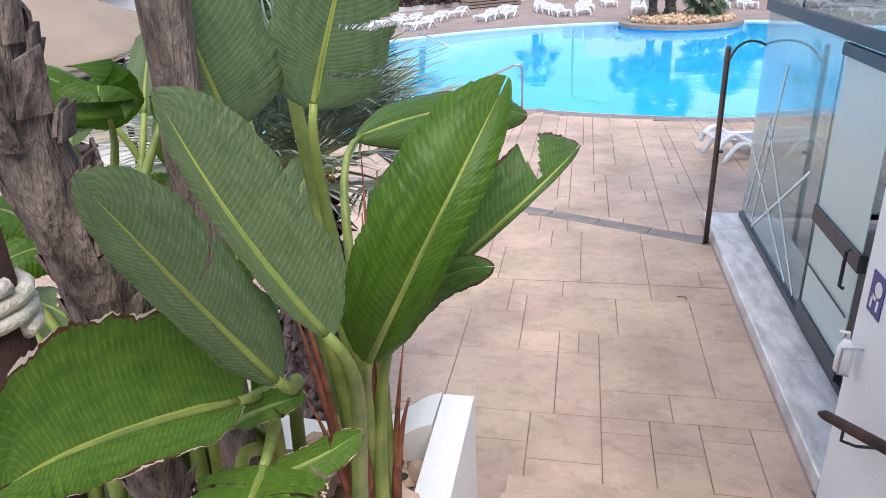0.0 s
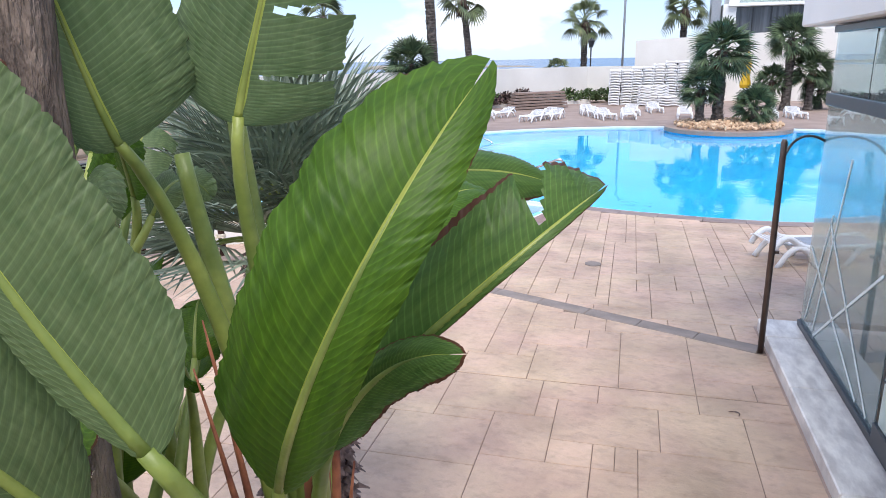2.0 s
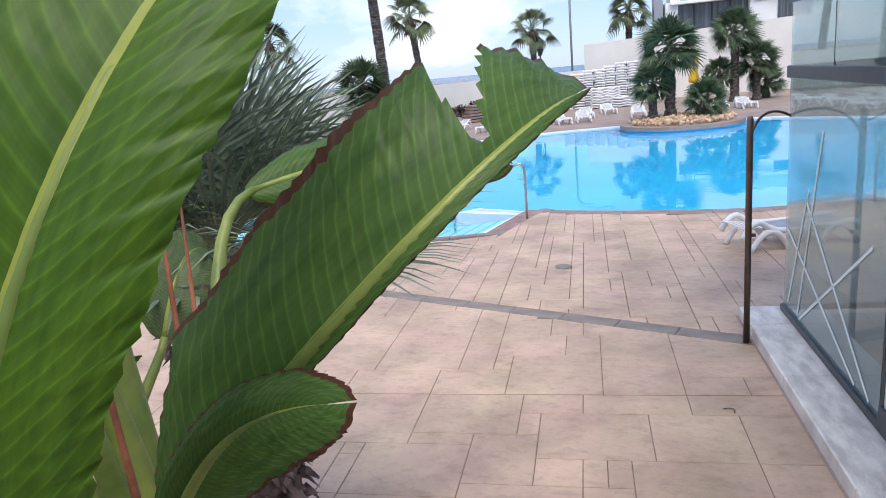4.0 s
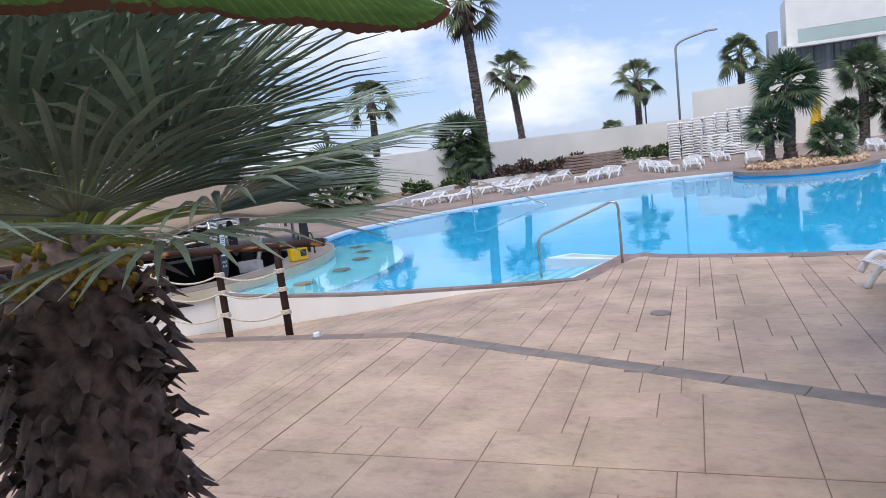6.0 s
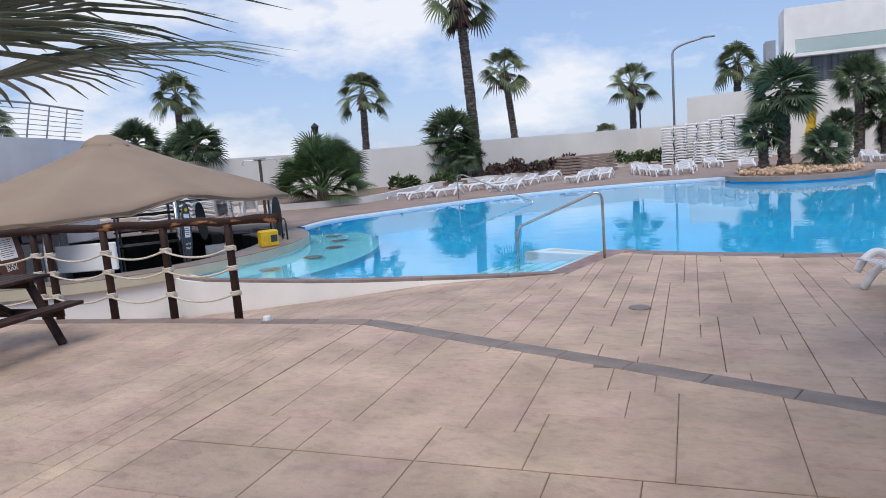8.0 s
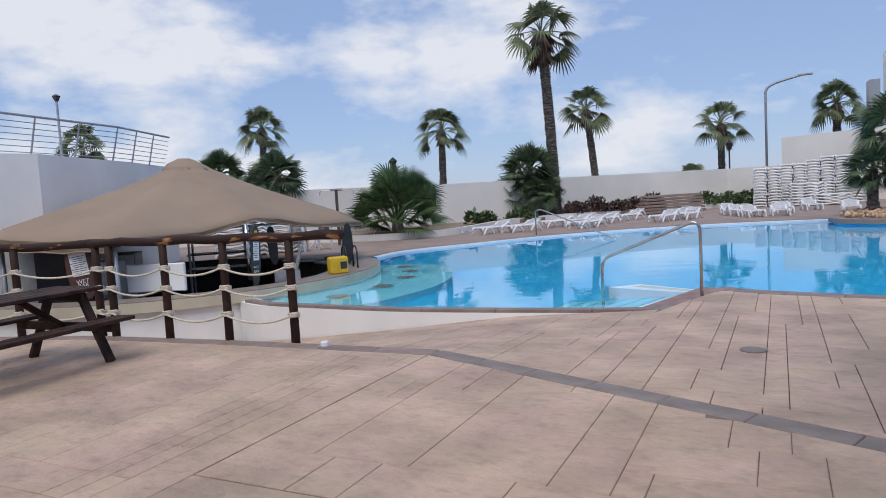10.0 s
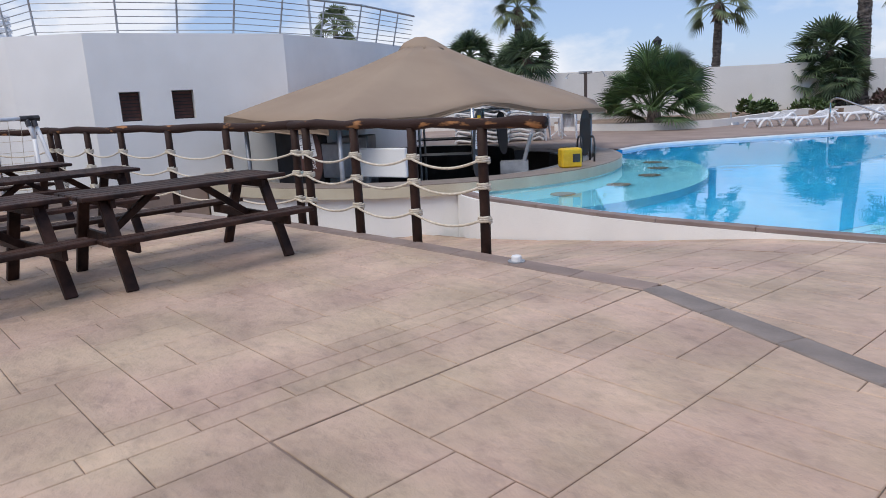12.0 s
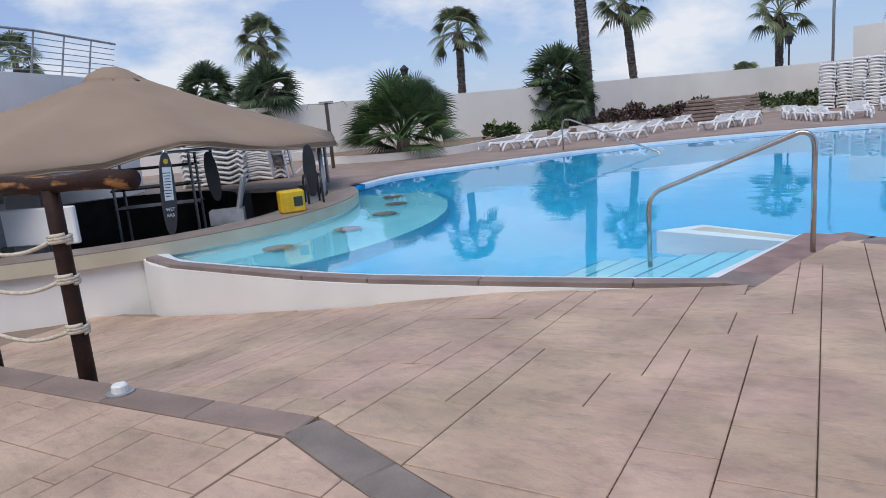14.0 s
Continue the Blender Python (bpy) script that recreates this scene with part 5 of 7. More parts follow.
for a in (0, 120, 240):
    bm = bmesh.new()
    beam(bm, (-17.0, 27.6, DECK_Z + 0.25), (-17.0 + 0.35 * math.cos(radians(a)), 27.6 + 0.35 * math.sin(radians(a)), DECK_Z), 0.03, 0.03)
    part("foot", bm, M_PLASTIC, t)

# ---- pool shower ----
t = thing("pool_shower", "tall grey outdoor shower column with two heads", "shower")
bm = bmesh.new()
box(bm, (-16.4, 28.5, 1.02), (0.12, 0.1, 2.35), 30, bevel=0.01)
part("column", bm, M_BRONZE, t)
bm = bmesh.new()
box(bm, (-16.4, 28.5, 2.22), (0.5, 0.16, 0.05), 30)
part("cap", bm, M_GREYSTEEL, t)
for s in (-1, 1):
    bm = bmesh.new()
    tube(bm, [(-16.4, 28.5, 2.15), (-16.4 + 0.55 * s, 28.5 + 0.3 * s, 2.2), (-16.4 + 0.65 * s, 28.5 + 0.35 * s, 2.05)], 0.02, 6)
    part("shower_arm", bm, M_GREYSTEEL, t)
    bm = bmesh.new()
    tube(bm, [(-16.4 + 0.65 * s, 28.5 + 0.35 * s, 2.06), (-16.4 + 0.66 * s, 28.5 + 0.355 * s, 2.0)], [0.03, 0.08], 10)
    part("shower_head", bm, M_GREYSTEEL, t)
# sunshade base on the deck
t = thing("parasol_base", "small grey parasol base on the deck", "parasol base")
bm = bmesh.new()
tube(bm, [(-13.5, 34.6, DECK_Z), (-13.5, 34.6, DECK_Z + 0.09)], [0.36, 0.3], 14)
part("foot", bm, M_GREYSTEEL, t)
bm = bmesh.new()
tube(bm, [(-13.5, 34.6, DECK_Z), (-13.5, 34.6, DECK_Z + 0.5)], 0.04, 8)
part("tube", bm, M_GREYSTEEL, t)
# closed yellow parasol
t = thing("closed_parasol", "closed yellow parasol on a white pole", "parasol")
bm = bmesh.new()
tube(bm, [(7.4, 49, DECK_Z), (7.4, 49, 3.4)], 0.035, 8)
part("pole", bm, M_PLASTIC, t)
bm = bmesh.new()
tube(bm, [(7.4, 49, 1.1), (7.4, 49, 1.3), (7.4, 49, 1.8), (7.4, 49, 2.6), (7.4, 49, 3.1), (7.4, 49, 3.35)], [0.3, 0.36, 0.24, 0.3, 0.18, 0.04], 9)
part("canopy", bm, M_YELLOW, t)
# slatted timber stack by the bed
t = thing("slat_pile", "pile of pale brown wooden slats by the planting bed", "timber pile")
for i in range(6):
    bm = bmesh.new()
    box(bm, (-5.6 + 0.02 * i, 48.2, DECK_Z + 0.1 + 0.19 * i), (4.6 - 0.16 * i, 0.7, 0.14), 42, bevel=0.02)
    part("slat", bm, M_EDGE, t)

# white pipe frame with a net
t = thing("goal_frame", "white pipe goal frame with black joints and a net", "goal")
GX0, GY0, GY1, GZ = -14.1, 5.6, 9.1, 1.55
tees = [6.2, 6.95, 7.65, 8.35, 9.0]
for a, b in [((GX0, GY0, GZ), (GX0, GY1, GZ)), ((GX0, GY1, GZ), (GX0 + 0.25, GY1 + 0.3, 0.0)), ((GX0, GY0, GZ), (GX0 + 0.25, GY0 - 0.3, 0.0)), ((GX0 - 0.55, GY0, 0.04), (GX0 - 0.55, GY1, 0.04))] + [((GX0, y, GZ), (GX0 + 0.12, y + 0.04, GZ - 0.35)) for y in tees] + [((GX0 + 0.12, y + 0.04, GZ - 0.35), (GX0 + 0.14, y + 0.05, 0.0)) for y in tees] + [((GX0, y, GZ), (GX0 - 0.55, y, 0.04)) for y in (GY0, GY1)]:
    bm = bmesh.new()
    tube(bm, [a, b], 0.035, 8)
    part("pipe", bm, M_PLASTIC, t, smooth=True)
for y in tees + [GY0, GY1]:
    bm = bmesh.new()
    tube(bm, [(GX0, y - 0.1, GZ), (GX0, y + 0.1, GZ)], 0.05, 8)
    tube(bm, [(GX0 + 0.02, y, GZ - 0.04), (GX0 + 0.05, y + 0.01, GZ - 0.14)], 0.046, 8)
    part("joint", bm, M_BLACK, t)
bm = bmesh.new()
for i in range(19):
    y = GY0 + (GY1 - GY0) * i / 18
    tube(bm, [(GX0, y, GZ), (GX0 - 0.3, y, GZ * 0.45), (GX0 - 0.55, y, 0.05)], 0.004, 4, caps=False)
for i in range(1, 8):
    f = i / 8
    tube(bm, [(GX0 - 0.55 * f, GY0, GZ * (1 - f)), (GX0 - 0.55 * f, GY1, GZ * (1 - f))], 0.004, 4, caps=False)
part("net", bm, M_ROPE, t)
# street lamps beyond the wall
t = thing("street_lamp", "tall grey street lamp with a curved arm", "street lamp")
bm = bmesh.new()
tube(bm, [(-0.4, 62, -2), (-0.4, 62, 7.8)] + bezier([(-0.4, 62, 8.0), (-0.35, 62, 8.6), (0.6, 62, 8.7), (2.0, 62, 9.0)], 6), 0.09, 8)
part("pole", bm, M_GREYSTEEL, t, smooth=True)
bm = bmesh.new()
box(bm, (2.3, 62, 9.0), (0.9, 0.3, 0.14), bevel=0.03)
part("lamp_head", bm, M_GREYSTEEL, t)


def lantern(x, y, z0, z1):
    t = thing("lantern_post", "black lantern street lamp beyond the wall", "street lamp")
    bm = bmesh.new()
    tube(bm, [(x, y, z0), (x, y, z1)], 0.06, 8)
    part("pole", bm, M_FRAME, t)
    bm = bmesh.new()
    tube(bm, [(x, y, z1), (x, y, z1 + 0.5), (x, y, z1 + 0.55), (x, y, z1 + 0.8)], [0.14, 0.28, 0.32, 0.03], 6)
    part("lantern", bm, M_FRAME, t)


lantern(-3.0, 62, -2, 3.9)
lantern(-22.5, 44, -2, 3.6)
t = thing("roof_lamp_pole", "thin grey lamp pole on the roof terrace", "lamp")
bm = bmesh.new()
tube(bm, [(-18.6, 17.8, 3.3), (-18.6, 17.8, 5.15)], 0.035, 8)
part("pole", bm, M_GREYSTEEL, t)
bm = bmesh.new()
tube(bm, [(-18.6, 17.8, 5.1), (-18.6, 17.8, 5.25), (-18.6, 17.8, 5.3)], [0.05, 0.12, 0.03], 10)
part("lamp", bm, M_FRAME, t)


# ---- palms ----
def fan(bm, o, d, n, R, segs=22, spread=150, droop=0.25, w=0.045, rnd=random):
    """A fan-shaped frond blade: folded fingers spread about d in the plane with normal n, drooping at the tips."""
    d, n = Vector(d).normalized(), Vector(n).normalized()
    s = d.cross(n).normalized()
    n = s.cross(d)
    for i in range(segs):
        a = radians(spread) * ((i + 0.5) / segs - 0.5)
        e = d * math.cos(a) + s * math.sin(a)
        t = e.cross(n)
        L = R * (0.72 + 0.28 * math.cos(a * 0.9)) * rnd.uniform(0.9, 1.08)
        rows = []
        for f, k in ((0.04, 0.25), (0.5, 1.0), (0.8, 0.62), (1.0, 0.05)):
            c = Vector(o) + e * L * f + n * (0.12 * L * f) + Vector((0, 0, -1)) * droop * L * f ** 2.6
            rows.append([bm.verts.new(c - t * w * k), bm.verts.new(c + n * w * 0.5 * k), bm.verts.new(c + t * w * k)])
        for r0, r1 in zip(rows, rows[1:]):
            bm.faces.new((r0[0], r0[1], r1[1], r1[0]))
            bm.faces.new((r0[1], r0[2], r1[2], r1[1]))


def crown_mesh(seed, R, count=30, segs=18, pet=0.45, w=0.05, low=-50, material=None, spread=165, roll=0.8, droop=0.4):
    """Fronds on arching stalks, each fan turned about its own stalk."""
    rnd = random.Random(seed)
    bm = bmesh.new()
    for i in range(count):
        az = i * 2.39996 + rnd.uniform(-0.35, 0.35)
        el = radians(low + (84 - low) * (1 - (i + 0.5) / count) ** 0.85 + rnd.uniform(-9, 9))
        d = Vector((math.cos(az) * math.cos(el), math.sin(az) * math.cos(el), math.sin(el)))
        o = d * R * pet * rnd.uniform(0.85, 1.15)
        o.z -= 0.08 * R * (1 - d.z)
        tube(bm, [(0, 0, 0), o * 0.5 + Vector((0, 0, 0.05 * R)), o], 0.013 * R, 4, caps=False)
        e = (d + Vector((0, 0, -0.25 * math.cos(el)))).normalized()
        side = Vector((-math.sin(az), math.cos(az), 0))
        nrm = Matrix.Rotation(rnd.uniform(-roll, roll), 3, e) @ side.cross(e)
        if nrm.z < 0:
            nrm = -nrm
        fan(bm, o, e, nrm, R * (1 - pet) * rnd.uniform(0.9, 1.15), segs, spread * rnd.uniform(0.85, 1.1), droop, w * R, rnd)
    return mesh_from("crown", bm, material or M_FRONDFAR)


def skirt_mesh(seed, R, count=26):
    """Dead fronds hanging under a crown."""
    rnd = random.Random(seed)
    bm = bmesh.new()
    for i in range(count):
        az, el = i * 2.4, radians(rnd.uniform(-85, -55))
        d = Vector((math.cos(az) * math.cos(el), math.sin(az) * math.cos(el), math.sin(el)))
        fan(bm, Vector((0.06 * math.cos(az), 0.06 * math.sin(az), rnd.uniform(-0.5, 0.1) * R)), d, (math.cos(az), math.sin(az), 0.3), R * rnd.uniform(0.4, 0.6), 6, 60, 0.1, 0.05 * R, rnd)
    return mesh_from("dead_fronds", bm, M_HUSKDARK)


M_HUSKDARK = mat("dead_frond", (0.13, 0.085, 0.06), (0.06, 0.042, 0.034), 0.85, scale=6, vary=0.4, island=True)
CROWNS = [crown_mesh(11, 1.0, 24, low=-42, pet=0.5, segs=15, w=0.026, spread=190, roll=1.0, droop=0.5), crown_mesh(12, 1.0, 22, low=-38, pet=0.52, segs=15, w=0.026, spread=185, roll=1.0, droop=0.5), crown_mesh(13, 1.0, 46, low=-45, pet=0.46, segs=16, w=0.026, spread=185, roll=1.1, droop=0.22, material=M_FRONDDARK)]
SKIRT = skirt_mesh(5, 1.0)


def palm(x, y, z0, z1, r, R, label, variant=0, lean=(0, 0), skirt=True, group="palms", long_skirt=0.62):
    """A palm whose trunk is ringed and ragged with old leaf bases."""
    t = thing("palm_tree", label, "palm tree", group=group)
    rnd = random.Random(int(x * 31 + y * 7))
    n = max(8, int((z1 - z0) / 0.09))
    pts = [Vector((x + lean[0] * (i / n) ** 1.5, y + lean[1] * (i / n) ** 1.5, z0 + (z1 - z0) * i / n)) for i in range(n + 1)]
    rad = [r * (1.0 + 0.4 * max(0.0, 1 - i / 6) + 0.1 * (i % 2) + rnd.uniform(-0.05, 0.05) - 0.15 * i / n) for i in range(n + 1)]
    bm = bmesh.new()
    tube(bm, pts, rad, 10)
    for v in bm.verts:
        v.co += Vector((rnd.uniform(-1, 1), rnd.uniform(-1, 1), 0)) * r * 0.09
    for i in range(1, n):
        for _ in range(3):
            a, h = rnd.uniform(0, 6.28), rnd.uniform(0.08, 0.16)
            e = Vector((math.cos(a), math.sin(a), 0))
            q, b = Vector((-e.y, e.x, 0)) * r * 0.22, pts[i] + e * rad[i] * 0.93
            bm.faces.new([bm.verts.new(p) for p in (b - q, b + q, b + e * r * 0.3 + Vector((0, 0, h)))])
    part("trunk", bm, M_TRUNKFAR, t)
    o = new("crown", CROWNS[variant])
    o.parent = t
    o.matrix_basis = Matrix.Translation(pts[-1]) @ Matrix.Rotation(x * 1.7 + y, 4, "Z") @ Matrix.Scale(R, 4)
    if skirt:
        o = new("dead_fronds", SKIRT)
        o.parent = t
        o.matrix_basis = Matrix.Translation(pts[-1]) @ Matrix.Rotation(x, 4, "Z") @ Matrix.Scale(R * long_skirt, 4)
    return t


far = "tall fan palm with a slender trunk beyond the white wall"
palm(-34.2, 45, -2.3, 7.4, 0.26, 2.1, far, 0)
palm(-20.9, 48, -2.3, 6.2, 0.26, 2.1, far, 1, (0.15, 0))
palm(-12.7, 60, -2.3, 7.9, 0.3, 2.4, far, 0, (-0.8, 0))
palm(-3.7, 64, -2.3, 6.1, 0.28, 2.4, far, 1)
palm(4.5, 66, -2.3, 7.0, 0.3, 2.3, far, 0)
palm(-5.9, 62.5, -2.3, 2.0, 0.25, 1.5, "low fan palm just showing over the white wall", 1)
palm(-22, 21, 3.3, 4.2, 0.1, 1.0, "small fan palm on the roof terrace", 0, skirt=False)
palm(-12.42, 47, 0.0, 11.5, 0.335, 2.6, "very tall fan palm with a thick ringed trunk in the bed", 1, (-0.5, 0), long_skirt=0.95)
bedl = "bushy dark fan palm in the planting bed by the wall"
palm(-13.8, 46.2, 0.0, 2.9, 0.24, 2.1, bedl, 2)
palm(-14.6, 45.8, 0.0, 1.5, 0.2, 1.8, bedl, 2)
palm(-13.0, 45.9, 0.0, 1.6, 0.2, 1.6, bedl, 2)
palm(-27.6, 33.5, -0.2, 3.6, 0.22, 1.6, "dark fan palm behind the bar canopy", 2)
palm(-23.6, 33.5, -0.2, 3.2, 0.22, 1.7, "dark fan palm behind the bar canopy", 2)
palm(-25.4, 34.5, -0.2, 2.6, 0.22, 1.6, "dark fan palm behind the bar canopy", 2)
isl_l = "fan palm with a dark shaggy trunk on the pool island"
palm(4.4, 35.4, 0.0, 3.35, 0.24, 1.65, isl_l, 2)
palm(3.6, 35.2, 0.0, 1.75, 0.2, 1.15, isl_l, 2)
palm(5.9, 34.9, 0.0, 0.9, 0.16, 1.15, "small fan palm on the pool island", 2, skirt=False)
wl2 = "fan palm in front of the tall white wall"
palm(9.5, 47.2, -0.16, 4.0, 0.25, 1.7, wl2, 2)
palm(10.8, 47.4, -0.16, 2.2, 0.2, 1.5, wl2, 2)
palm(8.7, 47.6, -0.16, 1.6, 0.18, 1.2, wl2, 2)
palm(11.6, 48.5, -0.16, 1.0, 0.18, 1.3, wl2, 2, skirt=False)

# broad bush of fan fronds by the shower
M_BUSHFROND = mat("bush_frond", (0.115, 0.18, 0.06), (0.05, 0.09, 0.034), 0.5, scale=3, fine=30, bump=0.1, vary=0.4, island=True)
bush = thing("fan_palm_bush", "large green fan palm bush growing by the white wall", "palm bush")
bm = bmesh.new()
rnd = random.Random(8)
hub = Vector((-15.7, 32.3, 0.75))
for i in range(74):
    az = i * 2.39996 + rnd.uniform(-0.3, 0.3)
    el = radians(-12 + 94 * (1 - (i + 0.5) / 74) ** 0.9 + rnd.uniform(-8, 8))
    d = Vector((math.cos(az) * math.cos(el), math.sin(az) * math.cos(el), math.sin(el)))
    o = hub + d * rnd.uniform(1.1, 1.85)
    tube(bm, [hub - Vector((0, 0, 0.3)), (hub + o) / 2 + Vector((0, 0, 0.1)), o], 0.02, 4, caps=False)
    side = Vector((-math.sin(az), math.cos(az), 0))
    nrm = Matrix.Rotation(rnd.uniform(-0.9, 0.9), 3, d) @ side.cross(d)
    if nrm.z < 0:
        nrm = -nrm
    fan(bm, o, d + Vector((0, 0, 0.15)), nrm, rnd.uniform(0.95, 1.3), 26, 205, 0.3, 0.038, rnd)
part("fronds", bm, M_BUSHFROND, bush)
bm = bmesh.new()
tube(bm, [(-15.7, 32.3, -0.1), (-15.7, 32.3, 0.6)], [0.35, 0.25], 9)
part("trunk", bm, M_TRUNK, bush)


# ---- shrubs in the bed ----
def shrub(name, label, centres, material, leaf=0.1, n=260):
    t = thing(name, label, "shrub", kind="stuff")
    bm = bmesh.new()
    rnd = random.Random(len(centres) * 7 + n)
    for (x, y, z, rx, ry, rz) in centres:
        for _ in range(n):
            a, b = rnd.uniform(0, 6.28), math.acos(rnd.uniform(0, 1))
            k = rnd.uniform(0.6, 1.05)
            c = Vector((x + rx * k * math.sin(b) * math.cos(a), y + ry * k * math.sin(b) * math.sin(a), z + rz * k * math.cos(b)))
            u = Vector((rnd.uniform(-1, 1), rnd.uniform(-1, 1), rnd.uniform(0, 1))).normalized() * leaf * rnd.uniform(0.7, 1.6)
            v = u.cross(Vector((rnd.uniform(-1, 1), rnd.uniform(-1, 1), 1))).normalized() * leaf * 0.35
            bm.faces.new([bm.verts.new(p) for p in (c, c + u * 0.5 + v, c + u, c + u * 0.5 - v)])
    part("leaves", bm, material, t)


shrub("purple_shrubs", "low purple-brown shrubs along the white wall", [(-11.2 + 1.05 * i, 47.2 + 0.85 * i + 0.2 * math.sin(i * 3), 0.05, 0.8, 0.8, 0.75 + 0.25 * math.sin(i * 2.1)) for i in range(5)], M_PURPLE, 0.2, 600)
shrub("green_shrubs", "low green shrubs along the white wall", [(-13.6, 43.6, 0.0, 1.0, 0.9, 0.5), (-9.0, 49.9, 0.0, 0.9, 0.9, 0.7), (-4.0, 53.6, 0.0, 1.0, 0.8, 0.9), (-2.6, 54.6, 0.0, 0.9, 0.8, 0.8), (-1.6, 55.6, -0.1, 0.9, 0.8, 0.9), (-14.4, 40.0, 0.0, 0.6, 0.6, 0.6)], M_SHRUB, 0.2, 500)
shrub("agave_clump", "small bright green plant by the kerb", [(-14.6, 38.6, 0.1, 0.45, 0.45, 0.55)], M_SHRUB, 0.3, 120)


# ---- rocks ----
def rock(bm, c, s, rnd):
    g = bmesh.ops.create_icosphere(bm, subdivisions=1, radius=1.0, matrix=Matrix.Translation(c) @ Euler((rnd.uniform(0, 3), rnd.uniform(0, 3), rnd.uniform(0, 3))).to_matrix().to_4x4() @ Matrix.Diagonal((s * rnd.uniform(0.7, 1.3), s * rnd.uniform(0.6, 1.1), s * rnd.uniform(0.5, 0.9), 1)))
    for v in g["verts"]:
        v.co += Vector((rnd.uniform(-1, 1), rnd.uniform(-1, 1), rnd.uniform(-1, 1))) * s * 0.18


island = thing("pool_island", "round planted island with a concrete rim in the pool", "pool island", kind="structure")
ell = lambda k, n: [(4.85 + 2.75 * k * math.cos(a), 35.2 + 2.75 * k * math.sin(a)) for a in np.linspace(0, 2 * math.pi, n, endpoint=False)]
bm = bmesh.new()
prism(bm, ell(0.93, 40), -1.6, -0.2)
part("base", bm, M_POOL, island)
bm = bmesh.new()
prism(bm, ell(1.0, 40), -0.2, -0.02)
part("rim", bm, M_DECK, island)
rnd = random.Random(3)
bm = bmesh.new()
for i in range(900):
    a, k = rnd.uniform(0, 6.28), math.sqrt(rnd.uniform(0, 1)) * 0.84
    rock(bm, (4.85 + 2.75 * k * math.cos(a), 35.2 + 2.75 * k * math.sin(a), 0.02 + 0.16 * (1 - k) + rnd.uniform(0, 0.1)), rnd.uniform(0.05, 0.12), rnd)
tagged(part("island_rocks", bm, M_STONE), "orange limestone rocks heaped on the pool island", "rocks", kind="stuff")
M_STONE2 = mat("planter_limestone", (0.76, 0.56, 0.42), (0.52, 0.36, 0.25), 0.8, scale=9, fine=60, bump=0.6, vary=0.3)
for i in range(46):
    bm = bmesh.new()
    s = rnd.uniform(0.06, 0.12)
    c = (rnd.uniform(-0.62, -0.08), rnd.uniform(2.25, 3.0), 1.27 + rnd.uniform(0.0, 0.1))
    rock(bm, (0, 0, 0), s, rnd)
    o = part("stone", bm, M_STONE2, planter)
    o.location = c


t = thing("seedling", "small green seedling among the planter stones", "plant")
for i in range(7):
    bm = bmesh.new()
    a = i * 0.9
    c = Vector((-0.2 + 0.05 * math.cos(a), 2.72 + 0.05 * math.sin(a), 1.42 + 0.01 * i))
    u, v = Vector((math.cos(a), math.sin(a), 0.2)) * 0.06, Vector((-math.sin(a), math.cos(a), 0)) * 0.028
    bm.faces.new([bm.verts.new(p) for p in (c, c + u * 0.5 + v, c + u * 0.85 + v * 0.6, c + u, c + u * 0.85 - v * 0.6, c + u * 0.5 - v)])
    bmesh.ops.solidify(bm, geom=bm.faces[:], thickness=0.002)
    part("leaf", bm, M_SHRUB, t)
bm = bmesh.new()
tube(bm, [(-0.2, 2.72, 1.22), (-0.2, 2.72, 1.43)], 0.005, 5)
part("stem", bm, M_STALK, t)

# ---- broad-leaved plants beside the steps ----
EYE0 = Vector((0.56, 0.8, 3.35))


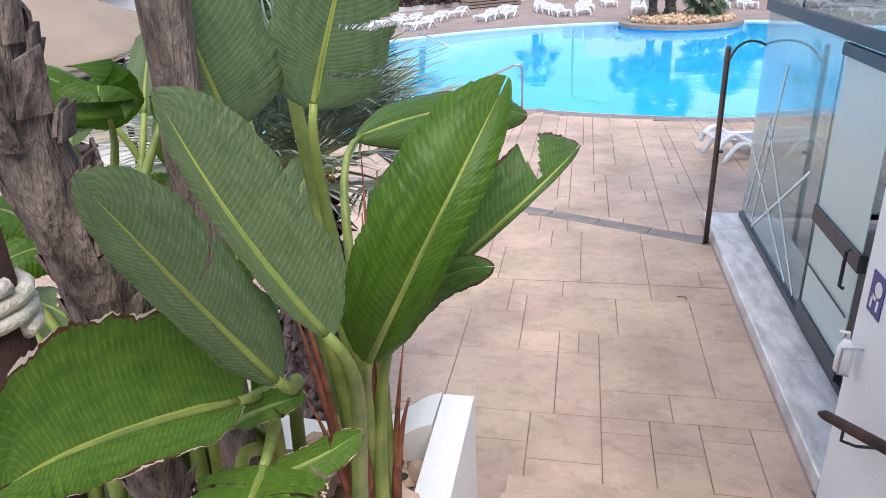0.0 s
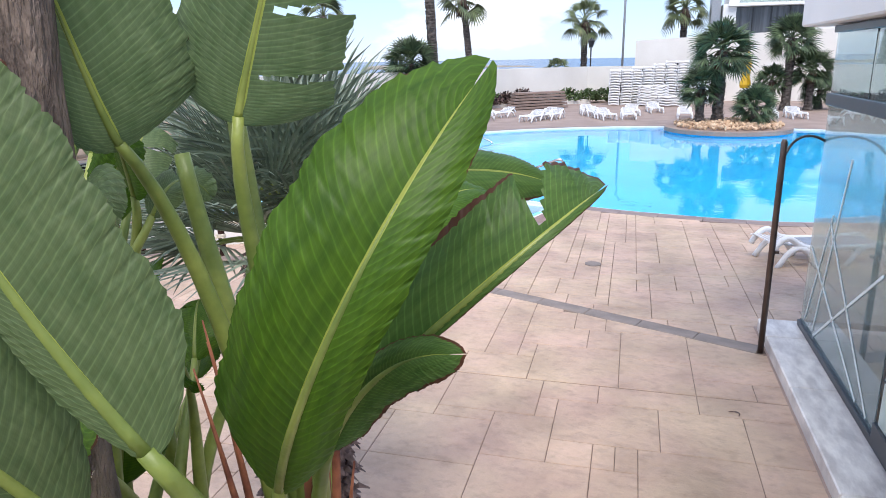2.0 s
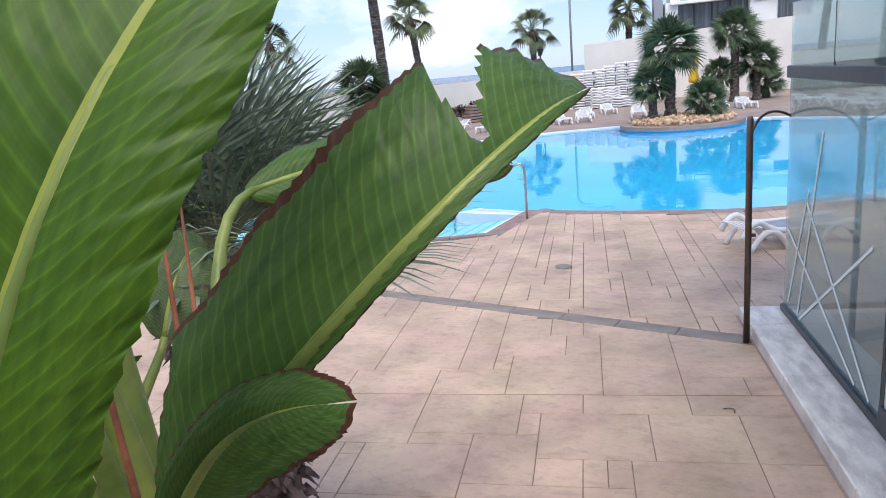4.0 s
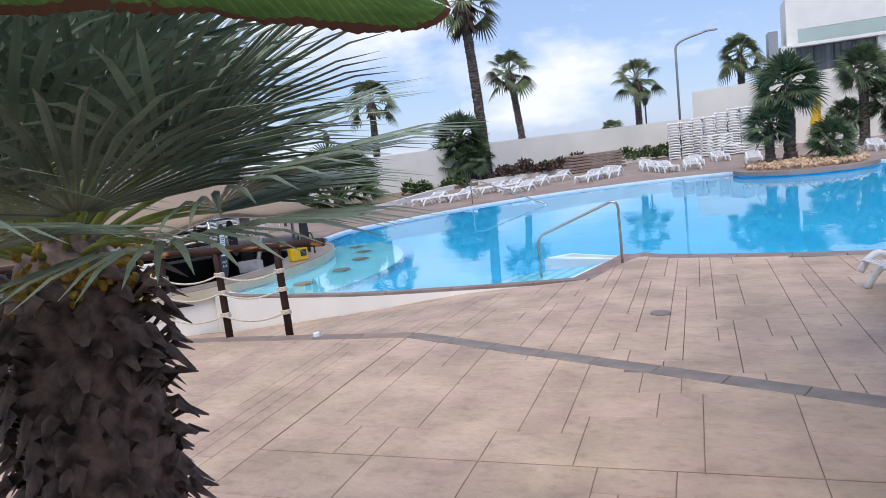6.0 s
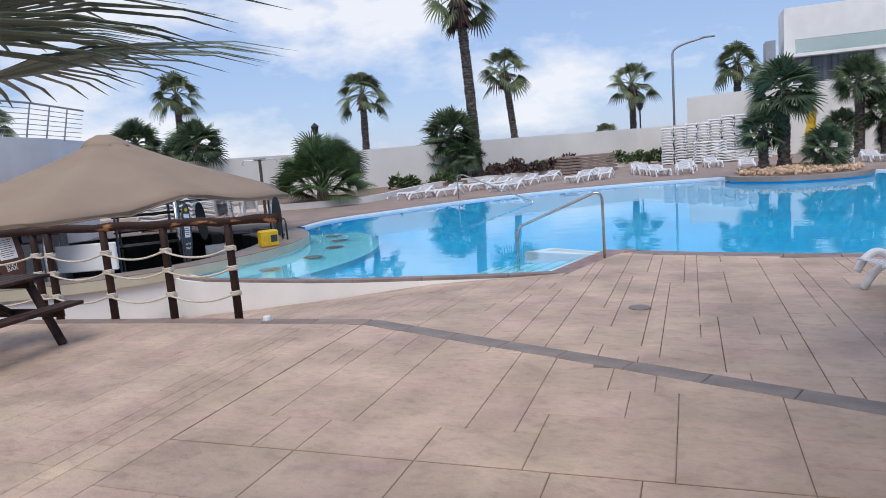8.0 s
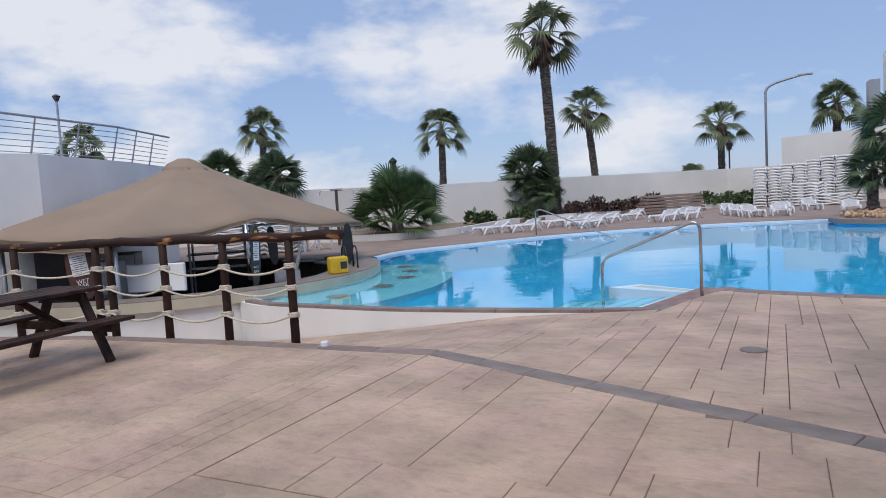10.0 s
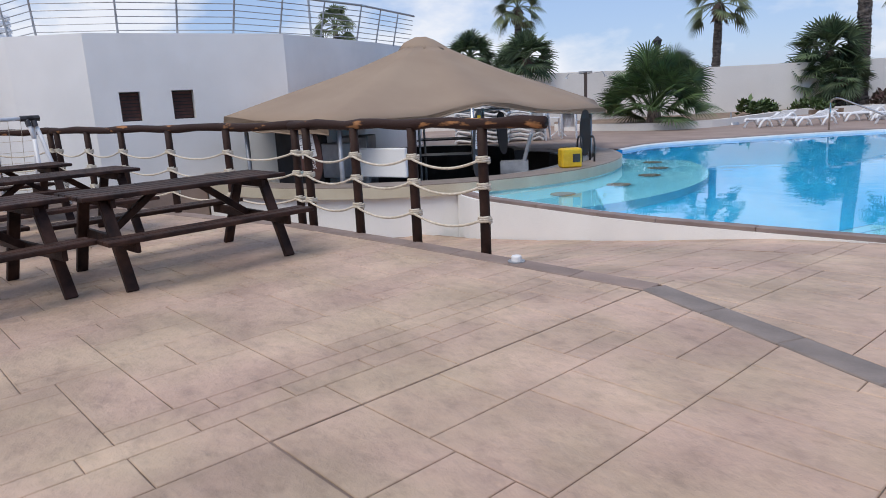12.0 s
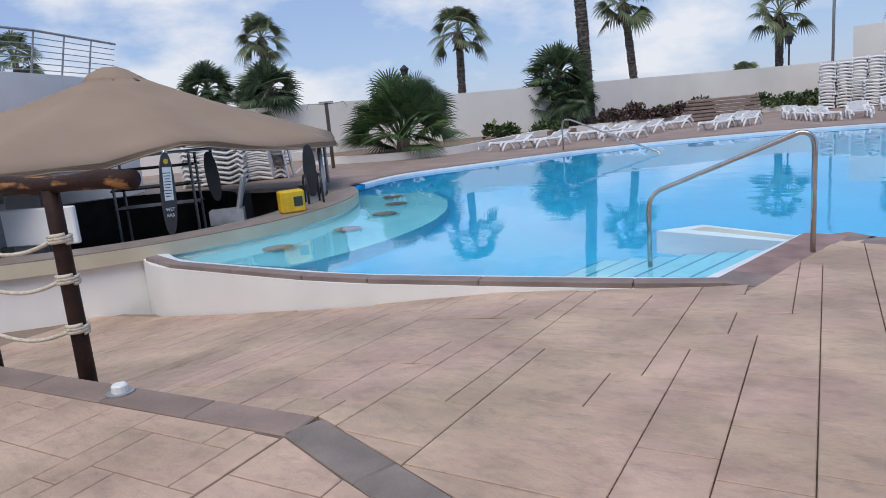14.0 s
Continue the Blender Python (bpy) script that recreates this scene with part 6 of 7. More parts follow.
def blade_mesh(mid, wl, wr, face, material, curl=0.0, tears=(), droop=0.0, n=96, m=7, seed=0):
    """A broad leaf blade along the midrib line mid; wl and wr are the half widths, tears are (place, side, width) slits."""
    rnd = random.Random(seed)
    bm = bmesh.new()
    uvl = bm.loops.layers.uv.new("UVMap")
    pts = [Vector(p) for p in mid]
    L = sum((b - a).length for a, b in zip(pts, pts[1:]))
    prof = lambda s: min(1.0, (s / 0.16)) ** 0.55 * (1.0 if s < 0.5 else max(0.0, 1 - ((s - 0.5) / 0.5) ** 2.8)) ** 0.62
    k = len(pts) - 1
    for side, w in ((-1, wl), (1, wr)):
        prev, pu = None, 0
        for i in range(n + 1):
            s = i / n
            j = min(int(s * k), k - 1)
            p = pts[j].lerp(pts[j + 1], s * k - j)
            t = (pts[min(j + 1, k)] - pts[max(j - 1, 0)]).normalized() if 0 < j < k else (pts[j + 1] - pts[j]).normalized()
            lat = t.cross(face).normalized() * side
            nor = lat.cross(t).normalized() * side
            if nor.dot(face) < 0:
                nor = -nor
            ww = w * max(0.02, prof(s)) * (1 + 0.02 * math.sin(s * 37 + seed) + 0.02 * rnd.uniform(-1, 1))
            row = []
            for q in range(m + 1):
                f = q / m
                c = p + lat * ww * f + t * (0.10 * L * f * f * (0.3 + 0.4 * s)) - t * (0.06 * L * f * max(0, 1 - s * 6))
                c += nor * (ww * (0.22 * f - (curl + 0.25) * f * f * f) + 0.003 * math.sin(s * 250.0) * f)
                c.z -= droop * f * f * ww
                row.append((c, s, side * f))
            verts = [bm.verts.new(r[0]) for r in row]
            if prev is not None:
                for q in range(m):
                    if any(sd == side and abs(s - ts - 0.05 * q / m) < 1.3 * tw * (q + 0.5) / m for ts, sd, tw in tears) and q >= 1:
                        continue
                    fc = bm.faces.new((prev[q], prev[q + 1], verts[q + 1], verts[q]))
                    for lo_, (ss, vv) in zip(fc.loops, ((pu, side * q / m), (pu, side * (q + 1) / m), (s, side * (q + 1) / m), (s, side * q / m))):
                        lo_[uvl].uv = (ss, vv)
            prev, pu = verts, s
    bmesh.ops.recalc_face_normals(bm, faces=bm.faces[:])
    return bm


def leaf(plant, base, p0, pm, p1, wl, wr, material=None, face=None, root=None, curl=0.0, tears=(), droop=0.0, seed=0):
    """A leaf: a stalk from root, a midrib from p0 through pm to p1, and its blade."""
    p0, pm, p1 = Vector(p0), Vector(pm), Vector(p1)
    ctrl = pm * 2 - (p0 + p1) / 2
    mid = bezier([p0, ctrl, p1], 18)
    if face is None:
        face = (EYE0 - pm).normalized()
    ob = part("leaf", blade_mesh(mid, wl, wr, Vector(face), material, curl, tears, droop, seed=seed), material or M_LEAF, plant, smooth=True)
    bm = bmesh.new()
    tube(bm, [p - Vector(face) * 0.004 for p in mid], [0.011 * (1 - 0.8 * i / 18) for i in range(19)], 6)
    part("midrib", bm, M_STALK, ob, smooth=True)
    if root is not None:
        r = Vector(root)
        h = (p0 - r).length
        st = bezier([r, Vector((r.x, r.y, r.z + 0.62 * h)), p0 - (ctrl - p0).normalized() * 0.12 * h, p0], 12)
        bm = bmesh.new()
        tube(bm, st, [0.031 - 0.02 * i / 12 for i in range(13)], 10)
        part("stalk", bm, M_STALK, ob, smooth=True)
    return ob


pl = thing("bird_of_paradise_plant", "giant bird-of-paradise plant with large torn green leaves", "plant")
R0 = (-0.10, 2.36, 1.2)
leaf(pl, 0, (0.05, 2.0, 2.47), (0.245, 1.85, 2.85), (0.385, 2.035, 3.135), 0.138, 0.064, M_LEAF, root=R0, seed=1, curl=0.15)
leaf(pl, 0, (0.10, 2.14, 2.54), (0.40, 2.10, 2.84), (0.545, 2.29, 2.945), 0.115, 0.014, M_LEAFD, root=(-0.06, 2.42, 1.2), seed=2, tears=((0.7, -1, 0.05),), curl=0.1)
leaf(pl, 0, (0.08, 2.14, 2.47), (0.21, 2.07, 2.66), (0.345, 2.03, 2.735), 0.048, 0.042, M_LEAFD, root=(-0.07, 2.3, 1.2), seed=3, curl=0.35, droop=0.3)
leaf(pl, 0, (0.088, 1.665, 2.75), (-0.03, 1.62, 2.98), (-0.118, 1.60, 3.205), 0.03, 0.125, M_LEAFP, root=(-0.1, 2.15, 1.2), seed=4, curl=-0.1)
leaf(pl, 0, (-0.311, 2.162, 3.03), (-0.33, 2.11, 3.19), (-0.40, 2.04, 3.6), 0.08, 0.18, M_LEAFP, root=(-0.17, 2.44, 1.2), seed=5, curl=0.1)
leaf(pl, 0, (-0.132, 2.28, 3.07), (-0.075, 2.28, 3.24), (0.06, 2.28, 3.6), 0.14, 0.165, M_LEAFP, root=(-0.13, 2.5, 1.2), seed=6, tears=((0.3, 1, 0.02), (0.55, 1, 0.02)), curl=0.15)
leaf(pl, 0, (-0.028, 1.653, 2.642), (-0.085, 1.515, 2.9), (-0.115, 1.385, 3.13), 0.05, 0.105, M_LEAFP, root=(-0.5, 2.6, 1.2), seed=7, curl=0.1, tears=((0.52, 1, 0.012),))
leaf(pl, 0, (-0.14, 1.68, 2.56), (-0.22, 1.42, 2.67), (-0.26, 1.24, 2.72), 0.07, 0.19, M_LEAFB, root=(-0.5, 2.4, 1.2), seed=8, curl=-0.6)
leaf(pl, 0, (-0.088, 1.645, 2.417), (-0.068, 1.543, 2.428), (-0.037, 1.418, 2.457), 0.15, 0.13, M_LEAFB, root=(-0.48, 2.4, 1.2), seed=9, tears=((0.3, 1, 0.02), (0.5, -1, 0.02), (0.7, 1, 0.02), (0.8, -1, 0.02)), face=(0.15, -0.7, 0.7))
leaf(pl, 0, (-0.35, 3.3, 2.72), (-0.02, 3.62, 2.76), (0.26, 3.95, 2.67), 0.10, 0.12, M_LEAFD, root=(-0.2, 2.7, 1.2), face=(0.35, -0.8, 0.5), seed=10, curl=0.3)
leaf(pl, 0, (-0.14, 2.7, 2.5), (0.0, 3.0, 2.72), (0.12, 3.25, 2.76), 0.11, 0.11, M_LEAF, root=(-0.18, 2.6, 1.2), face=(0.2, -0.5, 0.8), seed=11, curl=0.25, tears=((0.4, 1, 0.02),))
leaf(pl, 0, (-0.203, 1.745, 2.445), (-0.122, 1.759, 2.487), (-0.035, 1.769, 2.519), 0.035, 0.03, M_LEAFB, root=(-0.5, 2.5, 1.2), seed=12, curl=-0.3, tears=((0.6, 1, 0.03),))
leaf(pl, 0, (-0.082, 1.653, 2.381), (0.011, 1.687, 2.414), (0.101, 1.728, 2.461), 0.035, 0.045, M_LEAFB, root=(-0.48, 2.45, 1.2), seed=13, curl=-0.3, tears=((0.45, 1, 0.03), (0.7, -1, 0.03)))
leaf(pl, 0, (-0.42, 2.0, 2.5), (-0.3, 1.9, 2.62), (-0.16, 1.85, 2.66), 0.1, 0.12, M_LEAFB, root=(-0.55, 2.5, 1.2), seed=14, face=(0.3, -0.8, 0.4))
# a stalk whose leaf hangs out of sight behind the others
for a, b in (((-0.14, 2.46, 1.2), (-0.31, 2.55, 3.12)), ((-0.2, 2.5, 1.2), (-0.5, 2.6, 2.95))):
    bm = bmesh.new()
    st = bezier([a, (a[0], a[1], 2.2), Vector(a).lerp(Vector(b), 0.8), b], 14)
    tube(bm, st, [0.036 - 0.016 * i / 14 for i in range(15)], 10)
    part("stalk", bm, M_STALK, pl, smooth=True)
# dry sheaths round the stalks
rnd = random.Random(21)
for i in range(13):
    bm = bmesh.new()
    a = rnd.uniform(0, 6.28)
    b0 = Vector((-0.12 + 0.07 * math.cos(a), 2.38 + 0.08 * math.sin(a), 1.22))
    b1 = b0 + Vector((0.10 * math.cos(a), 0.09 * math.sin(a) - 0.06, rnd.uniform(0.7, 1.25) if i % 2 else rnd.uniform(1.3, 1.75)))
    tube(bm, bezier([b0, b0 + Vector((0, 0, 0.6)), b1], 8), [0.016, 0.018, 0.018, 0.016, 0.014, 0.012, 0.009, 0.005, 0.002], 5)
    part("dry_sheath", bm, M_HUSK, pl, smooth=True)

p2 = thing("bird_of_paradise_plant", "dense bird-of-paradise plant with dark green leaves behind the palm trunks", "plant")
rnd = random.Random(33)
for i in range(36):
    root = Vector((rnd.uniform(-1.38, -0.75), rnd.uniform(2.1, 3.0), 1.2))
    az = rnd.uniform(0, 6.28)
    top = root + Vector((0.42 * math.cos(az), 0.3 * math.sin(az) + 0.15, rnd.uniform(0.5, 1.85)))
    if top.x > -0.62:
        top.x = -0.62 - rnd.uniform(0, 0.3)
    out = Vector((math.cos(az), 0.7 * math.sin(az), rnd.uniform(0.1, 0.9))).normalized() * rnd.uniform(0.32, 0.5)
    if out.x > 0.1:
        out.x *= 0.3
    leaf(p2, 0, top, top + out * 0.5 + Vector((0, 0, 0.05)), top + out + Vector((0, 0, -0.05)), rnd.uniform(0.07, 0.12), rnd.uniform(0.07, 0.12), M_LEAF if i % 3 else M_LEAFP, face=(rnd.uniform(-0.4, 0.6), -0.6, rnd.uniform(0.2, 0.9)), root=root, seed=40 + i, curl=rnd.uniform(-0.1, 0.4), tears=((rnd.uniform(0.3, 0.8), rnd.choice((-1, 1)), 0.025),), droop=rnd.uniform(0, 0.3))


def rough_trunk(pts, r, label, seed, boots=150):
    """A palm trunk with torn leaf bases."""
    t = thing("palm_tree", label, "palm tree")
    rnd = random.Random(seed)
    c = smooth_line(pts, 6)
    bm = bmesh.new()
    tube(bm, c, [r * (1 + 0.07 * math.sin(i * 1.9) + 0.04 * rnd.uniform(-1, 1)) for i in range(len(c))], 14)
    part("trunk", bm, M_TRUNK, t, smooth=True)
    bm = bmesh.new()
    for i in range(boots):
        f = rnd.uniform(0, 0.98) * (len(c) - 1)
        j = int(f)
        p = c[j].lerp(c[j + 1], f - j)
        a = rnd.uniform(0, 6.28)
        e = Vector((math.cos(a), math.sin(a), 0))
        s = Vector((-e.y, e.x, 0))
        w, h = rnd.uniform(0.018, 0.045), rnd.uniform(0.05, 0.17)
        b = p + e * r * 0.96
        q = [b - s * w, b + s * w, b + s * w * 0.7 + e * rnd.uniform(0.008, 0.04) + Vector((0, 0, h)), b - s * w * 0.6 + e * 0.012 + Vector((0, 0, h * 0.8))]
        v0 = [bm.verts.new(x) for x in q]
        v1 = [bm.verts.new(x + e * 0.01) for x in q]
        bm.faces.new(v1)
        for k2 in range(4):
            bm.faces.new((v0[k2], v0[(k2 + 1) % 4], v1[(k2 + 1) % 4], v1[k2]))
    tagged(part("bark", bm, M_TRUNK, t), kind="stuff")
    return t


rough_trunk([(-0.85, 2.3, 1.2), (-0.70, 2.02, 2.2), (-0.60, 1.93, 2.62), (-0.61, 1.84, 3.02), (-0.62, 1.78, 3.45), (-0.64, 1.75, 4.6)], 0.082, "leaning grey-brown palm trunk with torn leaf bases", 2)
rough_trunk([(-0.40, 2.06, 1.2), (-0.40, 2.05, 1.9), (-0.395, 2.04, 2.4), (-0.37, 2.03, 2.85), (-0.345, 2.02, 3.35), (-0.32, 2.02, 4.6)], 0.055, "ringed grey-brown palm trunk standing in the planter", 3, boots=10)

# ---- shaggy fan palm on the terrace ----
fp = thing("shaggy_fan_palm", "fan palm with a dark shaggy trunk and grey-green fronds", "palm tree")
FC = Vector((-1.12, 4.32, 0.14))
bm = bmesh.new()
tube(bm, [FC + Vector((0, 0, z)) for z in (-0.3, 0.5, 1.0, 1.5, 1.95, 2.15)], [0.19, 0.21, 0.22, 0.22, 0.18, 0.1], 14)
part("trunk", bm, M_BOOT, fp, smooth=True)
bm = bmesh.new()
rnd = random.Random(6)
for i in range(760):
    z = -0.2 + 2.2 * (i / 760)
    a = i * 2.39996 + rnd.uniform(-0.3, 0.3)
    e = Vector((math.cos(a), math.sin(a), 0))
    s = Vector((-e.y, e.x, 0))
    b = FC + e * 0.19 + Vector((0, 0, z))
    w, L = rnd.uniform(0.016, 0.032), rnd.uniform(0.07, 0.15)
    dz = rnd.uniform(-0.9, 0.35)
    tip = b + e * L + Vector((0, 0, dz * L))
    m1 = b.lerp(tip, 0.55) + Vector((0, 0, 0.03))
    v = [bm.verts.new(p) for p in (b - s * w, b + s * w, m1 + s * w * 1.2, tip + s * w * rnd.uniform(0.1, 0.6), tip - s * w * 0.3, m1 - s * w * 1.2, m1 + Vector((0, 0, 0.022)))]
    bm.faces.new((v[0], v[1], v[2], v[6]))
    bm.faces.new((v[0], v[6], v[5]))
    bm.faces.new((v[6], v[2], v[3], v[4]))
    bm.faces.new((v[6], v[4], v[5]))
tagged(part("bark", bm, M_BOOT, fp), kind="stuff")
for i in range(40):
    az = i * 2.39996 + 0.4
    el = radians(5 + 72 * (1 - (i + 0.5) / 40))
    d = Vector((math.cos(az) * math.cos(el), math.sin(az) * math.cos(el), math.sin(el)))
    o = FC + Vector((0, 0, 2.04)) + d * rnd.uniform(0.4, 0.55)
    bm = bmesh.new()
    fan(bm, o, d, Vector((-d.x * d.z, -d.y * d.z, math.hypot(d.x, d.y) + 0.1)), rnd.uniform(0.7, 0.9), 30, 160, 0.2, 0.0115, rnd)
    fr = part("frond", bm, M_FROND, fp)
    bm = bmesh.new()
    tube(bm, bezier([FC + Vector((0, 0, 2.05)) + d * 0.05, FC + Vector((0, 0, 2.14)) + d * 0.25, o + d * 0.03], 6), [0.016, 0.013, 0.011, 0.01, 0.009, 0.008, 0.006], 6)
    part("stalk", bm, M_STALK, fr, smooth=True)
for i in range(7):
    a = rnd.uniform(-1.6, 1.2)
    bm = bmesh.new()
    b = FC + Vector((0.2 * math.cos(a), 0.2 * math.sin(a), rnd.uniform(1.92, 2.12)))
    for _ in range(16):
        rock(bm, b + Vector((rnd.uniform(-0.04, 0.04), rnd.uniform(-0.04, 0.04), rnd.uniform(-0.05, 0.05))), rnd.uniform(0.01, 0.02), rnd)
    part("flower_cluster", bm, M_YFRUIT, fp)


# ---- paving pieces ----
BANDL = [(-3.03, 10.94), (2.1, 8.79)]
EDGEL = [(-3.03, 10.94), (-4.5, 10.9), (-6.0, 10.86), (-8.3, 10.7), (-10.0, 10.3), (-16, 9.15)]
LINE = [(2.2, 8.75)] + EDGEL


def edge_at(x):
    """Point and far-pointing normal of the terrace edge near x."""
    x = min(x, 2.19)
    for (x0, y0), (x1, y1) in zip(LINE, LINE[1:]):
        if x1 <= x <= x0 or (x1, y1) == LINE[-1]:
            d = Vector((x0 - x1, y0 - y1)).normalized()
            return Vector((x1, y1)), Vector((-d.y, d.x))



def clip(poly, p, n):
    """The part of a flat polygon behind the line through p with normal n."""
    out = []
    for a, b in zip(poly, poly[1:] + poly[:1]):
        da, db = (Vector(a) - p).dot(n), (Vector(b) - p).dot(n)
        if da <= 0:
            out.append(a)
        if da * db < 0:
            f = da / (da - db)
            out.append((a[0] + (b[0] - a[0]) * f, a[1] + (b[1] - a[1]) * f))
    return out


def ashlar(x0, x1, y0, y1, u, seed, known=(), corner=None):
    """Random coursed rectangles over a field of unit squares; known pieces are (column, row, width, depth), and no piece crosses the long joints that leave the corner along its row and up its column."""
    rnd = random.Random(seed)
    nx, ny = round((x1 - x0) / u), round((y1 - y0) / u)
    used, out = set(), []
    sizes = [(5, 4), (5, 3), (4, 3), (3, 3), (5, 2), (4, 2), (3, 2), (5, 5), (4, 4), (2, 3), (2, 4), (3, 4)]
    for i, j, w, h in known:
        used.update((i + a, j + b) for a in range(w) for b in range(h))
        out.append((x0 + i * u, y0 + j * u, x0 + (i + w) * u, y0 + (j + h) * u))
    for j in range(ny):
        for i in range(nx):
            if (i, j) in used:
                continue
            for w, h in rnd.sample(sizes, len(sizes)) + [(2, 2), (3, 1), (1, 3), (2, 1), (1, 2), (1, 1)]:
                cells = [(i + a, j + b) for a in range(w) for b in range(h)]
                if i + w <= nx and j + h <= ny and not any(c in used for c in cells) and not (corner and ((i < corner[0] < i + w and j + h > corner[1]) or (j < corner[1] < j + h and i + w > corner[0]))):
                    used.update(cells)
                    out.append((x0 + i * u, y0 + j * u, x0 + (i + w) * u, y0 + (j + h) * u))
                    break
    if corner:
        # the two long joints are tooled wider
        cx, cy, g = x0 + corner[0] * u, y0 + corner[1] * u, 0.005
        near = lambda a, b: abs(a - b) < 0.01
        out = [(a + g * (near(a, cx) and d > cy + 0.01), b + g * (near(b, cy) and c > cx + 0.01), c - g * (near(c, cx) and d > cy + 0.01), d - g * (near(d, cy) and c > cx + 0.01)) for a, b, c, d in out]
    return out


def slab_geometry(bm, poly, zf, th=0.03, gap=0.0024):
    c = sum((Vector(p) for p in poly), Vector((0, 0))) / len(poly)
    shrink = lambda p, d: Vector(p) + Vector((math.copysign(min(d, abs(c.x - p[0])), c.x - p[0]), math.copysign(min(d, abs(c.y - p[1])), c.y - p[1])))
    lo = [bm.verts.new((*shrink(p, gap * 1.4), zf(*p) - th)) for p in poly]
    mi = [bm.verts.new((*shrink(p, gap * 1.4), zf(*p) - 0.004)) for p in poly]
    hi = [bm.verts.new((*shrink(p, gap * 1.4 + 0.005), zf(*p))) for p in poly]
    k = len(poly)
    for a, b in ((lo, mi), (mi, hi)):
        for i in range(k):
            bm.faces.new((a[i], a[(i + 1) % k], b[(i + 1) % k], b[i]))
    bm.faces.new(hi)


def lay(rects, keep, zf, parent, near, limit=300):
    """Lays the clipped pieces: the nearest as parts, the rest joined."""
    polys = []
    for x0, y0, x1, y1 in rects:
        poly = keep([(x0, y0), (x1, y0), (x1, y1), (x0, y1)])
        if len(poly) >= 3:
            ar = abs(sum(a[0] * b[1] - b[0] * a[1] for a, b in zip(poly, poly[1:] + poly[:1]))) / 2
            if ar > 0.01:
                polys.append(poly)
    polys.sort(key=lambda q: math.hypot(sum(p[0] for p in q) / len(q) - near[0], sum(p[1] for p in q) / len(q) - near[1]))
    for q in polys[:limit]:
        bm = bmesh.new()
        c = (sum(p[0] for p in q) / len(q), sum(p[1] for p in q) / len(q))
        slab_geometry(bm, q, zf)
        part("slab", bm, M_SLAB, parent)
    if polys[limit:]:
        bm = bmesh.new()
        for q in polys[limit:]:
            slab_geometry(bm, q, zf)
        tagged(part("slabs", bm, M_SLABJ, parent), kind="stuff")


def keep_terrace(poly):
    cx = sum(p[0] for p in poly) / 4
    p, n = edge_at(cx)
    poly = clip(poly, p - n * 0.125, n)
    return clip(poly, Vector((2.16, 5)), Vector((1, 0))) if poly else poly


def keep_apron(poly):
    cx = sum(p[0] for p in poly) / 4
    p, n = edge_at(cx)
    poly = clip(poly, p + n * 0.125, -n)
    if not poly:
        return poly
    # cut along the pool rim and its white wall
    lo_i, hi_i = (0, 6) if cx < -1.14 else ((6, 7) if cx < -0.45 else (7, len(RIM) - 1))
    for i in range(lo_i, hi_i):
        a, b = Vector(RIM[i]), Vector(RIM[i + 1])
        if poly and (i == 6 or a.x - 0.7 < cx < b.x + 0.7):
            d = (b - a).normalized()
            poly = clip(poly, a, Vector((-d.y, d.x)))
    return poly


RIM = [(-14, 13.2), (-11, 14.2), (-9.3, 14.5), (-7.1, 14.33), (-5.5, 14.22), (-3.5, 14.42), (-1.14, 14.62), (-0.45, 16.9), (0.9, 16.12), (3.0, 15.73), (4.4, 15.76), (7, 16.3), (10, 18.1)]
U, Y0 = 0.183, 7.5
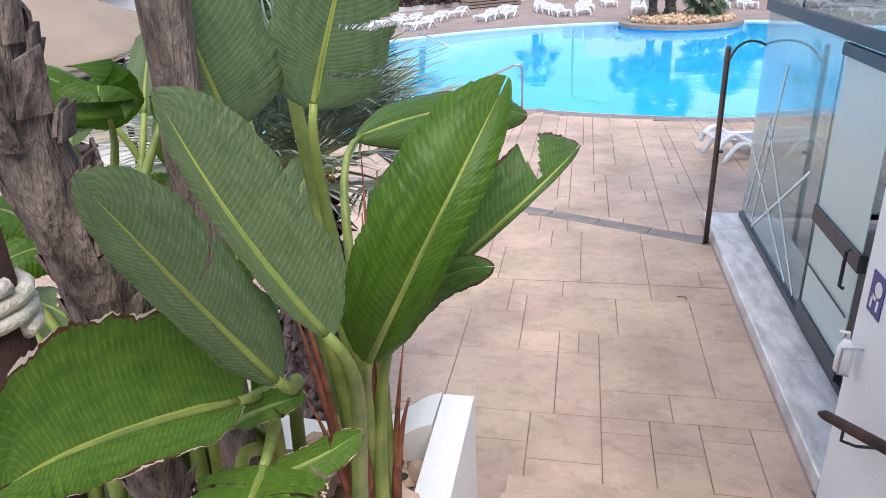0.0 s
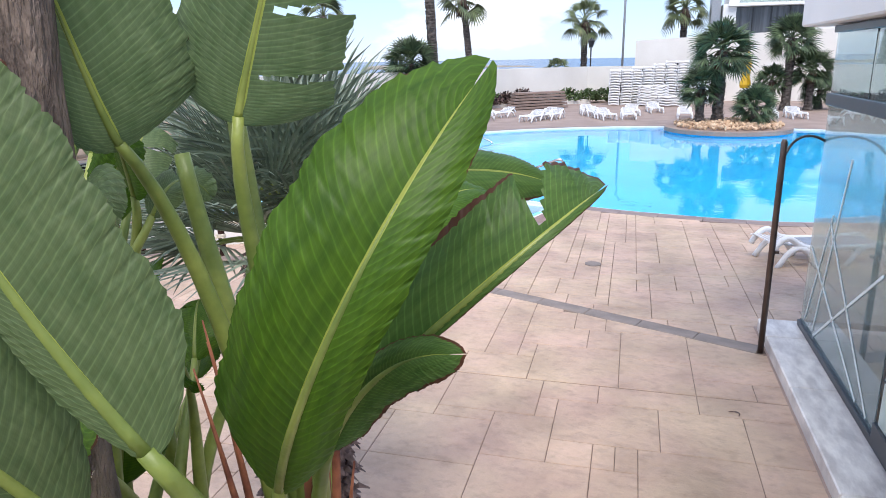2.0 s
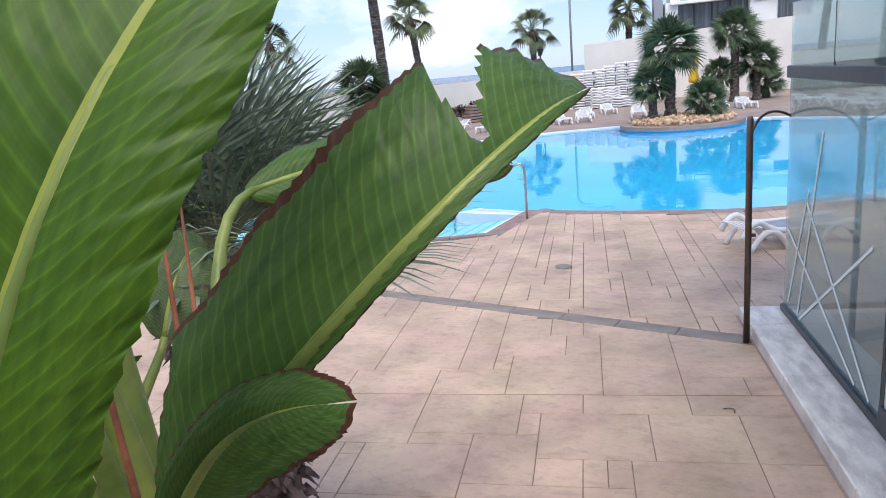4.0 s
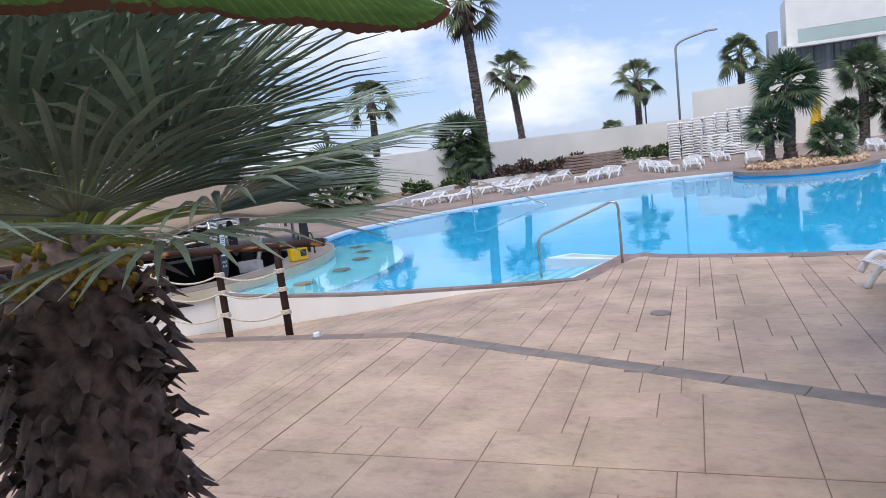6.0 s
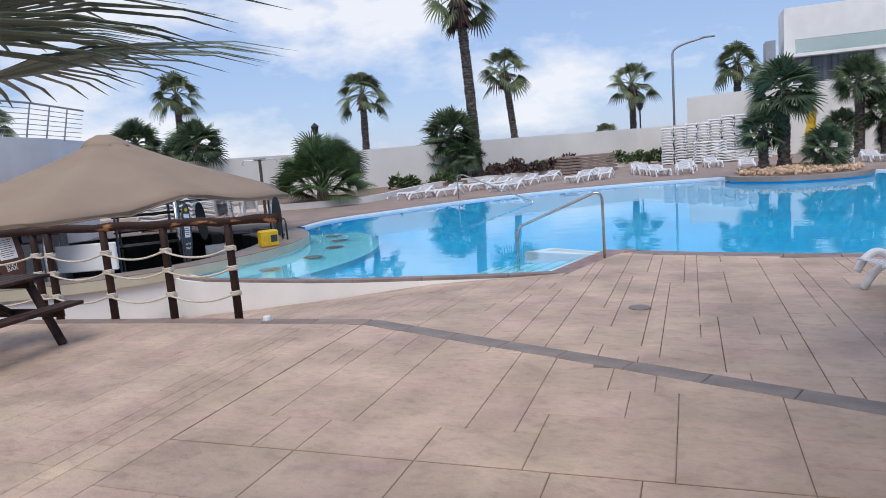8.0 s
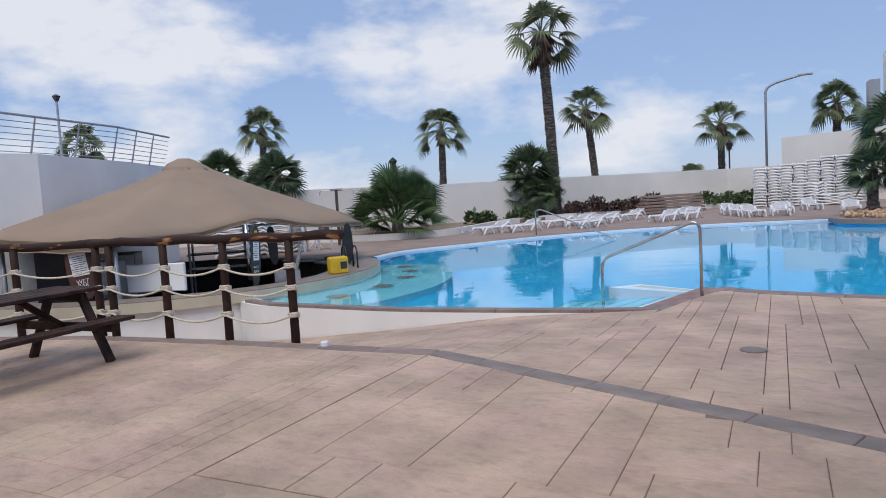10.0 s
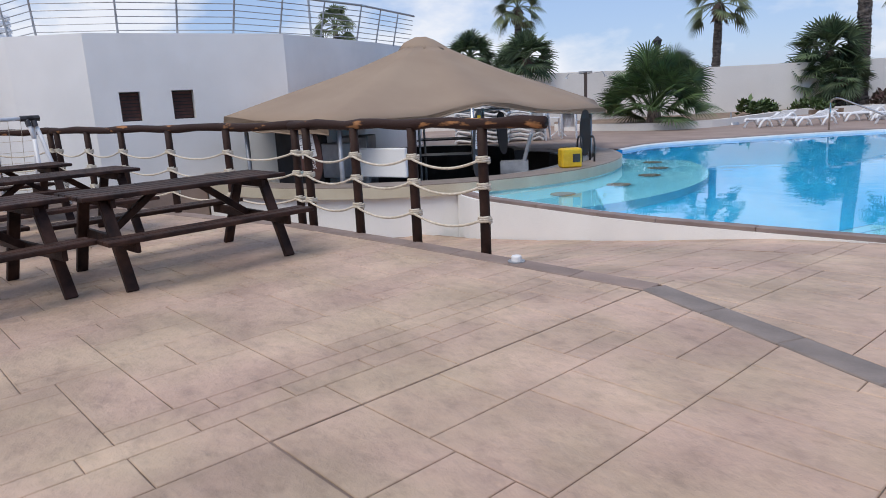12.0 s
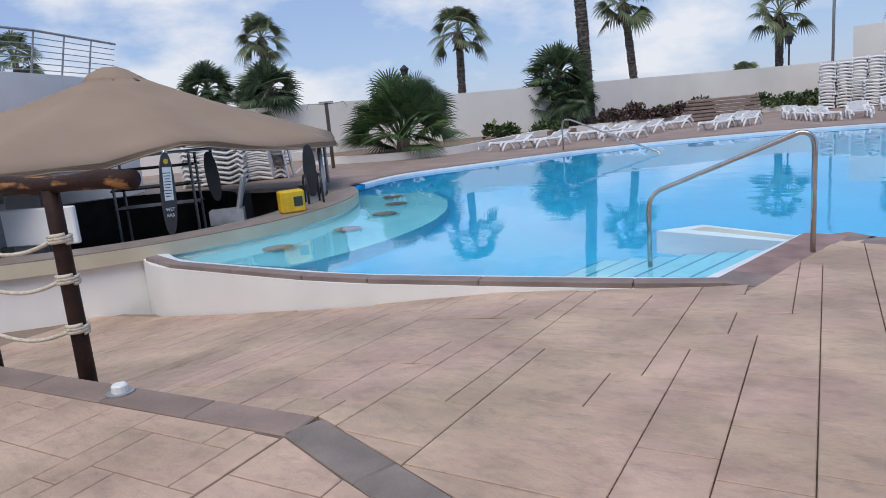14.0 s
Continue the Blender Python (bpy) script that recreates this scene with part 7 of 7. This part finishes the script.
# pieces beside the two long joints, counted in units from the foot of the field
LOW = [(6, 15, 5, 5), (11, 16, 5, 4), (16, 18, 3, 2), (19, 18, 5, 2), (24, 18, 5, 2), (16, 16, 1, 2), (17, 14, 5, 4), (22, 14, 4, 4), (26, 14, 3, 4), (14, 12, 3, 4), (17, 12, 2, 2), (19, 12, 1, 2), (20, 12, 1, 2), (19, 7, 2, 5), (21, 9, 5, 5), (26, 9, 3, 5), (21, 7, 3, 2), (24, 7, 5, 2), (14, 7, 5, 5), (9, 11, 5, 4), (9, 7, 5, 4), (0, 16, 6, 4)]
HIGH = [(15, 0, 5, 5), (20, 0, 4, 4), (20, 4, 4, 4), (24, 0, 3, 2), (27, 0, 2, 2), (24, 2, 5, 2), (24, 4, 5, 5), (11, 0, 4, 3), (12, 3, 2, 5), (14, 3, 1, 2), (14, 5, 4, 3), (18, 5, 2, 3), (14, 8, 3, 3), (17, 8, 2, 3), (19, 8, 5, 3), (6, 0, 5, 3), (4, 0, 2, 3), (0, 0, 4, 3), (7, 3, 5, 5), (3, 3, 4, 4), (0, 3, 3, 3)]
pieces = [(i + 48, j, w, h) for i, j, w, h in LOW] + [(i + 48, j + 20, w, h) for i, j, w, h in HIGH]
terrace = ashlar(-3.05 - 48 * U, -3.05 + 29 * U, Y0 - 20 * U, Y0 + 20 * U, U, 5, pieces, (48, 20))
lay(terrace, keep_terrace, lambda x, y: 0.0, floor, (-1.0, 7.5))
bm = bmesh.new()
for x0, y0, x1, y1 in ashlar(-3.05 - 48 * U, -3.05 + 8 * U, Y0 - 72 * U, Y0 - 20 * U, U, 23) + ashlar(-3.05 - 90 * U, -3.05 - 48 * U, Y0 - 60 * U, Y0 + 6 * U, U, 24):
    slab_geometry(bm, [(x0, y0), (x1, y0), (x1, y1), (x0, y1)], lambda x, y: 0.0)
tagged(part("slabs", bm, M_SLABJ, floor), kind="stuff")
lay(ashlar(-3.05 - 38 * U, -3.05 + 60 * U, 8.6, 8.6 + 48 * U, U, 14), keep_apron, ground_z, apron, (-1.0, 11.5))


def edge_stones(line, length, w, material, parent, name):
    a, b = Vector(line[0]), Vector(line[1])
    n = max(1, round((b - a).length / length))
    for i in range(n):
        coping_piece(a.lerp(b, i / n), a.lerp(b, (i + 1) / n), w, 0.004, 0.05, material, parent, name)


edge_stones(BANDL, 0.72, 0.235, M_BAND, floor, "band_stone")
for a, b in zip(EDGEL, EDGEL[1:]):
    edge_stones((a, b), 0.75, 0.235, M_EDGE, floor, "edging_stone")
